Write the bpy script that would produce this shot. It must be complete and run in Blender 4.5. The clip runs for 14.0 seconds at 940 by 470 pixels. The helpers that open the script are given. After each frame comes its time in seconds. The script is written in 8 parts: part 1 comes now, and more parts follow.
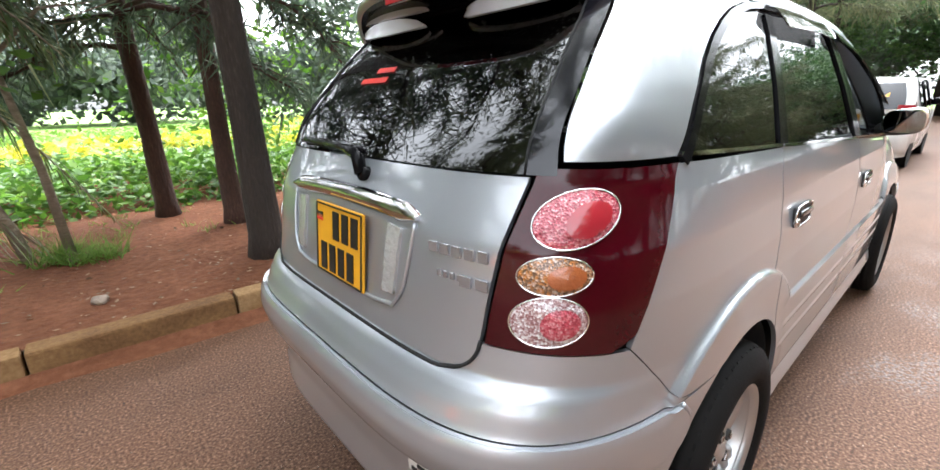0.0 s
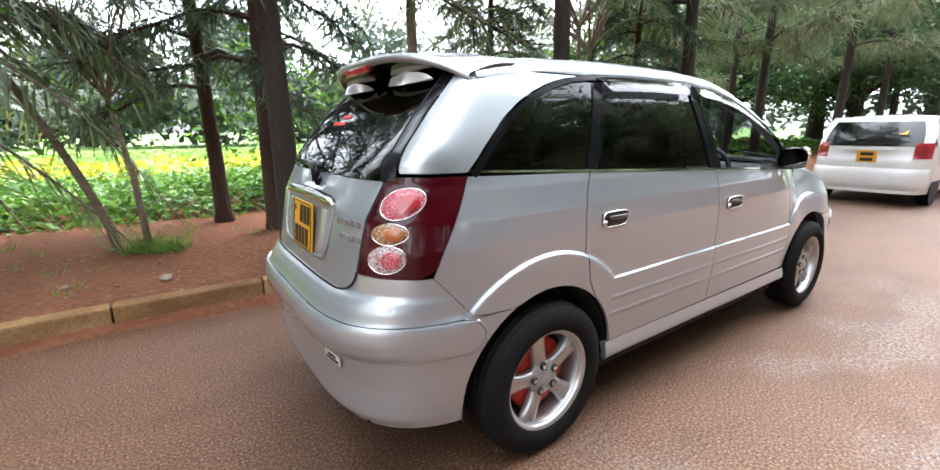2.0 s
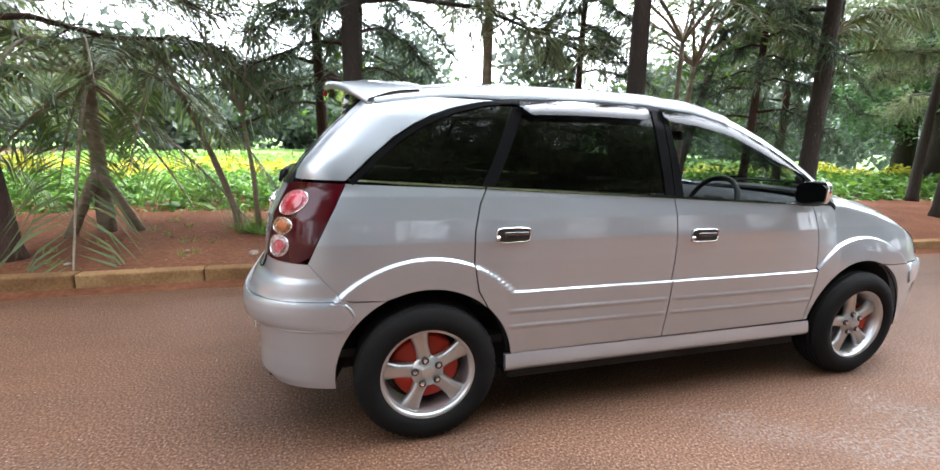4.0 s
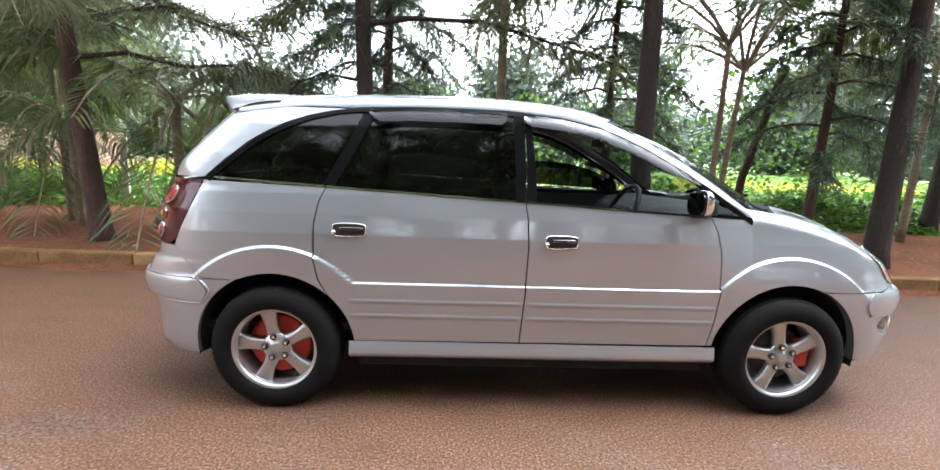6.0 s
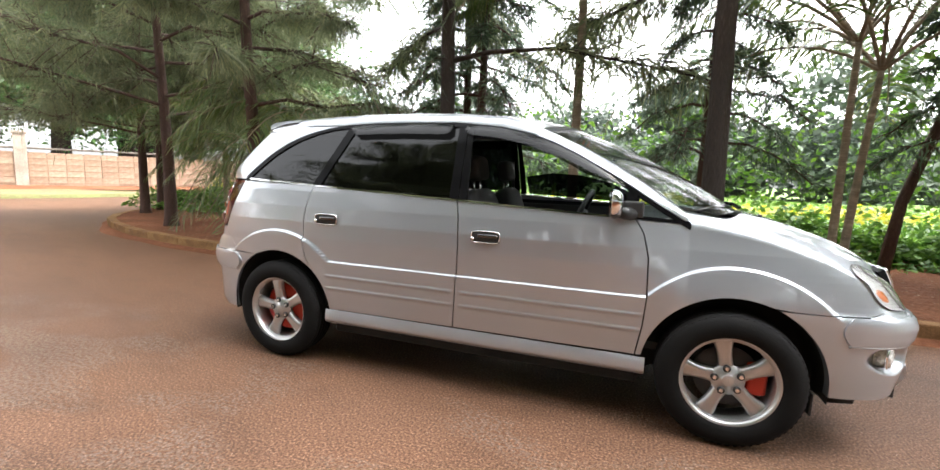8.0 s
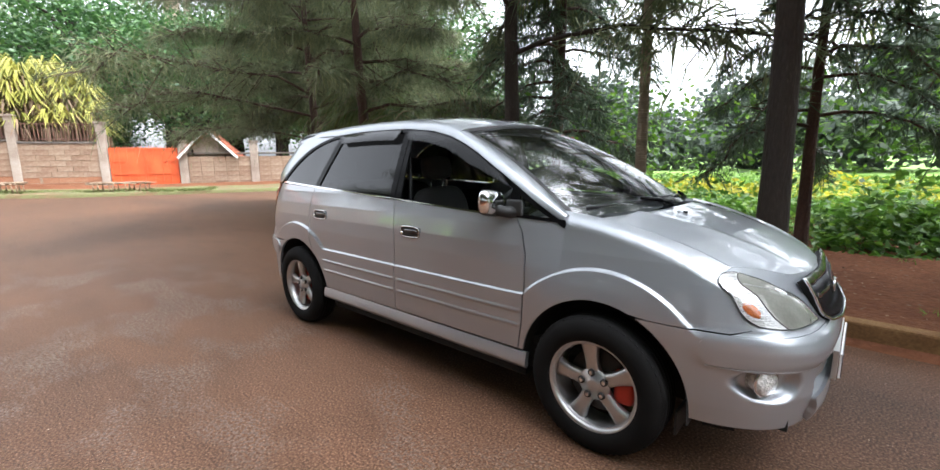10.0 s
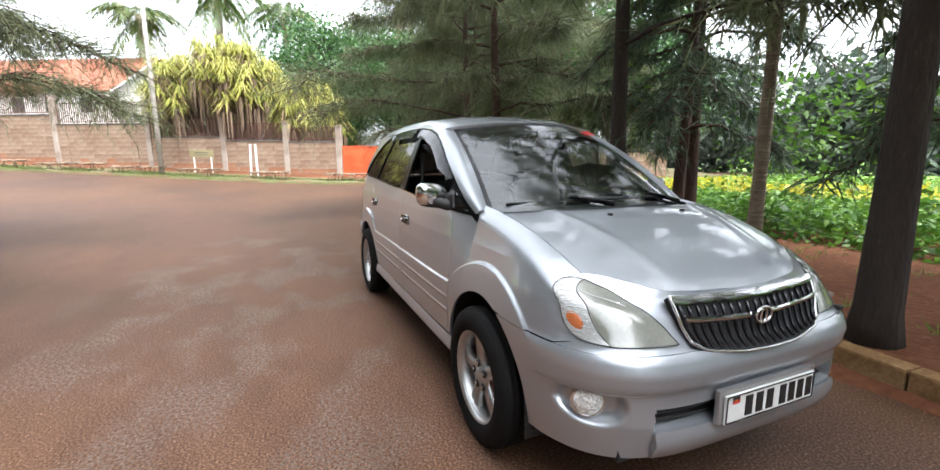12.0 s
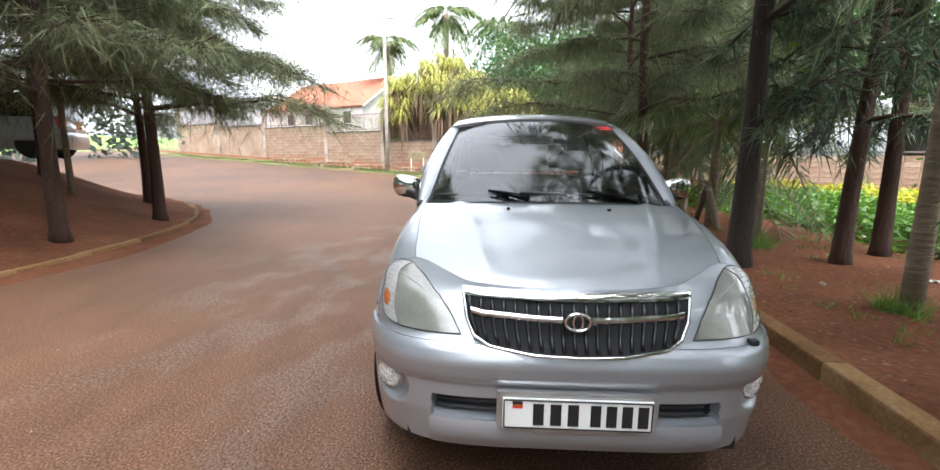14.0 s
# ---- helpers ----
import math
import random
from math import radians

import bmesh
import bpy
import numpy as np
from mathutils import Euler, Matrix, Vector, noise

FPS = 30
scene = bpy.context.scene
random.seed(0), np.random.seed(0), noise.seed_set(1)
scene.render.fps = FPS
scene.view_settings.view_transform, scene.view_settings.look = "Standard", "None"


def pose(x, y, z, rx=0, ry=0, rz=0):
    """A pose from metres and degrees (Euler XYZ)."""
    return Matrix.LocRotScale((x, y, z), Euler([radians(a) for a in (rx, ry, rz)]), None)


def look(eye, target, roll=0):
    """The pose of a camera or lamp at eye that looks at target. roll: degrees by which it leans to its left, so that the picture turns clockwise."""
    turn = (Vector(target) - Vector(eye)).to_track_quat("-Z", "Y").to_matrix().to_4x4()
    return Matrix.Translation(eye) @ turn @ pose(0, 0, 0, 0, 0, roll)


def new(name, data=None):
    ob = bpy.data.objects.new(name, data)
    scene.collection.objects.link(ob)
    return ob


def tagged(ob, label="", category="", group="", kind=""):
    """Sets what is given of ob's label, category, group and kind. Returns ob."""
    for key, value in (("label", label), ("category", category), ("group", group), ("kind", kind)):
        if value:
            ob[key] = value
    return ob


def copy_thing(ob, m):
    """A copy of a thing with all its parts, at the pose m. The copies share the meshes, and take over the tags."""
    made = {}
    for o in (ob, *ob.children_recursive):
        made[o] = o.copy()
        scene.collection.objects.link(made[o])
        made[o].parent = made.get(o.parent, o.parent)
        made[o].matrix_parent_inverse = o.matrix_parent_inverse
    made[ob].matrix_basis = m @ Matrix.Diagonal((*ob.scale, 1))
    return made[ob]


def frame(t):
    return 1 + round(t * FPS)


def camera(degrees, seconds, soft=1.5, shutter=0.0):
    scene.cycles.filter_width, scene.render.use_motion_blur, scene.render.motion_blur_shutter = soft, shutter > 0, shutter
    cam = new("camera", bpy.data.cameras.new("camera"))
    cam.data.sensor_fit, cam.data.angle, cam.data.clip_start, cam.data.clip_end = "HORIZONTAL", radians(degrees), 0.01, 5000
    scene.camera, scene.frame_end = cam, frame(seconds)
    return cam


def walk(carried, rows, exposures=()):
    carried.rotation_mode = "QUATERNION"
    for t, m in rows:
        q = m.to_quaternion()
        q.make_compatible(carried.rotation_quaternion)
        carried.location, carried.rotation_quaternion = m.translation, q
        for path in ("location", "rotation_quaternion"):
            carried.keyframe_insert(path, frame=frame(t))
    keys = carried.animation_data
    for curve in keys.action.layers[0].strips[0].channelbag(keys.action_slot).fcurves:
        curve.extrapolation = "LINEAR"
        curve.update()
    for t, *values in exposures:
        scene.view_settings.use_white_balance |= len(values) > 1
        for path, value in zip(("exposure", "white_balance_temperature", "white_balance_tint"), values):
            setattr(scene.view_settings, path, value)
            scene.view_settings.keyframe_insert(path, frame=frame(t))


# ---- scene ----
cam = camera(93.2, 14.0)
PATH = [
    (0, (-2.591, -1.124, 1.33), (-1.328, 0.314, 0.749), -1.4),
    (0.5, (-2.62, -1.33, 1.348), (-1.417, 0.17, 0.797), -1.6),
    (1, (-2.588, -1.57, 1.346), (-1.407, -0.043, 0.824), -0.9),
    (1.5, (-2.614, -1.79, 1.346), (-1.432, -0.252, 0.854), -0.4),
    (2, (-2.596, -2.012, 1.361), (-1.479, -0.418, 0.9), -0.5),
    (2.5, (-2.415, -2.207, 1.355), (-1.497, -0.484, 0.921), -0.6),
    (3, (-2.198, -2.426, 1.375), (-1.447, -0.617, 0.969), 0.5),
    (3.2, (-2.124, -2.501, 1.365), (-1.421, -0.673, 0.963), 0.8),
    (5.3, (-0.853, -2.863, 1.435), (-0.571, -0.926, 1.023), 3.0),
    (5.5, (-0.713, -2.917, 1.411), (-0.492, -0.966, 1.03), 3.1),
    (6, (-0.439, -3.029, 1.382), (-0.374, -1.064, 1.017), 2.0),
    (6.5, (-0.115, -3.096, 1.366), (-0.214, -1.128, 1.022), 1.3),
    (7, (0.196, -3.155, 1.334), (-0.063, -1.197, 1.021), 1.2),
    (7.5, (0.527, -3.178, 1.335), (0.156, -1.239, 1.014), 1.3),
    (8, (0.856, -3.178, 1.274), (0.189, -1.31, 1.018), 1.9),
    (8.2, (0.88, -3.232, 1.298), (0.216, -1.363, 1.041), 2.5),
    (10.3, (2.453, -2.503, 1.395), (1.025, -1.143, 1.061), -0.3),
    (10.5, (2.564, -2.415, 1.398), (1.074, -1.123, 1.066), 0.3),
    (11, (2.807, -2.202, 1.395), (1.239, -1.008, 1.06), 0.6),
    (11.5, (3.005, -1.93, 1.376), (1.301, -0.939, 1.037), 0.1),
    (12, (3.198, -1.644, 1.37), (1.389, -0.862, 1.033), -0.1),
    (12.5, (3.335, -1.34, 1.368), (1.48, -0.673, 1.029), 0.0),
    (13, (3.458, -1.001, 1.361), (1.532, -0.569, 1.039), 0.9),
    (13.5, (3.563, -0.666, 1.345), (1.608, -0.401, 1.016), 1.0),
    (14, (3.618, -0.298, 1.328), (1.648, -0.393, 1.0), 0.5),
]
EXPOSURES = [(0, 3.3, 6050, 10), (3, 3.3, 5850, 10), (6, 3.35, 5850, 10), (7.5, 3.35, 6350, 10), (8.2, 3.1, 6350, 10), (10.3, 2.45, 5950, 10), (12, 2.45, 6000, 10), (14, 2.5, 6000, 10)]
walk(cam, [(t, look(e, a, r)) for t, e, a, r in PATH], EXPOSURES)
# ---------------------------------------------------------------- light
world = bpy.data.worlds.new("sky")
scene.world = world
world.use_nodes = True
wn = world.node_tree.nodes
wl = world.node_tree.links
sky = wn.new("ShaderNodeTexSky")
sky.sky_type = "NISHITA"
sky.sun_disc = False
sky.sun_elevation = radians(64)
sky.sun_rotation = radians(66)
sky.dust_density = 4.0
sky.air_density = 1.0
grey = wn.new("ShaderNodeHueSaturation")
grey.inputs["Saturation"].default_value = 0.06
wl.new(sky.outputs[0], grey.inputs["Color"])
wl.new(grey.outputs[0], wn["Background"].inputs["Color"])
wn["Background"].inputs["Strength"].default_value = 0.15
sun = new("sun", bpy.data.lights.new("sun", "SUN"))
sun.data.energy = 0.65
sun.data.angle = radians(18)
sun.data.color = (1.0, 0.965, 0.91)
sun.matrix_world = look((0, 0, 30), (-11.0, -5.8, 4.4))


# ---------------------------------------------------------------- materials
def ramp(nodes, links, src, stops):
    r = nodes.new("ShaderNodeValToRGB")
    while len(r.color_ramp.elements) < len(stops):
        r.color_ramp.elements.new(0.5)
    for e, (p, c) in zip(r.color_ramp.elements, stops):
        e.position, e.color = p, (*c, 1) if len(c) == 3 else c
    links.new(src, r.inputs[0])
    return r.outputs[0]


def surface(name, stops, scale=4.0, rough=(0.6, 0.8), metal=0.0, bump=0.0, bump_scale=60.0, fine=0.25, coat=0.0,
            stretch=(1, 1, 1), spread=0.0, trans=0.0, island=0.0, spec=0.5):
    """A procedural material: two scales of colour noise, roughness from the same noise, and fine relief."""
    m = bpy.data.materials.new(name)
    m.use_nodes = True
    n, l = m.node_tree.nodes, m.node_tree.links
    b = n["Principled BSDF"]
    tc = n.new("ShaderNodeTexCoord")
    mp = n.new("ShaderNodeMapping")
    mp.inputs["Scale"].default_value = stretch
    l.new(tc.outputs["Object"], mp.inputs[0])
    big = n.new("ShaderNodeTexNoise")
    big.inputs["Scale"].default_value, big.inputs["Detail"].default_value = scale, 6
    l.new(mp.outputs[0], big.inputs[0])
    small = n.new("ShaderNodeTexNoise")
    small.inputs["Scale"].default_value, small.inputs["Detail"].default_value = scale * 14, 3
    l.new(mp.outputs[0], small.inputs[0])
    mix = n.new("ShaderNodeMix")
    mix.inputs[0].default_value = fine
    l.new(big.outputs[0], mix.inputs[2])
    l.new(small.outputs[0], mix.inputs[3])
    val = mix.outputs[0]
    if spread or island:
        info = n.new("ShaderNodeObjectInfo") if spread else n.new("ShaderNodeNewGeometry")
        add = n.new("ShaderNodeMath")
        add.operation = "MULTIPLY_ADD"
        l.new(info.outputs["Random" if spread else "Random Per Island"], add.inputs[0])
        add.inputs[1].default_value = spread or island
        sub = n.new("ShaderNodeMath")
        sub.operation = "SUBTRACT"
        l.new(val, sub.inputs[0])
        sub.inputs[1].default_value = (spread or island) / 2
        l.new(sub.outputs[0], add.inputs[2])
        val = add.outputs[0]
    l.new(ramp(n, l, val, stops), b.inputs["Base Color"])
    mr = n.new("ShaderNodeMapRange")
    mr.inputs[1].default_value, mr.inputs[2].default_value = 0.3, 0.7
    mr.inputs[3].default_value, mr.inputs[4].default_value = rough
    l.new(val, mr.inputs[0])
    l.new(mr.outputs[0], b.inputs["Roughness"])
    b.inputs["Metallic"].default_value = metal
    b.inputs["Coat Weight"].default_value = coat
    b.inputs["Coat Roughness"].default_value = 0.04
    b.inputs["Specular IOR Level"].default_value = spec
    if trans:
        b.inputs["Transmission Weight"].default_value = trans
    if bump:
        t = n.new("ShaderNodeTexNoise")
        t.inputs["Scale"].default_value, t.inputs["Detail"].default_value = bump_scale, 4
        l.new(mp.outputs[0], t.inputs[0])
        bp = n.new("ShaderNodeBump")
        bp.inputs["Strength"].default_value = bump
        bp.inputs["Distance"].default_value = 0.6 / bump_scale
        l.new(t.outputs[0], bp.inputs["Height"])
        l.new(bp.outputs[0], b.inputs["Normal"])
    return m


def leafy(name, stops, rough=0.55, thin=0.35, island=0.5):
    """Leaves: a colour for each leaf, and light that comes through."""
    m = bpy.data.materials.new(name)
    m.use_nodes = True
    n, l = m.node_tree.nodes, m.node_tree.links
    b = n["Principled BSDF"]
    g = n.new("ShaderNodeNewGeometry")
    tc = n.new("ShaderNodeTexCoord")
    t = n.new("ShaderNodeTexNoise")
    t.inputs["Scale"].default_value = 0.9
    l.new(tc.outputs["Object"], t.inputs[0])
    mix = n.new("ShaderNodeMix")
    mix.inputs[0].default_value = island
    l.new(t.outputs[0], mix.inputs[2])
    l.new(g.outputs["Random Per Island"], mix.inputs[3])
    col = ramp(n, l, mix.outputs[0], stops)
    l.new(col, b.inputs["Base Color"])
    b.inputs["Roughness"].default_value = rough
    tr = n.new("ShaderNodeBsdfTranslucent")
    l.new(col, tr.inputs[0])
    ms = n.new("ShaderNodeMixShader")
    ms.inputs[0].default_value = thin
    l.new(b.outputs[0], ms.inputs[1])
    l.new(tr.outputs[0], ms.inputs[2])
    l.new(ms.outputs[0], n["Material Output"].inputs[0])
    return m


def road_surface():
    """Worn asphalt with aggregate, red dust in broad drifts and damp, smoother patches."""
    m = bpy.data.materials.new("red_dusted_asphalt")
    m.use_nodes = True
    n, l = m.node_tree.nodes, m.node_tree.links
    b = n["Principled BSDF"]
    tc = n.new("ShaderNodeTexCoord")

    def tex(scale, detail=5, stretch=(1, 1, 1), kind="ShaderNodeTexNoise"):
        mp = n.new("ShaderNodeMapping")
        mp.inputs["Scale"].default_value = stretch
        l.new(tc.outputs["Object"], mp.inputs[0])
        t = n.new(kind)
        t.inputs["Scale"].default_value = scale
        if kind == "ShaderNodeTexNoise":
            t.inputs["Detail"].default_value = detail
        l.new(mp.outputs[0], t.inputs[0])
        return t.outputs[0]

    b.inputs["Specular IOR Level"].default_value = 0.3
    grit = tex(190, 2, kind="ShaderNodeTexVoronoi")
    speck = tex(85, 10)
    drift = tex(0.32, 7, (0.5, 1, 1))
    asphalt = ramp(n, l, speck, [(0.36, (0.014, 0.0082, 0.0056)), (0.50, (0.039, 0.0225, 0.0152)), (0.60, (0.063, 0.039, 0.027)), (0.68, (0.17, 0.12, 0.09))])
    dust = ramp(n, l, speck, [(0.36, (0.052, 0.023, 0.011)), (0.53, (0.118, 0.057, 0.030)), (0.68, (0.23, 0.135, 0.084))])
    stain = tex(2.6, 10, (0.6, 1.4, 1))
    lying = n.new("ShaderNodeAttribute")
    lying.attribute_name = "dust"
    loose = n.new("ShaderNodeMath")
    loose.operation = "MULTIPLY_ADD"
    l.new(lying.outputs["Fac"], loose.inputs[0])
    loose.inputs[1].default_value = 0.30
    l.new(drift, loose.inputs[2])
    much = ramp(n, l, loose.outputs[0], [(0.34, (0.30, 0.30, 0.30)), (0.60, (0.80, 0.80, 0.80)), (0.80, (1, 1, 1))])
    mx = n.new("ShaderNodeMix")
    mx.data_type = "RGBA"
    l.new(much, mx.inputs[0])
    l.new(asphalt, mx.inputs[6])
    l.new(dust, mx.inputs[7])

    def times(a, b):
        q = n.new("ShaderNodeMath")
        q.operation = "MULTIPLY"
        l.new(a, q.inputs[0])
        l.new(b, q.inputs[1])
        return q.outputs[0]

    # washed, damp stretches: ragged patches in two bands along the wheel tracks, broken up stone by stone
    band = n.new("ShaderNodeMapping")
    band.inputs["Location"].default_value = (0.20, 0.95, 0)
    band.inputs["Scale"].default_value = (0.17, 0.50, 0)
    l.new(tc.outputs["Object"], band.inputs[0])
    ball = n.new("ShaderNodeTexGradient")
    ball.gradient_type = "SPHERICAL"
    l.new(band.outputs[0], ball.inputs[0])
    near = ramp(n, l, ball.outputs[1], [(0.05, (0.0, 0.0, 0.0)), (0.5, (1, 1, 1))])
    ragged = ramp(n, l, tex(1.5, 9, (0.7, 1.2, 1)), [(0.46, (0, 0, 0)), (0.60, (1, 1, 1))])
    crumbs = ramp(n, l, tex(46, 6), [(0.44, (0, 0, 0)), (0.56, (1, 1, 1))])
    damp = times(times(near, ragged), crumbs)
    washed = n.new("ShaderNodeMix")
    washed.data_type = "RGBA"
    l.new(ramp(n, l, damp, [(0.1, (0, 0, 0)), (0.8, (0.4, 0.4, 0.4))]), washed.inputs[0])
    l.new(mx.outputs[2], washed.inputs[6])
    # washed-off stone; its paler grey also puts the wet glint into the colour
    l.new(ramp(n, l, speck, [(0.38, (0.036, 0.028, 0.023)), (0.55, (0.085, 0.070, 0.058)), (0.70, (0.16, 0.136, 0.118))]), washed.inputs[7])
    worn = n.new("ShaderNodeMix")
    worn.data_type = "RGBA"
    worn.blend_type = "MULTIPLY"
    worn.inputs[0].default_value = 1.0
    l.new(washed.outputs[2], worn.inputs[6])
    l.new(ramp(n, l, stain, [(0.30, (0.80, 0.79, 0.78)), (0.47, (0.97, 0.97, 0.97)), (0.68, (1.05, 1.04, 1.03))]), worn.inputs[7])
    l.new(worn.outputs[2], b.inputs["Base Color"])
    l.new(ramp(n, l, damp, [(0.05, (0.66, 0.66, 0.66)), (0.4, (0.55, 0.55, 0.55)), (0.9, (0.42, 0.42, 0.42))]), b.inputs["Roughness"])
    l.new(ramp(n, l, damp, [(0.05, (0.25, 0.25, 0.25)), (0.8, (0.38, 0.38, 0.38))]), b.inputs["Specular IOR Level"])
    bp = n.new("ShaderNodeBump")
    bp.inputs["Strength"].default_value = 0.4
    bp.inputs["Distance"].default_value = 0.003
    l.new(grit, bp.inputs["Height"])
    l.new(bp.outputs[0], b.inputs["Normal"])
    return m


M_ROAD = road_surface()
M_SOIL = surface("red_soil", [(0.25, (0.072, 0.029, 0.014)), (0.5, (0.138, 0.056, 0.029)), (0.75, (0.225, 0.100, 0.056))], 1.3, (0.9, 1), bump=0.9, bump_scale=22, fine=0.45, spec=0.08)
M_GRASS = surface("lawn_grass", [(0.3, (0.10, 0.19, 0.03)), (0.55, (0.17, 0.30, 0.05)), (0.75, (0.26, 0.36, 0.09))], 0.6, (0.8, 0.95), bump=1.0, bump_scale=14, fine=0.4)
M_KERB = surface("kerb_concrete", [(0.28, (0.100, 0.049, 0.022)), (0.5, (0.199, 0.113, 0.048)), (0.75, (0.339, 0.220, 0.110))], 3.0, (0.8, 0.95), bump=0.5, bump_scale=70, fine=0.35, spread=0.2, spec=0.12)
M_BARK = surface("dark_bark", [(0.3, (0.014, 0.010, 0.008)), (0.55, (0.036, 0.026, 0.02)), (0.75, (0.085, 0.062, 0.05))], 5, (0.85, 1), bump=1.0, bump_scale=26, fine=0.5, stretch=(1, 1, 0.25))
M_REDBARK = surface("reddish_bark", [(0.3, (0.026, 0.013, 0.009)), (0.55, (0.066, 0.034, 0.024)), (0.75, (0.12, 0.07, 0.05))], 5, (0.85, 1), bump=1.0, bump_scale=26, fine=0.5, stretch=(1, 1, 0.3))
M_PALMBARK = surface("ringed_grey_bark", [(0.3, (0.12, 0.09, 0.06)), (0.55, (0.24, 0.19, 0.13)), (0.75, (0.34, 0.29, 0.21))], 5, (0.8, 0.95), bump=0.8, bump_scale=20, fine=0.4, stretch=(0.3, 0.3, 2.5))
M_NEEDLE = leafy("grey_green_needles", [(0.2, (0.078, 0.096, 0.048)), (0.55, (0.160, 0.182, 0.092)), (0.85, (0.290, 0.310, 0.150))], 0.6, 0.5)
M_SPRUCE = leafy("dark_green_needles", [(0.2, (0.036, 0.060, 0.036)), (0.55, (0.076, 0.114, 0.062)), (0.85, (0.145, 0.195, 0.100))], 0.6, 0.3)
M_FROND = leafy("palm_frond_green", [(0.15, (0.045, 0.075, 0.018)), (0.55, (0.085, 0.13, 0.03)), (0.9, (0.21, 0.19, 0.05))], 0.4, 0.35)
M_COVER = leafy("bright_shrub_leaves", [(0.15, (0.035, 0.085, 0.012)), (0.5, (0.085, 0.19, 0.022)), (0.85, (0.20, 0.33, 0.04))], 0.5, 0.45)
M_YELLOW = leafy("yellow_shrub_leaves", [(0.15, (0.16, 0.22, 0.02)), (0.5, (0.42, 0.40, 0.03)), (0.85, (0.62, 0.52, 0.04))], 0.5, 0.45)
M_BLADE = leafy("grass_blades", [(0.15, (0.07, 0.14, 0.02)), (0.5, (0.15, 0.27, 0.04)), (0.85, (0.27, 0.38, 0.09))], 0.6, 0.4)
M_VERGEBLADE = leafy("dull_verge_grass", [(0.15, (0.075, 0.085, 0.026)), (0.5, (0.13, 0.165, 0.042)), (0.85, (0.22, 0.24, 0.085))], 0.6, 0.4)
M_BROAD = leafy("broad_leaves", [(0.15, (0.022, 0.062, 0.020)), (0.5, (0.056, 0.131, 0.037)), (0.85, (0.125, 0.237, 0.062))], 0.45, 0.3)
# paler, greyer leaves: the haze of distance is put into this colour
M_FARWOOD = leafy("haze_toned_wood_leaves", [(0.15, (0.055, 0.078, 0.058)), (0.5, (0.092, 0.118, 0.090)), (0.85, (0.145, 0.168, 0.125))], 0.7, 0.35)
M_STRAP = leafy("yellow_green_strap_leaves", [(0.15, (0.13, 0.15, 0.03)), (0.5, (0.33, 0.33, 0.07)), (0.85, (0.56, 0.50, 0.14))], 0.4, 0.3)
M_DRYLEAF = leafy("dry_hanging_leaves", [(0.2, (0.10, 0.065, 0.04)), (0.8, (0.27, 0.18, 0.11))], 0.8, 0.2)
M_VERGE = surface("worn_verge_grass", [(0.36, (0.150, 0.078, 0.042)), (0.50, (0.105, 0.100, 0.038)), (0.7, (0.130, 0.150, 0.048))], 0.9, (0.9, 1), bump=0.9, bump_scale=10, fine=0.4)
M_BLOCK = surface("stained_block_wall", [(0.25, (0.15, 0.070, 0.038)), (0.5, (0.27, 0.185, 0.125)), (0.75, (0.38, 0.30, 0.22))], 0.8, (0.85, 1), bump=0.4, bump_scale=30, fine=0.3, spread=0.16)
M_BLOCKRED = surface("soil_splashed_block_wall", [(0.25, (0.20, 0.075, 0.034)), (0.5, (0.29, 0.140, 0.075)), (0.75, (0.36, 0.22, 0.135))], 0.9, (0.85, 1), bump=0.4, bump_scale=30, fine=0.3, spread=0.12)
M_COPING = surface("mossy_coping", [(0.3, (0.06, 0.05, 0.042)), (0.7, (0.17, 0.14, 0.115))], 2, (0.9, 1), bump=0.4, bump_scale=30)
M_PILLAR = surface("weathered_render", [(0.25, (0.17, 0.115, 0.085)), (0.5, (0.31, 0.25, 0.2)), (0.75, (0.43, 0.38, 0.32))], 1.5, (0.9, 1), bump=0.4, bump_scale=30)
M_RAIL = surface("rusty_brown_iron", [(0.3, (0.075, 0.03, 0.02)), (0.7, (0.16, 0.075, 0.05))], 6, (0.5, 0.8), bump=0.2)
M_GATE = surface("orange_red_gate_paint", [(0.3, (0.52, 0.075, 0.02)), (0.7, (0.70, 0.13, 0.035))], 1.5, (0.4, 0.6), bump=0.1)
M_ROOFTILE = surface("orange_roof_tile", [(0.25, (0.180, 0.051, 0.030)), (0.5, (0.315, 0.099, 0.054)), (0.75, (0.413, 0.162, 0.096))], 2.5, (0.8, 0.95), bump=0.5, bump_scale=20, spread=0.3)
M_WHITEWALL = surface("cream_plaster", [(0.3, (0.55, 0.5, 0.44)), (0.7, (0.72, 0.68, 0.62))], 1.2, (0.85, 0.95), bump=0.15)
M_CONC = surface("old_concrete", [(0.25, (0.15, 0.125, 0.10)), (0.5, (0.28, 0.25, 0.21)), (0.75, (0.40, 0.37, 0.32))], 3, (0.85, 1), bump=0.5, bump_scale=40)
M_LOG = surface("pale_split_logs", [(0.3, (0.10, 0.062, 0.038)), (0.7, (0.30, 0.215, 0.14))], 4, (0.85, 1), bump=0.5, bump_scale=30, spread=0.4)
M_WHITEPOST = surface("white_painted_post", [(0.3, (0.6, 0.58, 0.53)), (0.7, (0.78, 0.77, 0.73))], 3, (0.7, 0.85))
M_YELSIGN = surface("faded_yellow_sign", [(0.3, (0.20, 0.17, 0.075)), (0.7, (0.30, 0.26, 0.13))], 2, (0.7, 0.9))
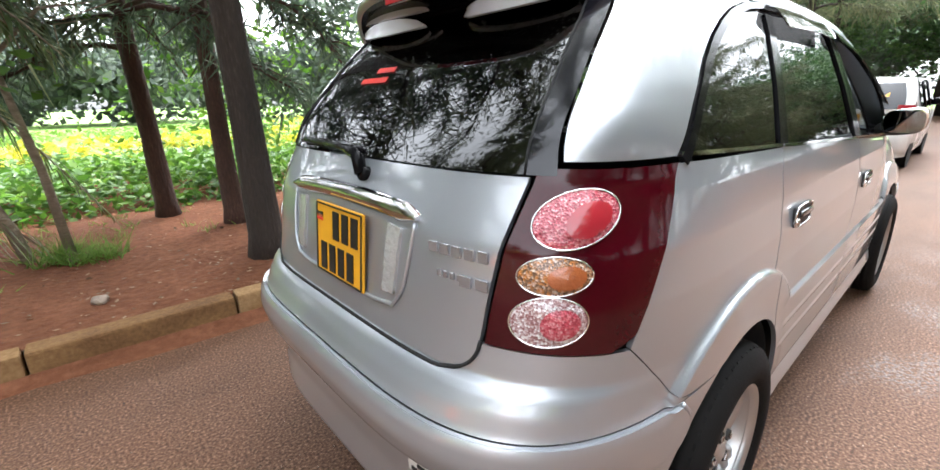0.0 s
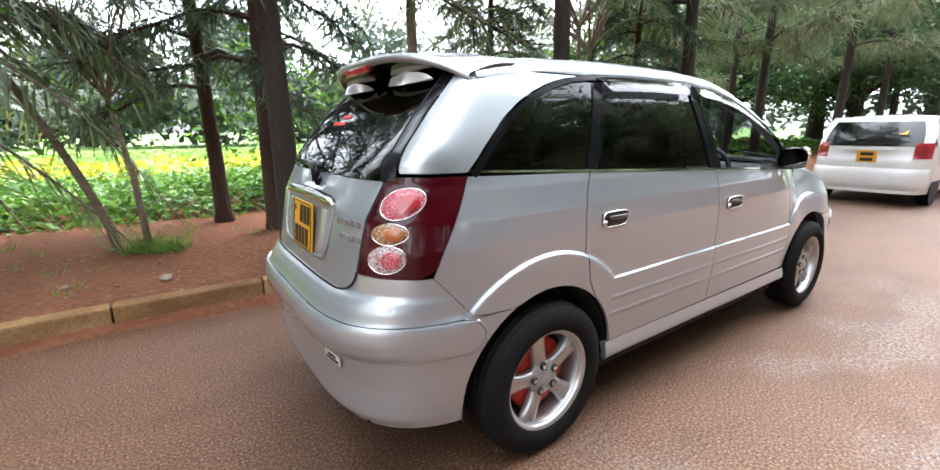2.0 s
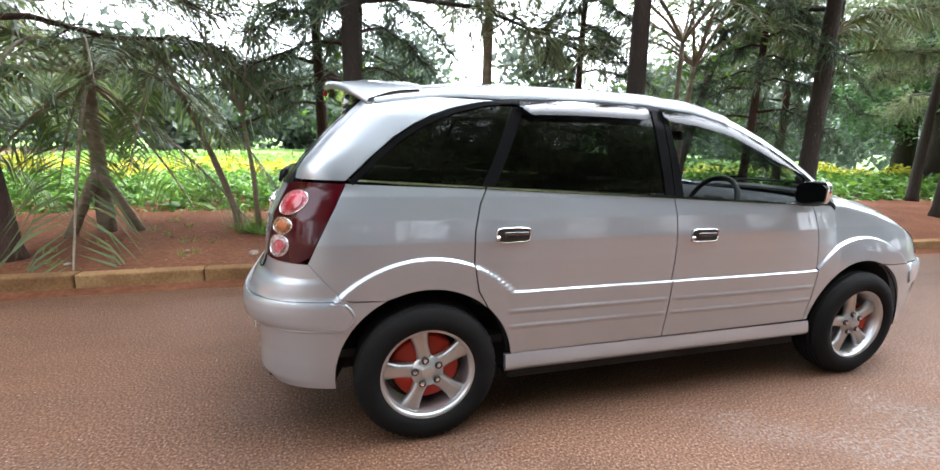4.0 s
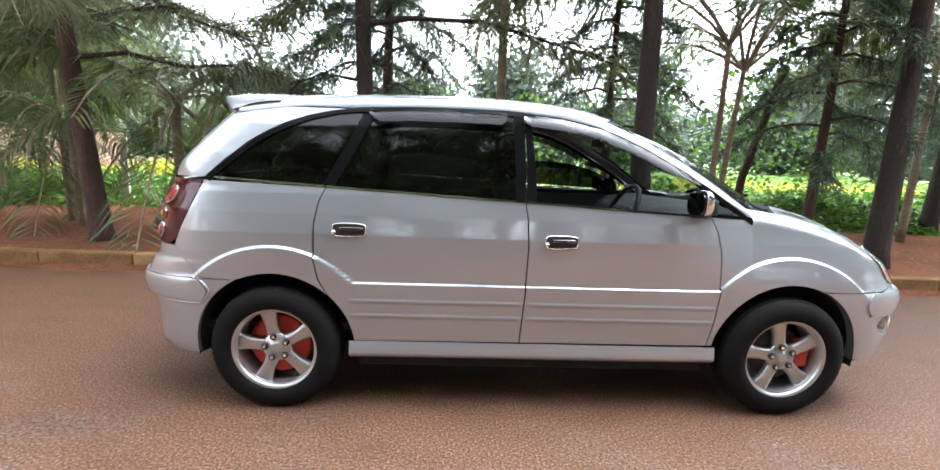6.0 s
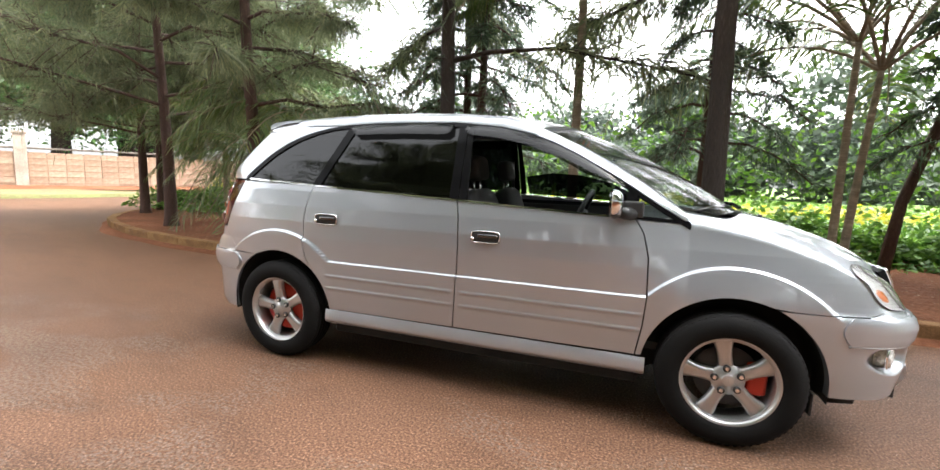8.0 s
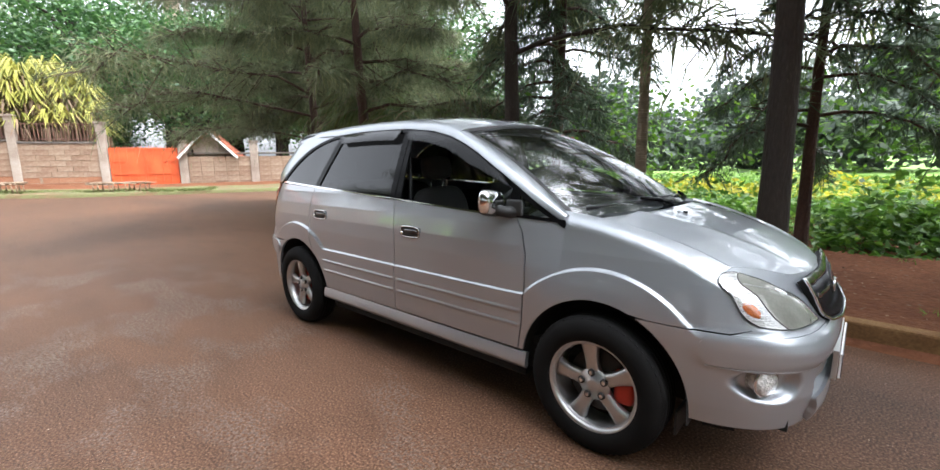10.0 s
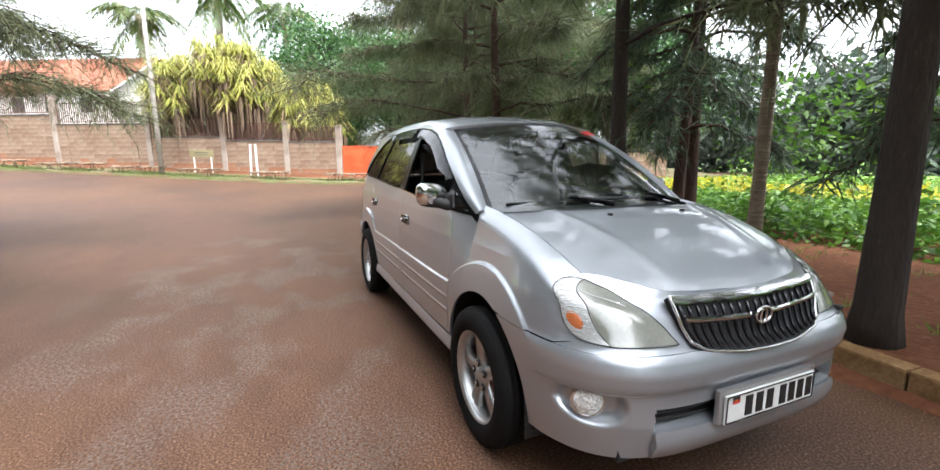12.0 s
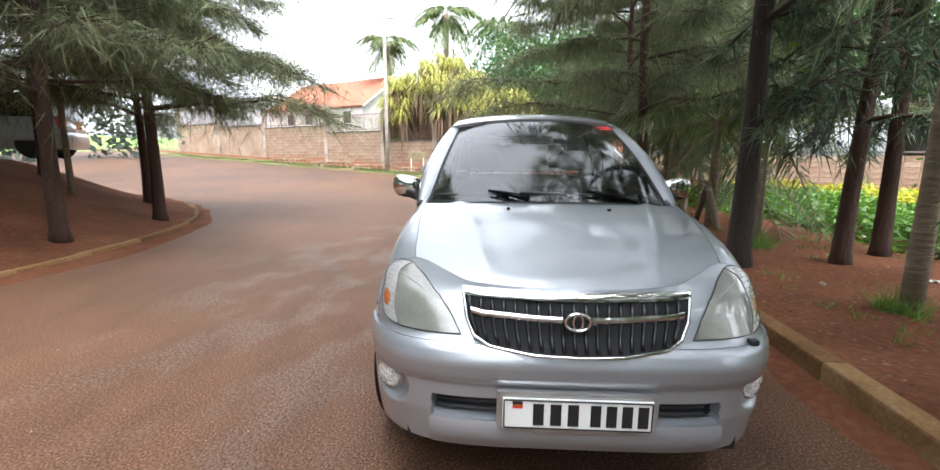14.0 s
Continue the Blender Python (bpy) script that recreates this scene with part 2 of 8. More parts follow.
M_GRIT = surface("mixed_grit", [(0.2, (0.03, 0.022, 0.018)), (0.5, (0.16, 0.10, 0.07)), (0.8, (0.42, 0.34, 0.27))], 30, (0.7, 0.9), island=0.9)
M_STONE = surface("pale_stone", [(0.3, (0.200, 0.155, 0.119)), (0.7, (0.325, 0.260, 0.209))], 8, (0.85, 1), bump=0.4)
M_WIRE = surface("galvanised_wire", [(0.3, (0.2, 0.2, 0.19)), (0.7, (0.32, 0.32, 0.31))], 8, (0.5, 0.7), metal=0.5)


# ---------------------------------------------------------------- builders
def mesh_of(name, verts, faces, material=None, smooth=True):
    me = bpy.data.meshes.new(name)
    me.from_pydata([tuple(v) for v in verts], [], [tuple(f) for f in faces])
    if smooth:
        me.polygons.foreach_set("use_smooth", [True] * len(me.polygons))
    if material:
        me.materials.append(material)
    me.update()
    return me


def quads(name, arr, material, per=4):
    """A mesh of loose leaves: arr has the shape (n, per, 3)."""
    arr = np.asarray(arr, dtype=np.float32)
    n = len(arr)
    me = bpy.data.meshes.new(name)
    me.vertices.add(n * per)
    me.vertices.foreach_set("co", arr.reshape(-1))
    me.loops.add(n * per)
    me.loops.foreach_set("vertex_index", np.arange(n * per, dtype=np.int32))
    me.polygons.add(n)
    me.polygons.foreach_set("loop_start", np.arange(0, n * per, per, dtype=np.int32))
    me.materials.append(material)
    me.update(calc_edges=True)
    return me


def child(name, data, parent, label=""):
    ob = new(name, data)
    ob.parent = parent
    return tagged(ob, label)


def thing(name, label, category, group="", kind="", at=None):
    ob = new(name)
    ob.empty_display_size = 0.1
    if at is not None:
        ob.matrix_world = at
    return tagged(ob, label, category, group, kind)


def tube(points, radii, sides=8, cap=True):
    """Vertices and faces of a round tube along points."""
    pts = [Vector(p) for p in points]
    vs, fs = [], []
    side = None
    for i, p in enumerate(pts):
        d = (pts[min(i + 1, len(pts) - 1)] - pts[max(i - 1, 0)]).normalized()
        if side is None:
            side = d.orthogonal().normalized()
        side = (side - d * side.dot(d)).normalized()
        up = d.cross(side)
        r = radii[i] if hasattr(radii, "__len__") else radii
        for k in range(sides):
            a = 2 * math.pi * k / sides
            vs.append(p + (side * math.cos(a) + up * math.sin(a)) * r)
        if i:
            o, q = (i - 1) * sides, i * sides
            fs += [(o + k, o + (k + 1) % sides, q + (k + 1) % sides, q + k) for k in range(sides)]
    if cap:
        fs += [tuple(range(sides - 1, -1, -1)), tuple(range(len(vs) - sides, len(vs)))]
    return vs, fs


def joined(pieces):
    vs, fs = [], []
    for v, f in pieces:
        o = len(vs)
        vs += list(v)
        fs += [tuple(i + o for i in q) for q in f]
    return vs, fs


def box(cx, cy, cz, sx, sy, sz, bev=0.0):
    """A box, centre and full sizes, with bevelled edges, as vertices and faces."""
    bm = bmesh.new()
    bmesh.ops.create_cube(bm, size=1, matrix=Matrix.LocRotScale((cx, cy, cz), None, (sx, sy, sz)))
    if bev:
        bmesh.ops.bevel(bm, geom=bm.edges[:], offset=bev, segments=2, affect="EDGES", profile=0.6)
    bm.verts.index_update()
    out = [v.co.copy() for v in bm.verts], [tuple(v.index for v in f.verts) for f in bm.faces]
    bm.free()
    return out


def turned(vf, m):
    return [m @ Vector(v) for v in vf[0]], vf[1]


def smooth01(a, b, x):
    t = min(1.0, max(0.0, (x - a) / (b - a)))
    return t * t * (3 - 2 * t)


# ---------------------------------------------------------------- the lie of the land
BANK = [(40, 1.60), (20, 1.60), (5, 1.62), (2.6, 1.60), (1.2, 1.68), (-0.4, 1.78), (-2.0, 1.85), (-3.2, 1.86), (-4.4, 1.82), (-5.4, 1.85), (-6.6, 2.03), (-8.2, 2.45), (-9.8, 3.2), (-11.2, 4.5), (-12.3, 6.5), (-13, 9.5), (-13.5, 14), (-14, 40)]
ISLAND = [(40, -5.6), (20, -5.6), (3, -5.55), (-0.8, -5.6), (-2.6, -5.72), (-4.2, -6.05), (-5.8, -6.75), (-7.3, -7.75), (-8.6, -8.9), (-9.7, -10.4), (-10.6, -12.5), (-11.5, -16), (-13, -40)]
GATE = Vector((-26.5, 2.4))
ALONG = Vector((-0.4695, -0.8829))
TOWARD = Vector((0.8829, -0.4695))


def densify(line, step):
    """Points along a smoothed line, a step apart."""
    p = [Vector(q) for q in line]
    fine = []
    for i in range(len(p) - 1):
        a, b, c, d = p[max(i - 1, 0)], p[i], p[i + 1], p[min(i + 2, len(p) - 1)]
        n = max(2, int((c - b).length / 0.1))
        for k in range(n):
            t = k / n
            m1, m2 = (c - a) * 0.5, (d - b) * 0.5
            if (b - a).length > 3 * (c - b).length + 0.01:
                m1 = (c - b) * 0.9
            if (d - c).length > 3 * (c - b).length:
                m2 = (c - b) * 0.9
            fine.append((2 * t**3 - 3 * t**2 + 1) * b + (t**3 - 2 * t**2 + t) * m1 + (3 * t**2 - 2 * t**3) * c + (t**3 - t**2) * m2)
    fine.append(p[-1])
    out, left = [fine[0]], step
    for a, b in zip(fine, fine[1:]):
        seg = (b - a).length
        while seg >= left:
            a = a + (b - a).normalized() * left
            out.append(a)
            seg -= left
            left = step
        left -= seg
    return out


BANK_LINE = densify(BANK, 0.5)
ISLAND_LINE = densify(ISLAND, 0.5)
_B = np.array([(p.x, p.y) for p in BANK_LINE])
_I = np.array([(p.x, p.y) for p in ISLAND_LINE])


def along(x, y):
    """How far a place lies along the far wall from its gate, and how far in front of it."""
    q = Vector((x, y)) - GATE
    return q.dot(ALONG), q.dot(TOWARD)


def base_z(x, y):
    """The road's height: level by the car, rising gently up the far street."""
    k, d = along(x, y)
    return 0.042 * max(0.0, k - 1.0) * smooth01(30, 10, d) if k > 1 else 0.0


def inland(line, x, y):
    """Distance from a kerb line."""
    return float(np.sqrt(((line - (x, y)) ** 2).sum(1)).min())


def island_rise(d):
    return 0.095 + 1.225 * smooth01(0.05, 4.0, d)


def bank_z(x, y):
    return 0.155 + 0.09 * smooth01(0.2, 3.0, inland(_B, x, y)) + 0.035 * noise.noise(Vector((x * 0.9, y * 0.9, 0)))


def isle_z(x, y):
    return base_z(x, y) + island_rise(inland(_I, x, y)) + 0.03 * noise.noise(Vector((x * 0.9, y * 0.9, 3)))


def sheet(name, xs, ys, height, material, label, category):
    vs, fs, ids = [], [], {}
    for i, x in enumerate(xs):
        for j, y in enumerate(ys):
            ids[i, j] = len(vs)
            vs.append((x, y, height(x, y)))
    for i in range(len(xs) - 1):
        for j in range(len(ys) - 1):
            fs.append((ids[i, j], ids[i + 1, j], ids[i + 1, j + 1], ids[i, j + 1]))
    return tagged(new(name, mesh_of(name, vs, fs, material)), label, category, kind="structure")


def steps(*spans):
    out = []
    for a, b, s in spans:
        n = max(1, round((b - a) / s))
        out += [a + (b - a) * i / n for i in range(n)]
    return out + [spans[-1][1]]


sheet("ground", steps((-900, -150, 150), (-150, -60, 15), (-60, 60, 4), (60, 150, 15), (150, 900, 150)), steps((-900, -150, 150), (-150, -60, 15), (-60, 60, 4), (60, 150, 15), (150, 900, 150)),
      lambda x, y: base_z(x, y) - 0.12, M_GRASS, "wide green lawn reaching the far trees", "ground")
road = sheet("road", steps((-48, -14, 2), (-14, 8, 0.4), (8, 45, 3)), steps((-45, -12, 2), (-12, 3, 0.4), (3, 40, 4)), base_z, M_ROAD, "worn asphalt road dusted with red soil, damp in patches", "road")


# red soil washed off the island and the bank, thinning out over the asphalt
dust = road.data.attributes.new("dust", "FLOAT", "POINT")
dust.data.foreach_set("value", [max(smooth01(2.6, 0.1, inland(_I, v.co.x, v.co.y) + 0.9 * noise.noise(Vector((v.co.x * 0.5, v.co.y * 0.5, 9)))), 0.7 * smooth01(0.9, 0.1, inland(_B, v.co.x, v.co.y)), 0.9 * smooth01(3.4, 0.6, inland(_B, v.co.x, v.co.y)) * smooth01(0.6, -1.8, v.co.x)) for v in road.data.vertices])

# the bank: bare red soil, then lawn behind it
bank_vs = sheet("soil_bank", steps((-14, 14, 0.4), (14, 40, 2)), steps((1.5, 6, 0.25), (6, 9, 0.5)), lambda x, y: bank_z(x, y), M_SOIL, "bare red soil bank behind the kerb, with litter and weeds", "soil")


def trim_to(ob, line, keep_inside, lip, rim=0.14):
    """Drops the faces on the road's side of a kerb line and pulls the rim to the line."""
    bm = bmesh.new()
    bm.from_mesh(ob.data)
    arr = np.array([(p.x, p.y) for p in line])
    tang = np.gradient(arr, axis=0)
    dead = []
    for v in bm.verts:
        q = np.array((v.co.x, v.co.y))
        i = int(((arr - q) ** 2).sum(1).argmin())
        t = tang[i] / np.linalg.norm(tang[i])
        s = (-t[1] * (q - arr[i])[0] + t[0] * (q - arr[i])[1]) * keep_inside
        if s < lip:
            if s < lip - 0.75:
                dead.append(v)
            else:
                p = arr[i] + np.array((-t[1], t[0])) * keep_inside * lip
                v.co.x, v.co.y = p
                v.co.z = base_z(*p) + rim
    bmesh.ops.delete(bm, geom=dead, context="VERTS")
    bm.to_mesh(ob.data)
    bm.free()


trim_to(bank_vs, BANK_LINE, -1, 0.1)
lawn = sheet("lawn", steps((-13, 60, 2)), steps((8.6, 46, 2)), lambda x, y: 0.24 + 0.05 * noise.noise(Vector((x * 0.3, y * 0.3, 5))), M_GRASS, "bright green rough lawn behind the shrubs", "lawn")
isle = sheet("soil_island", steps((-13, 10, 0.4), (10, 40, 2)), steps((-40, -18, 2), (-18, -5.4, 0.3)), isle_z, M_SOIL, "red soil island rising behind a kerb, under trees", "soil")
trim_to(isle, ISLAND_LINE, 1, 0.06, 0.07)


def kerb_run(name, line, side, label, sunk=0.0):
    """Kerb stones laid end to end, each a bevelled block of its own."""
    kerb = thing(name, label, "kerb", kind="structure")
    pts = densify([(p.x, p.y) for p in line], 1.0)
    data = None
    for a, b in zip(pts, pts[1:]):
        m, t = (a + b) / 2, (b - a)
        if m.length > 32:
            continue
        if data is None:
            data = mesh_of("kerb_stone", *box(0, 0, 0, 0.988, 0.15, 0.34, 0.018), M_KERB, smooth=False)
        o = child("kerb_stone", data, kerb)
        nrm = Vector((-t.y, t.x)).normalized() * side
        c = m + nrm * 0.075
        o.matrix_world = pose(c.x, c.y, base_z(c.x, c.y) - 0.012 - sunk + random.uniform(-0.006, 0.006), random.uniform(-0.6, 0.6), 0, math.degrees(math.atan2(t.y, t.x)) + random.uniform(-0.4, 0.4))
    return kerb


kerb_run("kerb_1", BANK_LINE, -1, "weathered concrete kerb stained with red soil")
kerb_run("kerb_2", ISLAND_LINE, 1, "low concrete kerb half buried in red soil", 0.07)


def drift(name, line, side, reach, label, seed):
    """Loose red soil washed onto the road beside a kerb."""
    vs, fs, n = [], [], len(line)
    for i, p in enumerate(line):
        t = (line[min(i + 1, n - 1)] - line[max(i - 1, 0)]).normalized()
        nrm = Vector((-t.y, t.x)) * side
        far_out = reach * (0.45 + 0.9 * abs(noise.noise(Vector((i * 0.16, seed, 0)))) + 0.35 * noise.noise(Vector((i * 0.6, seed, 4))))
        for k in range(5):
            q = p + nrm * far_out * k / 4
            vs.append((q.x, q.y, base_z(q.x, q.y) + 0.035 * (1 - k / 4) ** 2 + 0.003 - 0.006 * (k == 4)))
    for i in range(n - 1):
        if line[i].length < 34:
            fs += [(i * 5 + k, i * 5 + k + 1, i * 5 + k + 6, i * 5 + k + 5) for k in range(4)]
    tagged(new(name, mesh_of(name, vs, fs, M_SOIL)), label, "soil", kind="structure")


drift("soil_drift_1", ISLAND_LINE, -1, 0.5, "loose red soil washed onto the road from the island", 2)
drift("soil_drift_2", BANK_LINE, 1, 0.22, "thin line of red soil along the kerb", 7)


# ---------------------------------------------------------------- far street: verge, wall, gate, house
def far(k, d, z=0.0):
    q = GATE + ALONG * k + TOWARD * d
    return Vector((q.x, q.y, base_z(q.x, q.y) + z))


FAR_ANGLE = math.degrees(math.atan2(ALONG.y, ALONG.x))
vs, fs = [], []
ks = list(range(-26, 62, 2))
for k in ks:
    for d, z in ((4.2, -0.15), (4.2, 0.13), (3.9, 0.15), (2.5, 0.2), (1.0, 0.27), (-14, 0.5)):
        bend = smooth01(-6, -26, k) * 10 if d > -10 else 0
        vs.append(far(k, d - bend, z))
for i in range(len(ks) - 1):
    fs += [(i * 6 + j, i * 6 + j + 1, i * 6 + j + 7, i * 6 + j + 6) for j in range(5)]
tagged(new("verge", mesh_of("verge", vs, fs, M_VERGE)), "grassy verge with bare red soil below a boundary wall", "verge", kind="structure")
verge_soil = [far(k, d, 0.235 + 0.05 * smooth01(1.7, 0.2, d)) + Vector((0, 0, 0.05 * smooth01(2, 0.2, d))) for k in ks for d in (1.7 + 0.3 * math.sin(k * 1.7), 0.9, 0.1)]
fs = [(i * 3 + j, i * 3 + j + 1, i * 3 + j + 4, i * 3 + j + 3) for i in range(len(ks) - 1) for j in range(2)]
tagged(new("verge_soil", mesh_of("verge_soil", verge_soil, fs, M_SOIL)), "bare red soil at the foot of the wall", "soil", kind="structure")

PILLARS = [0.25, 3.7, 7.9, 13.0, 19.6, 28.2, 36.0, 44.0]
COPING = [2.40, 2.50, 2.76, 3.62, 4.25, 4.6, 5.0]
TOPS = [3.4, 3.68, 3.96, 5.1, 6.0, 6.6, 6.9, 7.2]


def far_piece(name, data, parent, k, d, z, spin=0.0):
    o = child(name, data, parent)
    p = far(k, d)
    o.matrix_world = pose(p.x, p.y, z, 0, 0, FAR_ANGLE + spin)
    return o


wall_far = thing("wall_far", "stained block boundary wall with pillars and iron railing", "wall", kind="structure")
block_cache = {}
for i, (a, b) in enumerate(zip(PILLARS, PILLARS[1:])):
    top, foot = COPING[i], far((a + b) / 2, 0).z
    length = b - a - 0.32
    core = mesh_of("wall_core", *box(0, 0, 0, length, 0.16, top - foot + 0.3), M_BLOCK, smooth=False)
    far_piece("wall_core", core, wall_far, (a + b) / 2, 0, (top + foot - 0.3) / 2)
    far_piece("coping", mesh_of("coping", *box(0, 0, 0, length, 0.30, 0.1, 0.015), M_COPING, smooth=False), wall_far, (a + b) / 2, 0, top + 0.05)
    if b < 29:
        row, z = 0, top - 0.14
        while z > foot + 0.05:
            n = max(3, round(length / 0.6))
            w = length / n
            key = round(w, 3)
            if key not in block_cache:
                block_cache[key] = mesh_of("block", *box(0, 0, 0, w - 0.012, 0.06, 0.250, 0.006), M_BLOCK, smooth=False)
                block_cache[key, "low"] = mesh_of("block", *box(0, 0, 0, w - 0.012, 0.06, 0.250, 0.006), M_BLOCKRED, smooth=False)
            for j in range(n):
                kk = a + 0.16 + (j + 0.5) * w + (0.12 if row % 2 else -0.12) * (0 < j < n - 1)
                stained = z - foot < random.uniform(0.45, 0.85)
                far_piece("block", block_cache[(key, "low") if stained else key], wall_far, kk, 0.075 + random.uniform(0, 0.005), z)
            z -= 0.27
            row += 1
    rail = top + 0.1
    high = min(TOPS[i], TOPS[i + 1]) - 0.06 - rail
    for zz in (rail + 0.12, rail + high):
        far_piece("rail", mesh_of("rail", *box(0, 0, 0, length, 0.04, 0.04), M_RAIL, smooth=False), wall_far, (a + b) / 2, 0, zz)
    bar = mesh_of("bar", *box(0, 0, 0, 0.03, 0.03, high), M_RAIL, smooth=False)
    n = round(length / 0.15)
    if b < 21:
        for j in range(n):
            far_piece("bar", bar, wall_far, a + 0.16 + (j + 0.5) * length / n, 0, rail + 0.05 + high / 2)
    else:
        many = joined([box((j + 0.5) * length / n - length / 2, 0, 0, 0.03, 0.03, high) for j in range(n)])
        tagged(far_piece("bars", mesh_of("bars", *many, M_RAIL, smooth=False), wall_far, (a + b) / 2, 0, rail + 0.05 + high / 2), kind="stuff")
for k, top in zip(PILLARS, TOPS):
    foot = far(k, 0).z
    far_piece("pillar", mesh_of("pillar", *joined([box(0, 0, 0, 0.34, 0.36, top - foot, 0.02), box(0, 0, (top - foot) / 2 + 0.03, 0.44, 0.46, 0.08, 0.02)]), M_PILLAR, smooth=False), wall_far, k, 0, (top + foot) / 2)

gate = thing("metal_gate", "orange red sheet metal double gate, closed", "gate", at=Matrix.LocRotScale(far(-1.45, 0, 0.12), Euler((0, 0, radians(FAR_ANGLE))), None))
for s in (-1, 1):
    leaf = child("gate_leaf", mesh_of("gate_leaf", *box(s * 0.75, 0, 1.07, 1.494, 0.04, 2.0, 0.004), M_GATE, smooth=False), gate)
    for z in (0.12, 0.75, 1.4, 2.02):
        child("brace", mesh_of("brace", *box(s * 0.75, 0.035, z, 1.46, 0.03, 0.06), M_GATE, smooth=False), leaf)
    for xx in (0.05, 0.38, 0.75, 1.1, 1.45):
        child("upright", mesh_of("upright", *box(s * xx, 0.033, 1.07, 0.05, 0.028, 1.95), M_GATE, smooth=False), leaf)
    child("panel_plate", mesh_of("panel_plate", *box(s * 0.5, 0.06, 1.05, 0.55, 0.012, 0.62, 0.004), M_GATE, smooth=False), leaf, "paler riveted plate")
    spike = mesh_of("spike", *box(0, 0, 0, 0.02, 0.02, 0.1), M_GATE, smooth=False)
    for i in range(11):
        child("spike", spike, leaf).location = (s * (0.1 + 0.13 * i), 0, 2.1)

stub = thing("wall_stub", "low block wall and pillar beside the gate", "wall", kind="structure")
for k in (-3.2, -6.6):
    far_piece("pillar", mesh_of("pillar", *joined([box(0, 0, 1.2, 0.4, 0.4, 2.5, 0.02), box(0, 0, 2.49, 0.5, 0.5, 0.1, 0.02)]), M_PILLAR, smooth=False), stub, k, 0, 0.05)
for a, b in ((-3.4, -6.4), (-6.8, -20)):
    far_piece("wall_core", mesh_of("wall_core", *box(0, 0, 0.75, abs(b - a), 0.18, 1.7), M_BLOCK, smooth=False), stub, (a + b) / 2, 0, 0.05)
    for r in range(6):
        n = round(abs(b - a) / 0.6)
        data = mesh_of("block", *box(0, 0, 0, abs(b - a) / n - 0.025, 0.05, 0.245, 0.012), M_BLOCK, smooth=False)
        for j in range(n):
            far_piece("block", data, stub, a - (j + 0.5) * abs(b - a) / n, 0.09 + random.uniform(0, 0.008), 0.3 + r * 0.262)
    far_piece("coping", mesh_of("coping", *box(0, 0, 0, abs(b - a), 0.3, 0.08, 0.015), M_COPING, smooth=False), stub, (a + b) / 2, 0, 1.9)


def gable_house(name, label, k, d, w, depth, eave, ridge, wall_mat, z0=0.2, spin=0.0):
    p = far(k, d, z0)
    h = thing(name, label, "house", at=pose(p.x, p.y, p.z, 0, 0, FAR_ANGLE + spin))
    t = 0.2
    wall = child("house_wall", mesh_of("house_wall", *joined([box(0, depth / 2, eave / 2, w, t, eave), box(0, -depth / 2, eave / 2, w, t, eave), box(-w / 2 + t / 2, 0, eave / 2, t, depth - 2 * t, eave), box(w / 2 - t / 2, 0, eave / 2, t, depth - 2 * t, eave)]), wall_mat, smooth=False), h)
    for s in (-1, 1):
        child("gable", mesh_of("gable", [(s * (w / 2 - 0.1), -depth / 2, eave), (s * (w / 2 - 0.1), depth / 2, eave), (s * (w / 2 - 0.1), 0, ridge - 0.1), (s * (w / 2 - 0.3), -depth / 2, eave), (s * (w / 2 - 0.3), depth / 2, eave), (s * (w / 2 - 0.3), 0, ridge - 0.1)],
              [(0, 1, 2), (5, 4, 3), (0, 3, 4, 1), (1, 4, 5, 2), (2, 5, 3, 0)], wall_mat, smooth=False), h)
    over = 0.45
    run = depth / 2 + over
    slope = math.atan2(ridge - eave, depth / 2)
    length = run / math.cos(slope)
    for s in (-1, 1):
        mid = Matrix.Translation((0, s * run / 2, ridge - math.tan(slope) * run / 2 + 0.05)) @ Euler((-s * slope, 0, 0)).to_matrix().to_4x4()
        roof = child("roof", mesh_of("roof", *turned(box(0, 0, 0, w + 2 * over, length, 0.08), mid), M_ROOFTILE, smooth=False), h)
        rows = max(4, round(length / 0.36))
        cols = max(4, round((w + 2 * over) / 0.45))
        tile = mesh_of("roof_tile", *joined([box(0, 0, 0, (w + 2 * over) / cols - 0.02, length / rows + 0.05, 0.03, 0.006), box(0.12, 0, 0.02, 0.1, length / rows + 0.05, 0.045, 0.008)]), M_ROOFTILE, smooth=False)
        if rows * cols < 290 and (s == 1 or name != "house"):
            for r in range(rows):
                for c in range(cols):
                    o = child("roof_tile", tile, roof)
                    o.matrix_local = mid @ pose(-(w / 2 + over) + (c + 0.5) * (w + 2 * over) / cols, -length / 2 + (r + 0.5) * length / rows, 0.065, -3 * s)
    for s in (-1, 1):
        v = [(s * (w / 2 + over + 0.02), -run, ridge - math.tan(slope) * run), (s * (w / 2 + over + 0.02), 0, ridge + 0.1), (s * (w / 2 + over + 0.02), run, ridge - math.tan(slope) * run)]
        child("barge_board", mesh_of("barge_board", *joined([tube(v[:2], 0.08, 4), tube(v[1:], 0.08, 4)]), M_WHITEPOST, smooth=False), h, "white painted barge board")
    return h


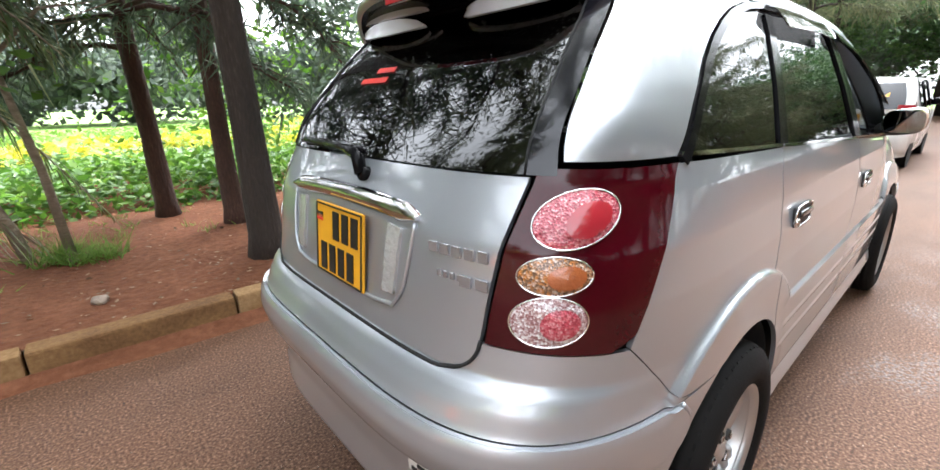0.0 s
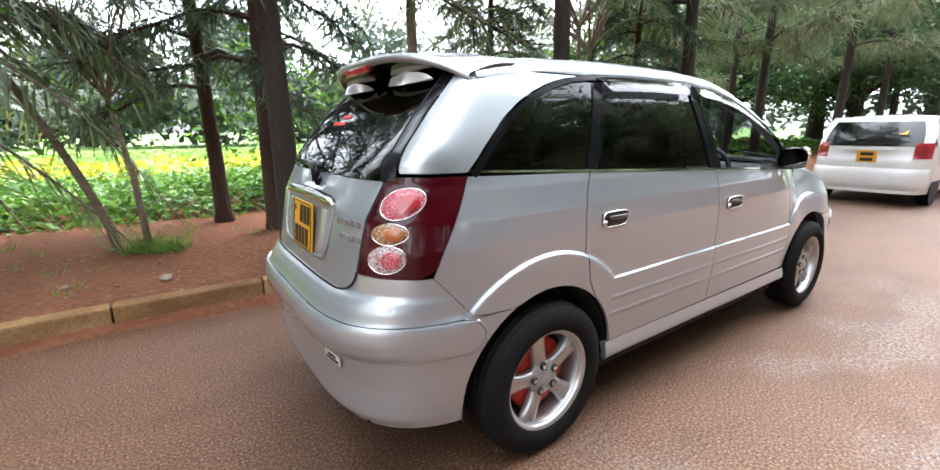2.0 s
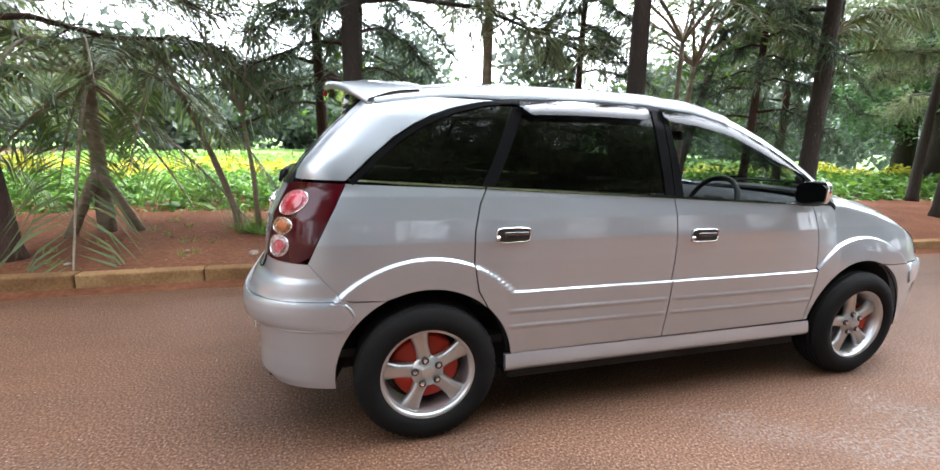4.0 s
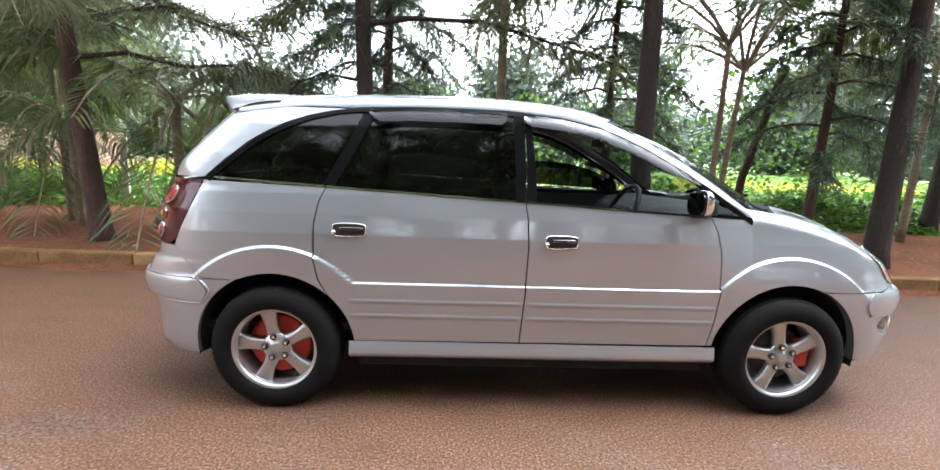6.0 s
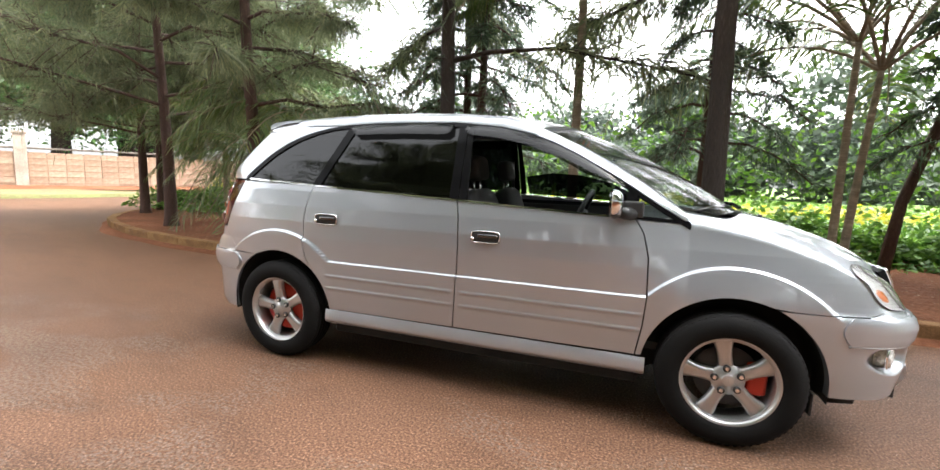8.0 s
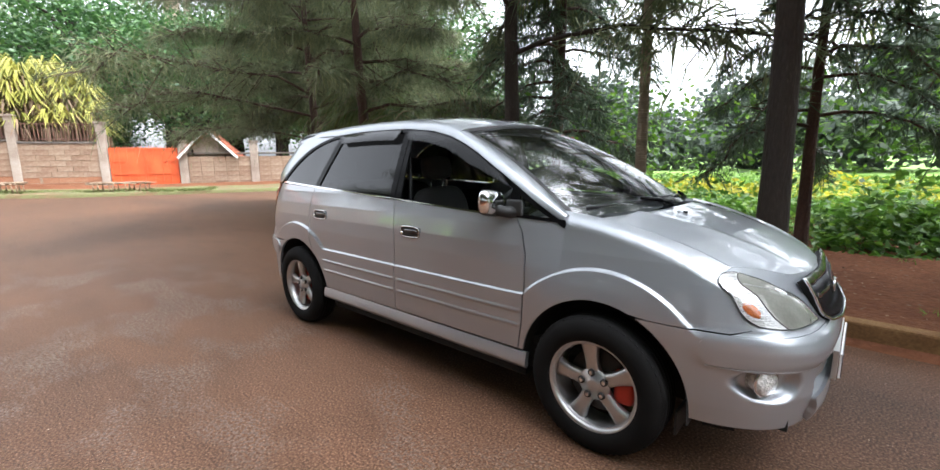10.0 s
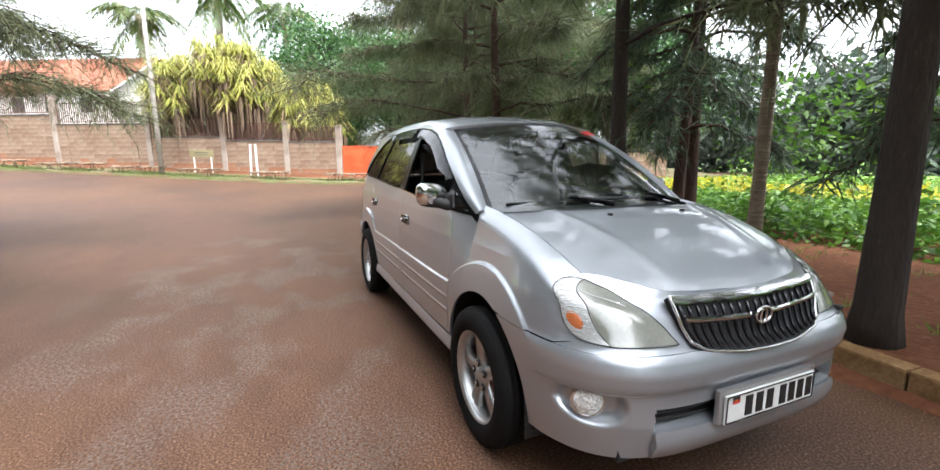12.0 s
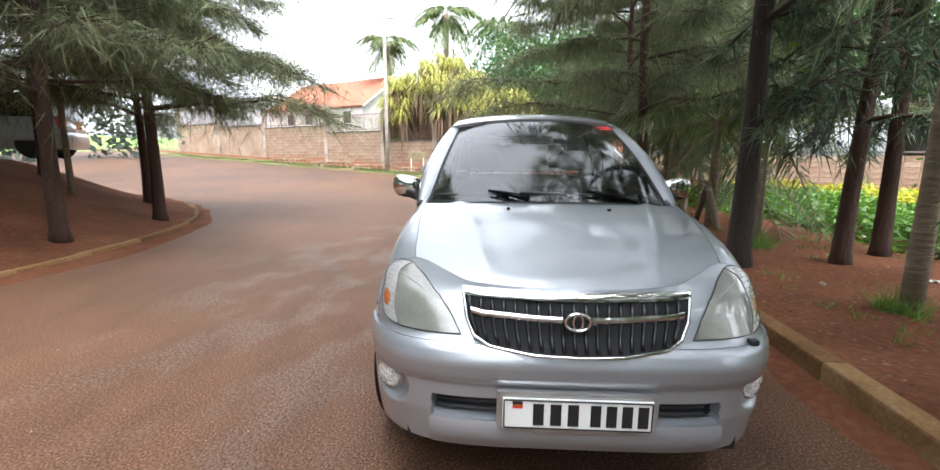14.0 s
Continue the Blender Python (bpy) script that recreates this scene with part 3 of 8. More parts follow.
guard = gable_house("guard_house", "small guard house with orange tiled gable roof", -4.4, -1.2, 2.2, 1.9, 1.9, 2.85, M_PILLAR, spin=90)
house = gable_house("house", "white walled house with orange tiled roof behind the wall", 26.5, -9.5, 14, 10, 5.2, 8.4, M_WHITEWALL, z0=0.4)
for j in range(4):
    w = child("window", mesh_of("window", *box(-5 + j * 2.8, 5.08, 4.0, 1.2, 0.08, 1.3, 0.02), M_WHITEPOST, smooth=False), house)
    child("pane", mesh_of("pane", *box(-5 + j * 2.8, 5.13, 4.0, 1.0, 0.03, 1.1), surface("dark_window", [(0.3, (0.03, 0.035, 0.04)), (0.7, (0.06, 0.065, 0.07))], 2, (0.08, 0.15)) if j == 0 else bpy.data.materials["dark_window"], smooth=False), w)


def log_bench(k, d, n, length):
    """A low rack of rough sticks lying along and across thin forked legs."""
    p = far(k, d, 0.17)
    b = thing("log_bench", "low bench of rough brown sticks on thin legs", "bench", "benches on the verge", at=pose(p.x, p.y, p.z, 0, 0, FAR_ANGLE + random.uniform(-4, 4)))
    r = random.uniform
    for i in range(n):
        x = (i + 0.5) * length / n - length / 2
        h = length / n * 0.56
        for y in (-0.22, -0.1, 0.02, 0.14, 0.26):
            child("log", mesh_of("log", *tube([(x - h * r(0.8, 1.2), y + r(-.05, .05), 0.36 + r(-.04, .05)), (x + r(-.1, .1), y + r(-.04, .04), 0.38 + r(-.03, .03)), (x + h * r(0.8, 1.2), y + r(-.05, .05), 0.36 + r(-.04, .05))], [r(.02, .035), r(.03, .05), r(.02, .03)], 6), M_LOG), b)
        for dx in (-0.3, 0.2):
            child("cross_stick", mesh_of("cross_stick", *tube([(x + dx * h, -0.34, 0.32), (x + dx * h + r(-.06, .06), 0.38, 0.33)], 0.024, 6), M_LOG), b)
            for y in (-0.26, 0.28):
                child("prop", mesh_of("prop", *tube([(x + dx * h + r(-.08, .08), y + r(-.05, .05), -0.03), (x + dx * h, y, 0.34 + r(0, .06))], [0.026, 0.02], 6), M_LOG), b)


for k, d, n, l in ((-1.3, 3.2, 4, 2.4), (3.2, 3.3, 4, 2.3), (7.4, 3.3, 4, 2.6), (11.2, 3.4, 5, 3.2), (15.5, 3.3, 6, 4.0), (20.5, 3.3, 6, 4.0)):
    log_bench(k, d, n, l)

p = far(9.7, 3.4)
pole = thing("utility_pole", "tall grey wooden utility pole with red soil at its foot", "pole", at=pose(p.x, p.y, p.z))
child("shaft", mesh_of("shaft", *tube([(0, 0, 0), (0.02, 0, 4), (0.05, 0, 11)], [0.15, 0.13, 0.1], 10), M_CONC), pole)
child("crossarm", mesh_of("crossarm", *box(0.05, 0, 10.4, 0.1, 1.6, 0.1, 0.01), M_CONC, smooth=False), pole)
for s in (-0.7, 0.7):
    child("insulator", mesh_of("insulator", *tube([(0.05, s, 10.45), (0.05, s, 10.6)], [0.04, 0.03], 8), M_WHITEPOST), pole)
wires = [tube([Vector((p.x, p.y + o, p.z + 10.6)).lerp(Vector(e), t) - Vector((0, 0, 1.4 * 4 * t * (1 - t))) for t in [i / 14 for i in range(15)]], 0.012, 4) for o in (-0.7, 0.7) for e in ((4, 14 + o, 12.5),)]
tagged(new("overhead_wire", mesh_of("overhead_wire", *wires[0], M_WIRE)), "thin dark overhead wire", "wire", "overhead wires")
tagged(new("overhead_wire", mesh_of("overhead_wire", *wires[1], M_WIRE)), "thin dark overhead wire", "wire", "overhead wires")

p = far(8.1, 2.0, 0.22)
sign = thing("roadside_sign", "faded olive yellow sign board on two white posts", "sign", at=pose(p.x, p.y, p.z, 0, 0, FAR_ANGLE + 180))
for s in (-0.55, 0.55):
    child("post", mesh_of("post", *box(s, 0, 0.55, 0.07, 0.05, 1.1, 0.01), M_WHITEPOST, smooth=False), sign)
board = child("board", mesh_of("board", *box(0, -0.05, 1.20, 1.5, 0.03, 0.42, 0.01), M_YELSIGN, smooth=False), sign)
for z in (1.25, 1.12):
    child("lettering_bar", mesh_of("lettering_bar", *box(0, -0.07, z, 0.9, 0.004, 0.05), M_COPING, smooth=False), board)
for k in (4.5, 4.9):
    p = far(k, 2.3, 0.2)
    post = tagged(new("marker_post", mesh_of("marker_post", *box(0, 0, 0.95, 0.10, 0.08, 1.9, 0.012), M_WHITEPOST, smooth=False)), "white painted marker post on the verge", "post", "marker posts")
    post.matrix_world = pose(p.x, p.y, p.z, random.uniform(-2, 2), random.uniform(-2, 2), FAR_ANGLE)

# ---------------------------------------------------------------- plants
rng = np.random.default_rng(7)


def strands(base, way, length, width, sag):
    """Thin three-cornered needles: arrays of base points and directions give an array (n, 3, 3)."""
    n = len(base)
    w = way / np.linalg.norm(way, axis=1, keepdims=True)
    tip = base + w * length[:, None]
    tip[:, 2] -= sag * length
    side = np.cross(w, rng.normal(size=(n, 3)))
    side /= np.linalg.norm(side, axis=1, keepdims=True) + 1e-6
    side *= width[:, None]
    return np.stack([base - side, base + side, tip], 1)


def leaf_quads(centre, size, flat=0.5):
    """Four-cornered leaves round centres, more or less level."""
    n = len(centre)
    a = rng.normal(size=(n, 3))
    a[:, 2] *= 1 - flat
    a /= np.linalg.norm(a, axis=1, keepdims=True)
    b = np.cross(a, rng.normal(size=(n, 3)) * [1 - flat, 1 - flat, 1] + [0, 0, flat])
    b /= np.linalg.norm(b, axis=1, keepdims=True) + 1e-6
    s = size[:, None]
    return np.stack([centre - a * s, centre - b * s * 0.5 + a * s * 0.1, centre + a * s, centre + b * s * 0.5 + a * s * 0.1], 1)


def conifer(name, label, seed, height, girth, first, spread, needles, bark, leaf, droop=0.35, lean=(0, 0), n_limbs=34, hair=0.34, thick=0.009, wide=0.0):
    """A tapered trunk, drooping limbs and a ragged crown of hanging needles."""
    r = np.random.default_rng(seed)
    tree = thing(name, label, "tree")
    pts, rad = [], []
    for i in range(11):
        t = i / 10
        pts.append((lean[0] * t + 0.12 * math.sin(seed + 5 * t) * t, lean[1] * t + 0.12 * math.cos(seed * 2 + 4 * t) * t, height * t - 0.08 * (i == 0)))
        rad.append(girth * (1.45 if i == 0 else 1.0) * (1 - 0.86 * t))
    pts.insert(1, tuple(Vector(pts[0]).lerp(Vector(pts[1]), 0.25)))
    rad.insert(1, girth * 1.08)
    wood = [tube(pts, rad, 10)]
    P = np.array(pts)
    out = []
    for i in range(n_limbs):
        t = first / height + (1 - first / height) * ((i + r.uniform(0, 1)) / n_limbs) ** 0.9 * 0.97
        h = t * height
        o = np.array([np.interp(h, P[:, 2], P[:, k]) for k in range(3)])
        ang = i * 2.4 + r.uniform(-0.5, 0.5)
        reach = spread * (1 - 0.72 * max(0, (t - 0.25) / 0.75)) * r.uniform(0.65, 1.15) * (1 + wide * smooth01(0.42, 0.55, t))
        out_dir = np.array([math.cos(ang), math.sin(ang), 0])
        limb = [o + out_dir * reach * s + np.array([0, 0, reach * (0.28 * s - droop * 1.6 * s * s)]) + r.normal(size=3) * 0.05 * s * reach for s in np.linspace(0, 1, 6)]
        wood.append(tube(limb, [girth * 0.28 * (1 - 0.85 * s) * (1 - 0.5 * t) + 0.006 for s in np.linspace(0, 1, 6)], 5, cap=False))
        L = np.array(limb)
        m = max(4, int(needles / n_limbs))
        s = r.uniform(0.18, 1.0, m) ** 0.8
        at = np.stack([np.interp(s, np.linspace(0, 1, 6), L[:, k]) for k in range(3)], 1)
        tw = r.normal(size=(m, 3)) * [1, 1, 0.45] + out_dir * 0.7
        tw /= np.linalg.norm(tw, axis=1, keepdims=True)
        tl = r.uniform(0.1, 0.62, m) * reach * 0.42
        mid = at + tw * tl[:, None]
        mid[:, 2] -= droop * tl * 0.8
        for j in range(0, m, 9):
            wood.append(tube([at[j], (at[j] + mid[j]) / 2 + [0, 0, 0.02], mid[j]], [0.011, 0.007, 0.003], 3, cap=False))
        for part in range(3):
            f = r.uniform(0.15, 1.0, m)
            b = at + (mid - at) * f[:, None]
            way = tw * 0.8 + r.normal(size=(m, 3)) * 0.75 - [0, 0, 0.35]
            out.append(strands(b, way, r.uniform(0.5, 1.3, m) * hair, r.uniform(0.6, 1.5, m) * thick, 0.35))
    child("trunk", mesh_of("trunk", *joined(wood), bark), tree)
    child("crown", quads("crown", np.concatenate(out), leaf, 3), tree)
    return tree


def palm(name, label, seed, height, girth, fronds, reach, bark, leaf, lean=(0, 0), stems=1, up=0.9, dead=0, blade=0.014, gap=0.35):
    """A slender ringed stem and arching feather fronds."""
    r = np.random.default_rng(seed)
    tree = thing(name, label, "palm")
    wood, blades = [], []
    for q in range(stems):
        dx, dy = lean[0] + q * gap, lean[1] - q * gap * 0.6
        h = height * (1 - 0.12 * q)
        pts = [(q * 0.12 + dx * t**1.3, dy * t**1.3, h * t - 0.06 * (t == 0)) for t in np.linspace(0, 1, 9)]
        wood.append(tube(pts, [girth * (1.35 - 0.5 * t) * (1 + 0.07 * (i % 2)) for i, t in enumerate(np.linspace(0, 1, 9))], 9))
        top = np.array(pts[-1])
        for i in range(fronds):
            ang = i * 2.4 + r.uniform(-0.3, 0.3)
            rise = up * r.uniform(0.35, 1.1) - (1.3 if i < dead else 0)
            R = reach * r.uniform(0.8, 1.15)
            d = np.array([math.cos(ang), math.sin(ang), 0])
            rib = np.array([top + d * R * s + [0, 0, R * (rise * s - (0.75 + 0.25 * rise) * s * s)] for s in np.linspace(0, 1, 9)])
            wood.append(tube(rib, [0.02 * (1 - 0.85 * s) + 0.003 for s in np.linspace(0, 1, 9)], 4, cap=False))
            n = 34
            s = np.linspace(0.16, 0.99, n)
            at = np.stack([np.interp(s, np.linspace(0, 1, 9), rib[:, k]) for k in range(3)], 1)
            tan = np.gradient(at, axis=0)
            tan /= np.linalg.norm(tan, axis=1, keepdims=True)
            side = np.cross(tan, [0, 0, 1])
            side /= np.linalg.norm(side, axis=1, keepdims=True) + 1e-6
            ll = R * 0.34 * np.sin(np.pi * (0.12 + 0.83 * s)) ** 0.7
            for sg in (-1, 1):
                way = side * sg * 0.85 + tan * 0.65 + r.normal(size=(n, 3)) * 0.09
                way /= np.linalg.norm(way, axis=1, keepdims=True)
                half = at + way * ll[:, None] * 0.5
                tip = at + way * ll[:, None] - np.outer(ll * r.uniform(0.2, 0.6, n), [0, 0, 1])
                w = tan * blade
                blades.append(np.stack([at - w, half - w * 1.2, tip, half + w * 1.2], 1))
    child("trunk", mesh_of("trunk", *joined(wood), bark), tree)
    child("crown", quads("crown", np.concatenate(blades), leaf, 4), tree)
    return tree


def sapling(label, seed, height, lean):
    """A thin bare young tree with a fork of twigs and few leaves."""
    r = np.random.default_rng(seed)
    tree = thing("young_tree", label, "tree")
    top = Vector((lean[0], lean[1], height * 0.55))
    wood = [tube([(0, 0, -0.05), tuple(top * 0.5 + Vector((0.03, 0, 0))), tuple(top)], [0.036, 0.028, 0.022], 8)]
    lv = []
    for i in range(7):
        a = i * 2.3 + seed
        e = top + Vector((math.cos(a) * r.uniform(0.5, 0.95), math.sin(a) * r.uniform(0.4, 0.8), height * r.uniform(0.12, 0.5)))
        mid = top.lerp(e, 0.5) + Vector((0, 0, 0.14))
        wood.append(tube([top, mid, e], [0.018, 0.012, 0.004], 5, cap=False))
        for k in range(3):
            f = top.lerp(e, r.uniform(0.4, 0.9))
            g = f + Vector(tuple(r.normal(size=3) * 0.3))
            wood.append(tube([f, g], [0.006, 0.002], 3, cap=False))
            lv += [tuple(g + Vector(tuple(r.normal(size=3) * 0.07))) for _ in range(5)]
    child("trunk", mesh_of("trunk", *joined(wood), M_PALMBARK), tree)
    child("leaves", quads("leaves", leaf_quads(np.array(lv), r.uniform(0.03, 0.07, len(lv))), M_COVER), tree)
    return tree


def broad_tree(name, label, seed, height, girth, radius, leaves, size, bark, leaf, low=0.35):
    """Trunk, forking limbs and a crown of leaf clumps with gaps."""
    r = np.random.default_rng(seed)
    tree = thing(name, label, "tree")
    wood = [tube([(0, 0, -0.1), (0.1, 0, height * 0.3), (0, 0.1, height * 0.62)], [girth * 1.3, girth, girth * 0.6], 9)]
    cl = []
    for i in range(26):
        a = i * 2.4
        h = height * r.uniform(low, 0.97)
        q = radius * math.sqrt(max(0.1, 1 - ((h / height - 0.62) / 0.42) ** 2)) * r.uniform(0.45, 1.0)
        c = Vector((math.cos(a) * q, math.sin(a) * q, h))
        wood.append(tube([(0, 0, min(height * 0.6, h * 0.75)), tuple(c * 0.55 + Vector((0, 0, h * 0.4))), tuple(c)], [girth * 0.45, girth * 0.25, 0.02], 5, cap=False))
        cl.append(np.array(c) + r.normal(size=(leaves // 26, 3)) * radius * np.array([0.26, 0.26, 0.18]))
    c = np.concatenate(cl)
    child("trunk", mesh_of("trunk", *joined(wood), bark), tree)
    child("crown", quads("crown", leaf_quads(c, r.uniform(0.6, 1.4, len(c)) * size, 0.35), leaf), tree)
    return tree


def put(tree, x, y, z, spin=0.0, scale=1.0):
    tree.matrix_world = Matrix.LocRotScale((x, y, z), Euler((0, 0, radians(spin))), (scale, scale, scale))
    return tree


def again(tree, x, y, z, spin, scale=1.0):
    c = copy_thing(tree, pose(x, y, z, 0, 0, spin))
    c.scale = (scale, scale, scale)
    return c


CON = "conifer with dark bark and drooping grey green needles"
SPR = "slender conifer with red brown bark and dark hanging needles"
big = put(conifer("conifer_tree", CON, 3, 9.5, 0.122, 2.6, 3.1, 5600, M_BARK, M_NEEDLE, 0.24, n_limbs=30, wide=0.5, thick=0.012), -1.55, 2.55, bank_z(-1.55, 2.55), 20)
tall = put(conifer("conifer_tree", CON, 8, 11, 0.125, 3.0, 3.3, 6200, M_BARK, M_NEEDLE, 0.2, lean=(0.25, 0.1), n_limbs=30, wide=0.5, thick=0.012), 1.66, 2.0, bank_z(1.66, 2.0), 110)
slim = put(conifer("conifer_tree", SPR, 12, 7.5, 0.09, 1.5, 1.5, 4200, M_REDBARK, M_SPRUCE, 0.42, hair=0.24, n_limbs=40), -1.5, 3.65, bank_z(-1.5, 3.6), 0)
airy = put(conifer("conifer_tree", "feathery conifer with wide grey green boughs above the road", 21, 8.5, 0.112, 1.9, 4.2, 24000, M_REDBARK, M_NEEDLE, 0.2, n_limbs=38, hair=0.30, thick=0.0058), -7.5, 2.95, bank_z(-7.5, 2.95), 100)
put(conifer("conifer_tree", "conifer with red brown bark and soft grey green needles", 35, 8.0, 0.115, 2.0, 2.5, 9000, M_REDBARK, M_NEEDLE, 0.2, lean=(-0.3, 0), n_limbs=26, hair=0.30, thick=0.0058), -4.8, 2.5, bank_z(-4.8, 2.5), 40)
for x, y, spin, s in ((-1.95, 4.45, 130, 1.05), (1.75, 3.55, 60, 0.8), (4.55, 3.1, 210, 0.85), (8.3, 5.6, 80, 1.1)):
    again(slim, x, y, bank_z(x, y), spin, s)
for x, y, spin, s in ((4.75, 2.2, 45, 1.0), (9.8, 3.2, 200, 1.0), (14.5, 3.0, 300, 1.1), (20.5, 3.4, 10, 1.1), (26, 4.2, 150, 1.3)):
    again(tall, x, y, bank_z(x, y), spin, s)
for x, y, spin, s in ((-10.2, 4.3, 220, 0.9), (-10.9, 5.2, 330, 0.85), (-9.6, 7.2, 160, 0.9)):
    again(airy, x, y, bank_z(x, y), spin, s)
for x, y, spin, s in ((8.0, 4.6, 200, 1.0), (12.5, 5.2, 60, 1.0)):
    again(big, x, y, bank_z(x, y), spin, s)
# over the road, on the island side
for x, y, spin, s in ((-2.25, -6.35, 10, 0.95), (-4.75, -6.8, 130, 1.0), (-6.5, -8.4, 200, 0.9), (-5.0, -9.3, 90, 0.9), (6.0, -8.6, 300, 1.0), (11.5, -7.3, 140, 1.05), (17.5, -7.4, 20, 1.1)):
    again(airy, x, y, isle_z(x, y), spin, s)
# the first five are unseen, added to block sky light from the car
for x, y, spin, s in ((0.6, -8.0, 70, 1.2), (2.8, -7.6, 250, 1.25), (4.6, -8.3, 30, 1.2), (-0.6, -12.5, 300, 1.3), (2.2, -12.0, 190, 1.35), (8.6, -9.4, 10, 1.1), (-0.8, -10.5, 160, 1.1), (14.5, -8.8, 220, 1.1), (22.5, -7.6, 100, 1.2)):
    again(big, x, y, isle_z(x, y), spin, s)

PLM = "slender palm with a ringed grey stem and arching feather fronds"
palm_a = put(palm("palm_tree", PLM, 2, 3.9, 0.055, 11, 1.9, M_PALMBARK, M_FROND, up=1.0), 0.1, 3.0, bank_z(0.1, 3.0), 40)
palm_b = put(palm("palm_tree", "young palm with two leaning grey stems and bright fronds", 5, 2.7, 0.036, 10, 2.0, M_PALMBARK, M_FROND, stems=2, up=1.9, gap=0.10), 3.1, 3.1, bank_z(3.1, 3.1), 10)
palm_c = put(palm("palm_tree", "leaning young palm with dry hanging fronds", 9, 2.05, 0.032, 6, 1.35, M_PALMBARK, M_FROND, lean=(-0.75, 0.2), up=0.8, dead=3), -3.0, 3.6, bank_z(-3, 3.6), 0)
palm_d = put(palm("palm_tree", "low palm with wide green fronds beside a concrete post", 14, 1.75, 0.07, 18, 2.1, M_PALMBARK, M_FROND, up=0.95, dead=5), -4.45, 3.6, bank_z(-4.45, 3.6), 0)
for t, x, y, spin, s in ((palm_d, -6.3, 3.9, 120, 0.8), (palm_a, -5.7, 3.3, 100, 0.62), (palm_a, -6.0, 3.5, 200, 0.55), (palm_a, 6.6, 3.7, 60, 0.8), (palm_a, -8.9, 3.9, 150, 0.6), (palm_d, -8.7, 5.3, 10, 0.9)):
    again(t, x, y, bank_z(x, y), spin, s)
for t, x, y, spin, s in ((palm_a, -4.4, -8.2, 30, 0.75), (palm_a, -4.6, -10.6, 140, 0.8)):
    again(t, x, y, isle_z(x, y), spin, s)


def tree_prop(x, y, spin):
    """Two weathered timbers that lean together against a stem."""
    prop = thing("tree_prop", "pair of weathered timber props leaning on a palm stem", "prop", at=pose(x, y, bank_z(x, y), 0, 0, spin))
    for sx in (-1, 1):
        child("timber", mesh_of("timber", *tube([(sx * 0.36, 0.03, -0.05), (sx * 0.17, 0.02, 0.38), (-sx * 0.02, 0, 0.80)], [0.062, 0.058, 0.052], 8), M_PALMBARK), prop)
    child("binding", mesh_of("binding", *tube([(0, 0.07 * math.cos(a) + 0.01, 0.72 + 0.05 * math.sin(a)) for a in np.linspace(0, 2 * math.pi, 13)], 0.02, 6, cap=False), M_CONC), prop)


tree_prop(-4.42, 3.48, 8)
fence_post = tagged(new("fence_post", mesh_of("fence_post", *box(0, 0, 0.55, 0.10, 0.10, 1.3, 0.014), M_CONC, smooth=False)), "square weathered concrete fence post in the weeds", "post")
fence_post.matrix_world = pose(-6.35, 5.1, bank_z(-6.35, 5.1), 0, 2, 20)
put(sapling("bare young tree with a fork of thin twigs", 4, 2.7, (-0.12, 0.05)), -2.75, 3.45, bank_z(-2.75, 3.45))
lean_tree = thing("cut_trunk", "leaning cut-off tree trunk with a few shoots", "tree")
child("trunk", mesh_of("trunk", *joined([tube([(0, 0, -0.1), (0.12, 0.05, 0.9), (0.5, 0.1, 2.3), (0.62, 0.12, 2.6)], [0.075, 0.06, 0.055, 0.05], 9), tube([(0.3, 0.08, 1.6), (0.6, 0.3, 2.2), (0.7, 0.3, 3.0)], [0.03, 0.02, 0.01], 5)]), M_REDBARK), lean_tree)
tagged(child("leaf_tuft", quads("leaf_tuft", leaf_quads(np.array([0.62, 0.15, 2.7]) + rng.normal(size=(420, 3)) * [0.5, 0.5, 0.35], rng.uniform(0.04, 0.09, 420)), M_COVER), lean_tree), kind="stuff")
put(lean_tree, 3.95, 3.9, bank_z(3.95, 3.9))


def cover_patch(name, label, category, n, xr, yr, hgt, size, material, seed, lumps=1.3, base=None, ok=None):
    """Low leafy growth: leaves over a lumpy surface, denser at the top."""
    r = np.random.default_rng(seed)
    x = r.uniform(*xr, n)
    y = r.uniform(*yr, n)
    lump = np.array([0.5 + 0.5 * noise.noise(Vector((a * lumps, b * lumps, seed))) + 0.25 * noise.noise(Vector((a * 4, b * 4, seed))) for a, b in zip(x, y)])
    edge = np.clip(np.minimum(y - yr[0], 0.9) / 0.9 + 0.3 * (lump - 0.5), 0.02, 1)
    keep = r.uniform(0, 1, n) < 0.25 + edge
    z = (base or 0.24) + hgt * (0.25 + lump) * edge * np.sqrt(r.uniform(0.05, 1, n))
    c = np.stack([x, y, z], 1)[keep]
    return tagged(new(name, quads(name, leaf_quads(c, r.uniform(0.6, 1.5, len(c)) * size, 0.55), material)), label, category, kind="stuff")


cover_patch("shrub_cover", "dense bright green leafy ground cover behind the soil bank", "shrubs", 46000, (-12, 8), (4.75, 8.3), 0.5, 0.055, M_COVER, 31)
cover_patch("shrub_cover", "dense bright green leafy ground cover farther along the bank", "shrubs", 15000, (8, 30), (5.2, 9.0), 0.55, 0.10, M_COVER, 32)
cover_patch("yellow_hedge", "low hedge of yellow green shrubs in front of the lawn", "shrubs", 22000, (-13, 24), (7.6, 9.4), 0.75, 0.065, M_YELLOW, 33, 0.8)
cover_patch("tall_grass", "uncut grass and weeds on the lawn", "grass", 26000, (-14, 26), (8.8, 26), 0.28, 0.11, M_BLADE, 34, 0.5)
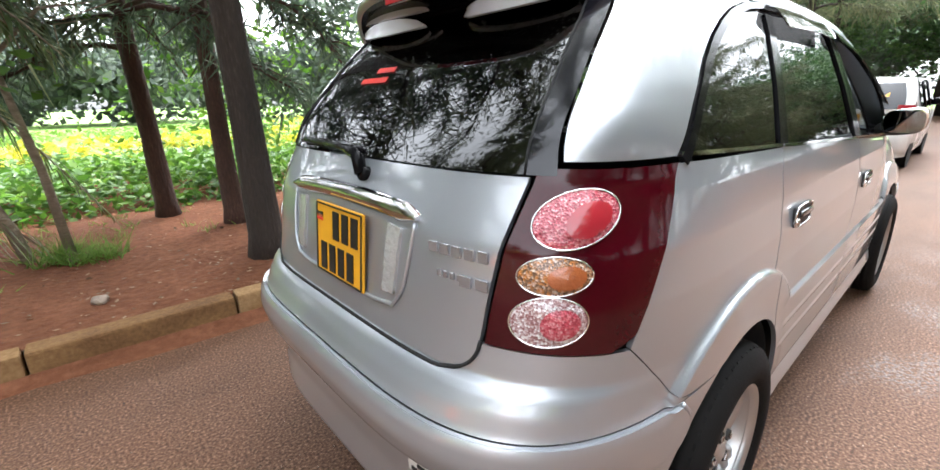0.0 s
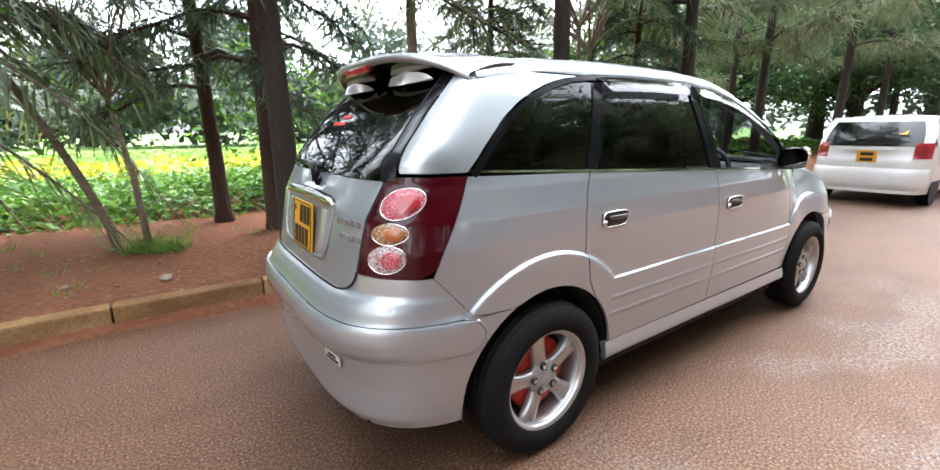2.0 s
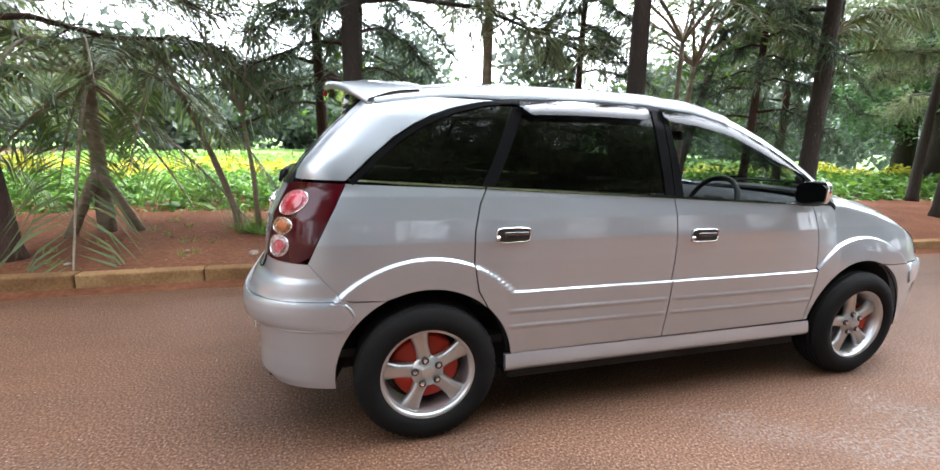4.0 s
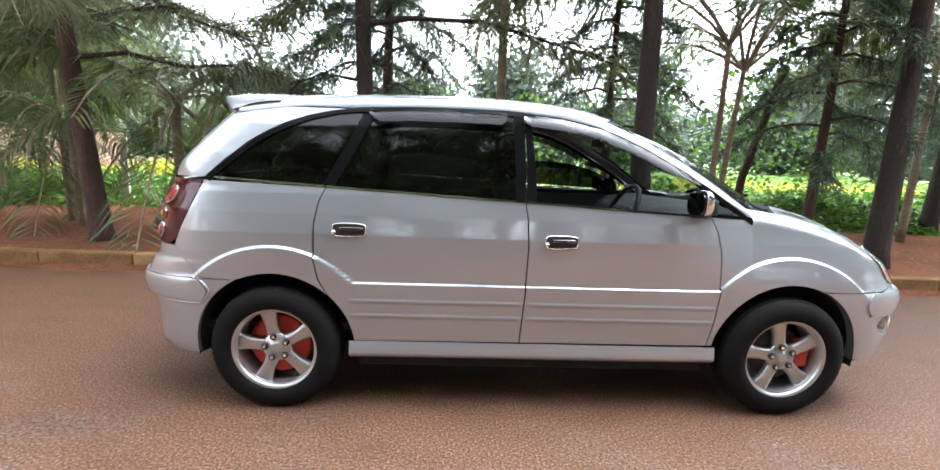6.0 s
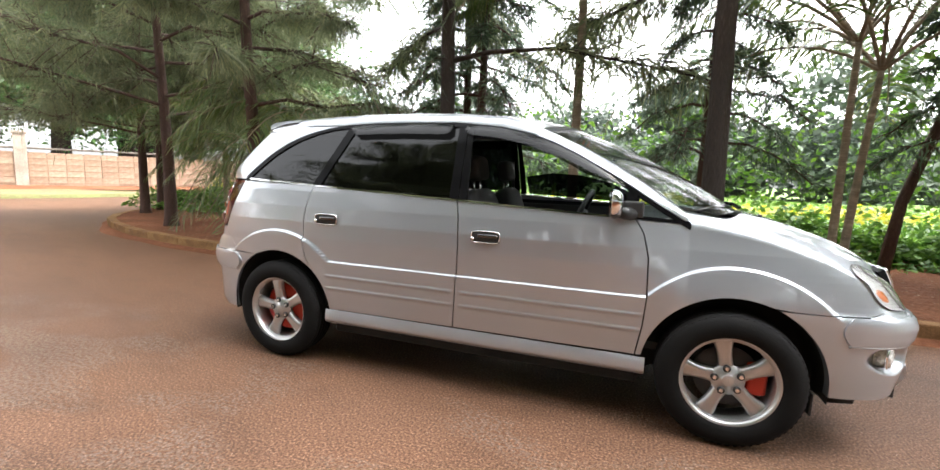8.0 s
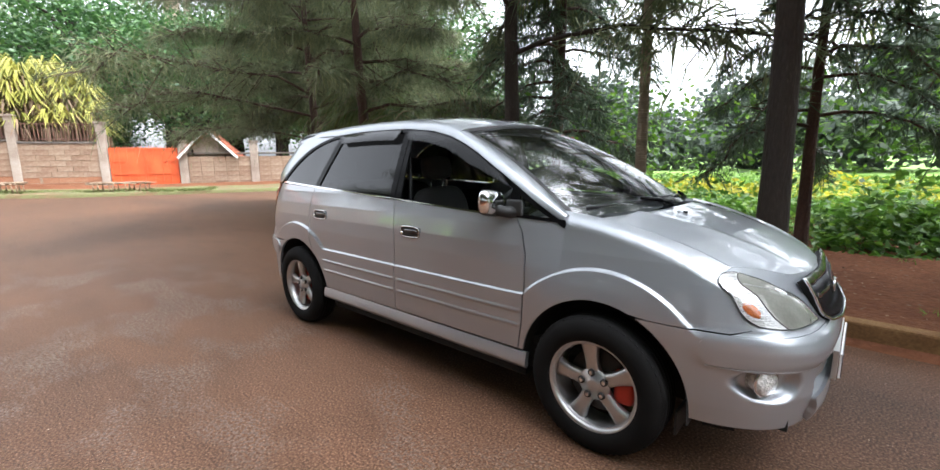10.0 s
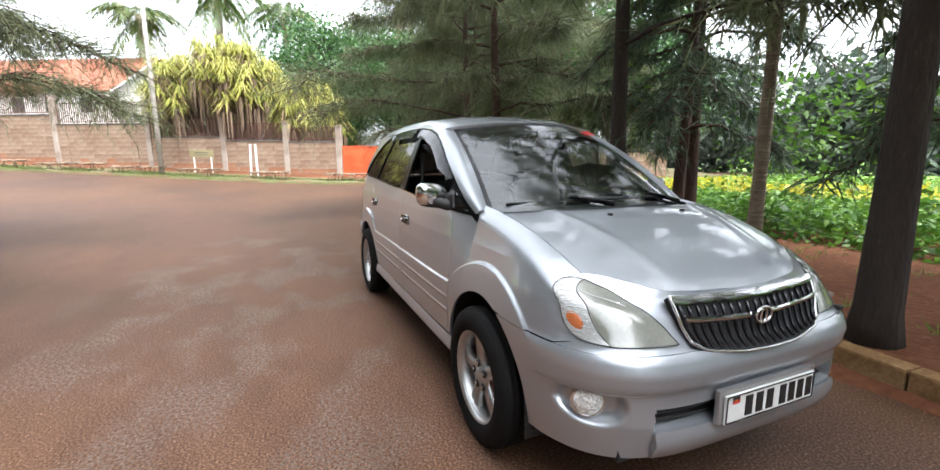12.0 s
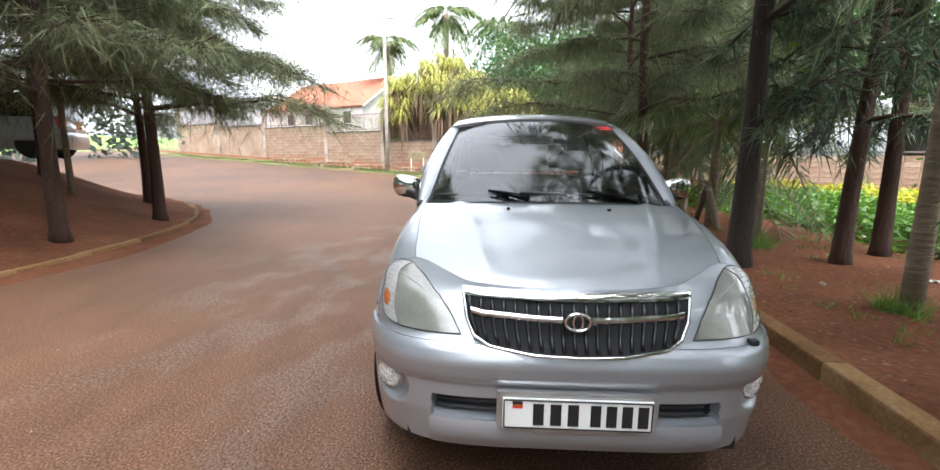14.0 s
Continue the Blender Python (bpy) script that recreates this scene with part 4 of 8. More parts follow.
cover_patch("shrub_cover", "leafy shrubs climbing among the trees", "shrubs", 8000, (1.8, 8), (4.2, 5.2), 0.7, 0.06, M_COVER, 35)


def climbers():
    r = np.random.default_rng(77)
    c = []
    for x, y, h, n in ((2.6, 4.6, 2.2, 900), (4.6, 5.2, 2.0, 900), (-0.6, 5.2, 1.9, 700), (-1.3, 5.4, 2.3, 600), (6.2, 4.9, 1.7, 700), (1.2, 4.7, 2.0, 700)):
        q = np.stack([x + r.normal(size=n) * 0.5, y + r.normal(size=n) * 0.35, 0.4 + h * r.uniform(0, 1, n) ** 0.8], 1)
        c.append(q)
    c = np.concatenate(c)
    return tagged(new("climbing_plants", quads("climbing_plants", leaf_quads(c, r.uniform(0.03, 0.075, len(c)), 0.3), M_COVER)), "sparse bright climbing leaves between the trunks", "climbers", kind="stuff")


climbers()


def weeds(n, xr, yr, z, seed, where, size=0.13):
    r = np.random.default_rng(seed)
    tri = []
    for _ in range(n):
        x, y = r.uniform(*xr), r.uniform(*yr)
        m = 14
        b = np.stack([x + r.normal(size=m) * 0.04, y + r.normal(size=m) * 0.04, np.full(m, z(x, y) - 0.01)], 1)
        way = r.normal(size=(m, 3)) * [0.6, 0.6, 0.1] + [0, 0, 1]
        tri.append(strands(b, way, r.uniform(0.4, 1.2, m) * size, r.uniform(0.5, 1, m) * 0.006, 0.2))
    return tagged(new("weeds", quads("weeds", np.concatenate(tri), M_BLADE, 3)), where, "weeds", kind="stuff")


def verge_grass():
    """Uneven tufts of short grass along the far verge, with bare gaps."""
    r = np.random.default_rng(44)
    tri = []
    while len(tri) < 2600:
        k, d = r.uniform(-5, 40), r.uniform(2.3, 4.15)
        if noise.noise(Vector((k * 0.5, d * 0.9, 3))) < r.uniform(-0.25, 0.15):
            continue
        p = far(k, d, 0.14)
        b = np.stack([p.x + r.normal(size=9) * 0.10, p.y + r.normal(size=9) * 0.10, np.full(9, p.z)], 1)
        tri.append(strands(b, r.normal(size=(9, 3)) * [0.6, 0.6, 0.1] + [0, 0, 1], r.uniform(0.08, 0.24, 9), r.uniform(0.012, 0.022, 9), 0.2))
    return tagged(new("verge_grass", quads("verge_grass", np.concatenate(tri), M_VERGEBLADE, 3)), "short patchy grass tufts on the verge", "grass", kind="stuff")


verge_grass()
weeds(110, (-6, 6), (2.2, 5.0), bank_z, 41, "small tufts of weeds on the bare soil")
for x, y in ((-2.9, 3.5), (-2.6, 3.4), (0.1, 2.95)):
    weeds(16, (x - 0.15, x + 0.15), (y - 0.12, y + 0.12), bank_z, int(50 + x * 10), "tuft of grass round a tree foot", 0.32)


def scraps():
    """Dry leaves and twigs strewn on the soil."""
    r = np.random.default_rng(5)
    n = 2600
    x, y = r.uniform(-8, 7, n), r.uniform(1.95, 5.2, n)
    c = np.stack([x, y, [bank_z(a, b) + 0.008 for a, b in zip(x, y)]], 1)
    return tagged(new("leaf_litter", quads("leaf_litter", leaf_quads(c, r.uniform(0.008, 0.028, n), 0.92), M_DRYLEAF)), "dry brown leaves and twigs strewn on the soil", "leaf litter", kind="stuff")


scraps()


def grit():
    """Loose small stones on the worn asphalt."""
    r = np.random.default_rng(19)
    n = 9000
    x, y = r.uniform(-6, 5, n), r.uniform(-4.6, 1.5, n)
    h = r.uniform(0.0012, 0.0042, n) * (1 + 0.8 * (r.uniform(0, 1, n) > 0.95))
    ring = np.array([(1, 0), (0.1, 1), (-1, 0.2), (-0.2, -1)])
    base = np.stack([x, y, [base_z(a, b) - 0.001 for a, b in zip(x, y)]], 1)
    tri = []
    for k in range(4):
        p, q = ring[k], ring[(k + 1) % 4]
        tri.append(np.stack([base + np.outer(h, [*p, 0]), base + np.outer(h, [*q, 0]), base + np.outer(h, [0.2, 0.1, 0.9])], 1))
    return tagged(new("road_grit", quads("road_grit", np.concatenate(tri), M_GRIT, 3)), "loose grit and small stones on the asphalt", "grit", kind="stuff")


grit()
for x, y, s in ((-2.65, 2.4, 0.05), (-3.3, 2.5, 0.03), (5.3, 3.3, 0.08), (5.0, 3.0, 0.06), (-4.2, 2.2, 0.03), (1.0, 2.7, 0.05), (-0.7, 2.9, 0.035)):
    bm = bmesh.new()
    bmesh.ops.create_icosphere(bm, subdivisions=2, radius=s)
    for v in bm.verts:
        v.co *= 1 + 0.3 * noise.noise(v.co * 30 + Vector((x, y, 0)))
        v.co.z *= 0.6
    me = bpy.data.meshes.new("stone")
    bm.to_mesh(me)
    bm.free()
    me.materials.append(M_STONE)
    o = tagged(new("stone", me), "small pale stone lying on the red soil", "stone", "stones on the bank")
    o.location = (x, y, bank_z(x, y) + s * 0.35)


def paper_scrap(x, y, size, spin):
    """A crumpled bit of white paper on the soil."""
    vs, fs = [], []
    for i in range(6):
        for j in range(5):
            vs.append(((i / 5 - 0.5) * size, (j / 4 - 0.5) * size * 0.7, size * (0.12 + 0.22 * noise.noise(Vector((i * 0.7 + x, j * 0.8, y))))))
    fs = [(i * 5 + j, i * 5 + j + 5, i * 5 + j + 6, i * 5 + j + 1) for i in range(5) for j in range(4)]
    o = tagged(new("paper_scrap", mesh_of("paper_scrap", vs, fs, M_WHITEPOST, smooth=False)), "crumpled scrap of white paper on the soil", "litter", "litter on the bank")
    o.matrix_world = pose(x, y, bank_z(x, y), 0, 0, spin)
    edge = o.modifiers.new("thickness", "SOLIDIFY")
    edge.thickness = 0.003


paper_scrap(-3.19, 5.25, 0.16, 20)
paper_scrap(-0.7, 3.9, 0.12, 70)

# plants behind the far wall
def pandanus(label, k, d, z, w, h, seed, n):
    r = np.random.default_rng(seed)
    p = far(k, d, z)
    bush = thing("pandanus_bush", label, "bush", at=pose(p.x, p.y, p.z, 0, 0, FAR_ANGLE))
    wood, lv, dry = [], [], []
    for i in range(n):
        a = r.uniform(0, 2 * math.pi)
        q = math.sqrt(r.uniform(0, 1))
        x, y = math.cos(a) * q * w, math.sin(a) * q * w * 0.7
        top = h * (1 - 0.38 * q * q) * r.uniform(0.66, 1.05)
        wood.append(tube([(x * 0.35, y * 0.35, 0), (x * 0.75, y * 0.75, top * 0.6), (x, y, top)], [0.09, 0.07, 0.05], 5, cap=False))
        for _ in range(52):
            b = r.uniform(0, 2 * math.pi)
            up, L = r.uniform(0.0, 1.25), r.uniform(0.8, 1.5)
            dv = np.array([math.cos(b), math.sin(b), 0])
            at = np.array([x, y, top + r.uniform(-0.25, 0.15)])
            m = at + dv * L * 0.45 + [0, 0, L * 0.5 * up]
            tip = at + dv * L * 0.95 + [0, 0, L * (0.5 * up - 0.55)]
            sd = np.cross(dv, [0, 0, 1]) * 0.045
            (lv if up > 0.16 else dry).append(np.stack([at - sd * 0.6, m - sd, tip, m + sd]))
        for _ in range(26):
            b = r.uniform(0, 2 * math.pi)
            dv = np.array([math.cos(b), math.sin(b), 0])
            at = np.array([x, y, top - 0.2])
            sd = np.cross(dv, [0, 0, 1]) * 0.04
            tip = at + dv * 0.45 + [0, 0, -r.uniform(0.7, 2.6)]
            m = at + dv * 0.4 + [0, 0, -0.2]
            dry.append(np.stack([at - sd, m - sd, tip, m + sd]))
    tagged(child("stem_thicket", mesh_of("stem_thicket", *joined(wood), M_PALMBARK), bush), kind="stuff")
    child("leaves", quads("leaves", np.array(lv), M_STRAP), bush)
    child("dry_leaves", quads("dry_leaves", np.array(dry), M_DRYLEAF), bush)


pandanus("large clump of yellow green strap leaves above the wall", 9.6, -2.6, 0.4, 5.0, 8.2, 61, 130)
pandanus("smaller clump of yellow green strap leaves above the wall", 3.0, -2.0, 0.3, 2.1, 6.2, 62, 46)

roy = put(palm("royal_palm", "tall royal palm with a thick pale trunk", 71, 17.5, 0.36, 22, 4.0, M_PALMBARK, M_FROND, up=0.8, dead=7, blade=0.075), -51, -5.9, 0.4)
again(roy, -46.5, 0.2, 0.2, 100, 0.86)
again(roy, -45.3, -11.5, 0.2, 200, 0.76)
brd = put(broad_tree("broadleaf_tree", "dark green broadleaf tree behind the gate", 81, 11.5, 0.5, 4.6, 15000, 0.16, M_BARK, M_BROAD), -36, 3.6, 0.3)
for x, y, z, spin, s in ((-42, 9.5, 0, 90, 1.15), (-34, 11.5, 0, 200, 1.05), (-45, 3.0, 0, 30, 1.0), (-30, 18, 0, 140, 1.1), (-38, 22, 0, 300, 1.2), (-24, 24, 0, 60, 1.1), (-27.5, 11.8, 0, 20, 0.8), (-24.5, 17.0, 0, 250, 0.85), (-31, 8.0, 0, 110, 0.8)):
    again(brd, x, y, z, spin, s)
# the last five stand out of view, added to dim the car's sky reflections
for x, y, spin, s in ((27, 7.5, 20, 0.7), (31, 0.5, 150, 0.72), (29, -7.5, 260, 0.7), (22, -12.5, 80, 0.7), (38, 5, 200, 0.8), (23, 4.8, 120, 0.6), (25, -5, 40, 0.55), (34, -3, 290, 0.7), (21, 10.5, 170, 0.65), (18.5, 8.2, 310, 0.6), (40, -5, 10, 0.8), (7.5, -12.0, 20, 1.0), (12.5, -12.5, 140, 1.05), (17.5, -11.5, 250, 0.95), (3.2, -14.5, 80, 1.0), (-1.5, -16.0, 190, 1.0)):
    tagged(again(brd, x, y, 0.1, spin, s), "dark green broadleaf tree along the road, seen or added to block sky", "tree")
for k, d, spin, q in ((12.5, -7.5, 40, 0.48), (7.0, -7.0, 220, 0.46), (2.5, -6.5, 130, 0.44), (17.5, -8.0, 300, 0.48)):
    p = far(k, d)
    tagged(again(brd, p.x, p.y, p.z, spin, q), "low green tree behind the strap leaved bushes", "tree")
big_trunk = thing("bare_trunk", "thick pale trunk of a tall tree behind the gate", "tree")
child("trunk", mesh_of("trunk", *joined([tube([(0, 0, 0), (0.2, 0, 5), (0, 0.2, 14)], [0.9, 0.7, 0.5], 12), tube([(0.2, 0, 6), (1.5, 0.4, 9), (2.2, 0.6, 13)], [0.4, 0.3, 0.2], 8)]), M_PALMBARK), big_trunk)
put(big_trunk, -37.5, 9.0, 0.2)


# far woods round the lawn, with distance haze painted into their colour
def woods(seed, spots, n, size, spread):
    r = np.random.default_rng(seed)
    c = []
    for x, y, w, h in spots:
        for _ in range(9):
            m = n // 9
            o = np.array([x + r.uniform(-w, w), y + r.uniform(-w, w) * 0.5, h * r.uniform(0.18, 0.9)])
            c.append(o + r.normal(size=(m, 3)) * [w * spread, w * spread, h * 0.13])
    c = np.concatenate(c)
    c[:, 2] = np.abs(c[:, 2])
    return tagged(new("far_woods", quads("far_woods", leaf_quads(c, r.uniform(0.6, 1.5, len(c)) * size, 0.3), M_FARWOOD)), "woodland beyond the lawn, distance haze put into its leaf colour", "woods", kind="stuff")


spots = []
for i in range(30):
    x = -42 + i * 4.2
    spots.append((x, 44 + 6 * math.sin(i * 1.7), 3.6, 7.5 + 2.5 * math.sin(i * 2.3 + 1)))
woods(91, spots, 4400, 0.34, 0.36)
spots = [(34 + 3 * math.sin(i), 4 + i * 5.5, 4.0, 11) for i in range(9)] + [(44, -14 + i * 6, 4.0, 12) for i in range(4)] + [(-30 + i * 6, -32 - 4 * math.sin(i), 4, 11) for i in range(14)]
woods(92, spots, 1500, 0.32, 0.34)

# ---------------------------------------------------------------- the silver car: materials
def paint(name, colour, dirt=0.12):
    m = surface(name, [(0.25, tuple(c * (1 - dirt) for c in colour)), (0.75, colour)], 2.2, (0.33, 0.40), metal=0.62, fine=0.1, coat=1.0)
    m.node_tree.nodes["Principled BSDF"].inputs["Coat IOR"].default_value = 1.75
    return m


def thin_glass(name, tint, drops=0.0, gloss=1.45, film=0.0, blur=0.015):
    m = bpy.data.materials.new(name)
    m.use_nodes = True
    n, l = m.node_tree.nodes, m.node_tree.links
    n.remove(n["Principled BSDF"])
    tr = n.new("ShaderNodeBsdfTransparent")
    tr.inputs[0].default_value = (*tint, 1)
    gl = n.new("ShaderNodeBsdfGlossy")
    gl.inputs["Roughness"].default_value = blur
    lw = n.new("ShaderNodeLayerWeight")
    base = ((gloss - 1) / (gloss + 1)) ** 2
    steep = n.new("ShaderNodeMath")
    steep.operation = "POWER"
    steep.inputs[1].default_value = 4.0
    l.new(lw.outputs["Facing"], steep.inputs[0])
    fr = n.new("ShaderNodeMapRange")
    fr.inputs["To Min"].default_value = base
    fr.inputs["To Max"].default_value = 0.85
    l.new(steep.outputs[0], fr.inputs[0])
    mx = n.new("ShaderNodeMixShader")
    l.new(fr.outputs[0], mx.inputs[0])
    l.new(tr.outputs[0], mx.inputs[1])
    l.new(gl.outputs[0], mx.inputs[2])
    l.new(mx.outputs[0], n["Material Output"].inputs[0])
    if drops:
        tc = n.new("ShaderNodeTexCoord")
        v = n.new("ShaderNodeTexVoronoi")
        v.inputs["Scale"].default_value = 75
        l.new(tc.outputs["Object"], v.inputs[0])
        c = ramp(n, l, v.outputs["Distance"], [(0.0, (1, 1, 1)), (0.26, (0.6, 0.6, 0.6)), (0.33, (0, 0, 0))])
        bp = n.new("ShaderNodeBump")
        bp.inputs["Strength"].default_value = drops
        bp.inputs["Distance"].default_value = 0.004
        l.new(c, bp.inputs["Height"])
        l.new(bp.outputs[0], gl.inputs["Normal"])
        l.new(bp.outputs[0], lw.inputs["Normal"])
        if film:
            wet = n.new("ShaderNodeTexNoise")
            wet.inputs["Scale"].default_value, wet.inputs["Detail"].default_value = 9, 8
            l.new(tc.outputs["Object"], wet.inputs[0])
            much = ramp(n, l, wet.outputs[0], [(0.30, (film * 0.3, film * 0.3, film * 0.3)), (0.75, (film, film, film))])
            dull = n.new("ShaderNodeBsdfGlossy")
            dull.inputs["Roughness"].default_value = 0.35
            dull.inputs["Color"].default_value = (0.8, 0.82, 0.82, 1)
            l.new(bp.outputs[0], dull.inputs["Normal"])
            m2 = n.new("ShaderNodeMixShader")
            l.new(much, m2.inputs[0])
            l.new(mx.outputs[0], m2.inputs[1])
            l.new(dull.outputs[0], m2.inputs[2])
            l.new(m2.outputs[0], n["Material Output"].inputs[0])
    return m


def plain(name, colour, rough, metal=0.0, coat=0.0, var=0.15, bump=0.0, bump_scale=80):
    return surface(name, [(0.3, tuple(c * (1 - var) for c in colour)), (0.7, colour)], 7, (max(0.02, rough * 0.85), min(1, rough * 1.15)), metal=metal, coat=coat, bump=bump, bump_scale=bump_scale)


C_PAINT = paint("silver_metallic_paint", (0.368, 0.39, 0.415), 0.05)
C_BLACK = surface("gloss_black_trim", [(0.3, (0.004, 0.004, 0.0045)), (0.7, (0.007, 0.007, 0.0075))], 7, (0.10, 0.18), spec=0.07)
C_GLOSSBLACK = surface("wet_gloss_black", [(0.3, (0.005, 0.005, 0.007)), (0.7, (0.010, 0.010, 0.013))], 30, (0.06, 0.12), bump=0.06, bump_scale=90)
C_MATT = plain("matt_black_plastic", (0.018, 0.018, 0.018), 0.6, bump=0.15)
# near-black for wells, underbody and seams, and for painted shade behind gaps
C_VOID = plain("dark_well_and_shade", (0.008, 0.008, 0.008), 0.9)
C_CHROME = plain("polished_chrome", (0.80, 0.80, 0.80), 0.06, metal=1.0, var=0.05)
C_ALLOY = plain("silver_alloy", (0.50, 0.50, 0.495), 0.34, metal=0.85, coat=0.1, var=0.1)
C_TYRE = surface("tyre_rubber", [(0.3, (0.005, 0.005, 0.005)), (0.7, (0.010, 0.0095, 0.009))], 9, (0.75, 0.9), bump=0.2, bump_scale=120, spec=0.12)
C_DISC = plain("brake_disc_steel", (0.10, 0.09, 0.085), 0.5, metal=0.7)
C_RED = plain("red_brake_drum", (0.52, 0.035, 0.014), 0.5)
C_TINT = thin_glass("dark_tinted_glass", (0.016, 0.018, 0.02), 0.05, 1.5)
C_REARGLASS = thin_glass("rear_tinted_glass", (0.014, 0.016, 0.018), 0.12, 1.8)
C_CLEAR = thin_glass("clear_glass", (0.42, 0.46, 0.455), 0.08, 2.3, 0.03, 0.02)
C_SIDEGLASS = thin_glass("clear_side_glass", (0.62, 0.66, 0.65), 0.05, 2.1)
C_VISOR = thin_glass("smoked_visor", (0.09, 0.088, 0.085), 0.04, 1.38)
C_DARKCHROME = plain("dark_chrome", (0.14, 0.14, 0.14), 0.08, metal=1.0, var=0.05)
C_LENSRED = surface("dark_red_lens", [(0.3, (0.030, 0.001, 0.003)), (0.7, (0.048, 0.0015, 0.005))], 7, (0.06, 0.10), spec=0.4)
C_BRIGHTRED = plain("bright_red_lens", (0.34, 0.02, 0.03), 0.1, coat=0.8)
C_AMBER = plain("amber_lens", (0.42, 0.12, 0.035), 0.12, coat=0.8, var=0.5, bump=0.4, bump_scale=120)
def faceted(name, stops, scale):
    """Moulded lens facets: a tone and a tilt for each cell, under a clear gloss."""
    m = surface(name, stops, scale, (0.05, 0.1), coat=1.0)
    n, l = m.node_tree.nodes, m.node_tree.links
    tc = n.new("ShaderNodeTexCoord")
    v = n.new("ShaderNodeTexVoronoi")
    v.inputs["Scale"].default_value = scale
    l.new(tc.outputs["Object"], v.inputs[0])
    tone = n.new("ShaderNodeSeparateColor")
    l.new(v.outputs["Color"], tone.inputs[0])
    l.new(ramp(n, l, tone.outputs[0], stops), n["Principled BSDF"].inputs["Base Color"])
    bp = n.new("ShaderNodeBump")
    bp.inputs["Strength"].default_value = 0.7
    bp.inputs["Distance"].default_value = 0.004
    l.new(v.outputs["Distance"], bp.inputs["Height"])
    l.new(bp.outputs[0], n["Principled BSDF"].inputs["Normal"])
    return m


C_ROSE = faceted("rose_red_facets", [(0.1, (0.26, 0.012, 0.03)), (0.5, (0.40, 0.04, 0.065)), (0.8, (0.48, 0.11, 0.135)), (0.95, (0.56, 0.22, 0.24))], 230)
C_BROWNAMBER = faceted("amber_facets", [(0.1, (0.12, 0.06, 0.03)), (0.4, (0.22, 0.12, 0.06)), (0.7, (0.45, 0.16, 0.03)), (0.95, (0.55, 0.42, 0.32))], 230)
C_GLASSGRID = faceted("clear_facets", [(0.1, (0.22, 0.09, 0.09)), (0.45, (0.38, 0.24, 0.24)), (0.75, (0.52, 0.42, 0.42)), (0.95, (0.70, 0.66, 0.66))], 260)
C_LOUVRE = plain("bright_louvre", (0.66, 0.66, 0.67), 0.2, metal=0.35, coat=1.0, var=0.05)
C_BADGE = plain("badge_silver", (0.42, 0.42, 0.43), 0.25, metal=0.6)
C_LENSCLEAR = plain("clear_ribbed_lens", (0.56, 0.56, 0.55), 0.09, metal=0.35, coat=1.0, var=0.35, bump=0.5, bump_scale=70)
C_FOG = faceted("fog_lamp_glass", [(0.1, (0.45, 0.45, 0.42)), (0.6, (0.68, 0.68, 0.65)), (0.95, (0.85, 0.85, 0.82))], 110)
C_HEADLENS = plain("hazed_headlamp_lens", (0.30, 0.30, 0.265), 0.10, metal=0.25, coat=1.0, var=0.4)
C_CLOTH = plain("dark_grey_cloth", (0.035, 0.034, 0.033), 0.9, bump=0.3)
C_DASH = plain("grey_dashboard", (0.06, 0.062, 0.064), 0.65, bump=0.2)
C_YPLATE = plain("yellow_plate", (0.72, 0.36, 0.015), 0.4)
C_WPLATE = plain("white_plate", (0.74, 0.74, 0.71), 0.4)
C_INK = plain("black_lettering", (0.012, 0.012, 0.012), 0.5)
C_STICKRED = plain("red_sticker", (0.62, 0.03, 0.02), 0.5)
C_STICKWHITE = plain("white_sticker", (0.62, 0.62, 0.58), 0.5)
C_WHITE = surface("white_car_paint", [(0.3, (0.68, 0.68, 0.67)), (0.7, (0.80, 0.80, 0.79))], 1.6, (0.2, 0.3), coat=0.6)

# ---------------------------------------------------------------- the car's form
AXLE_R, AXLE_F, HUB_Z, TYRE_R, ARCH = -1.3675, 1.3675, 0.335, 0.335, 0.410
W_TAB = np.array([(0.18, 0.745), (0.28, 0.775), (0.40, 0.79), (0.55, 0.80), (0.70, 0.807), (0.85, 0.811), (0.95, 0.808), (1.05, 0.795), (1.15, 0.773), (1.20, 0.757), (1.35, 0.703), (1.50, 0.64), (1.58, 0.60), (1.66, 0.55)])
XR_TAB = np.array([(0.20, 2.06), (0.28, 2.12), (0.33, 2.155), (0.45, 2.15), (0.565, 2.16), (0.58, 2.17), (0.60, 2.195), (0.65, 2.205), (0.69, 2.195), (0.712, 2.175), (0.75, 2.158), (0.785, 2.135), (0.80, 2.11), (0.86, 2.095), (0.95, 2.08), (1.06, 2.06), (1.19, 2.0), (1.30, 1.905), (1.42, 1.80), (1.52, 1.70), (1.62, 1.59)])
XF_TAB = np.array([(0.20, 2.05), (0.26, 2.135), (0.32, 2.165), (0.45, 2.19), (0.565, 2.19), (0.58, 2.193), (0.60, 2.205), (0.65, 2.212), (0.69, 2.195), (0.715, 2.16), (0.75, 2.135), (0.82, 2.11), (0.88, 2.08), (0.93, 2.03), (0.97, 1.97), (1.05, 1.9)])


def tab(t, z):
    return float(np.interp(z, t[:, 0], t[:, 1]))


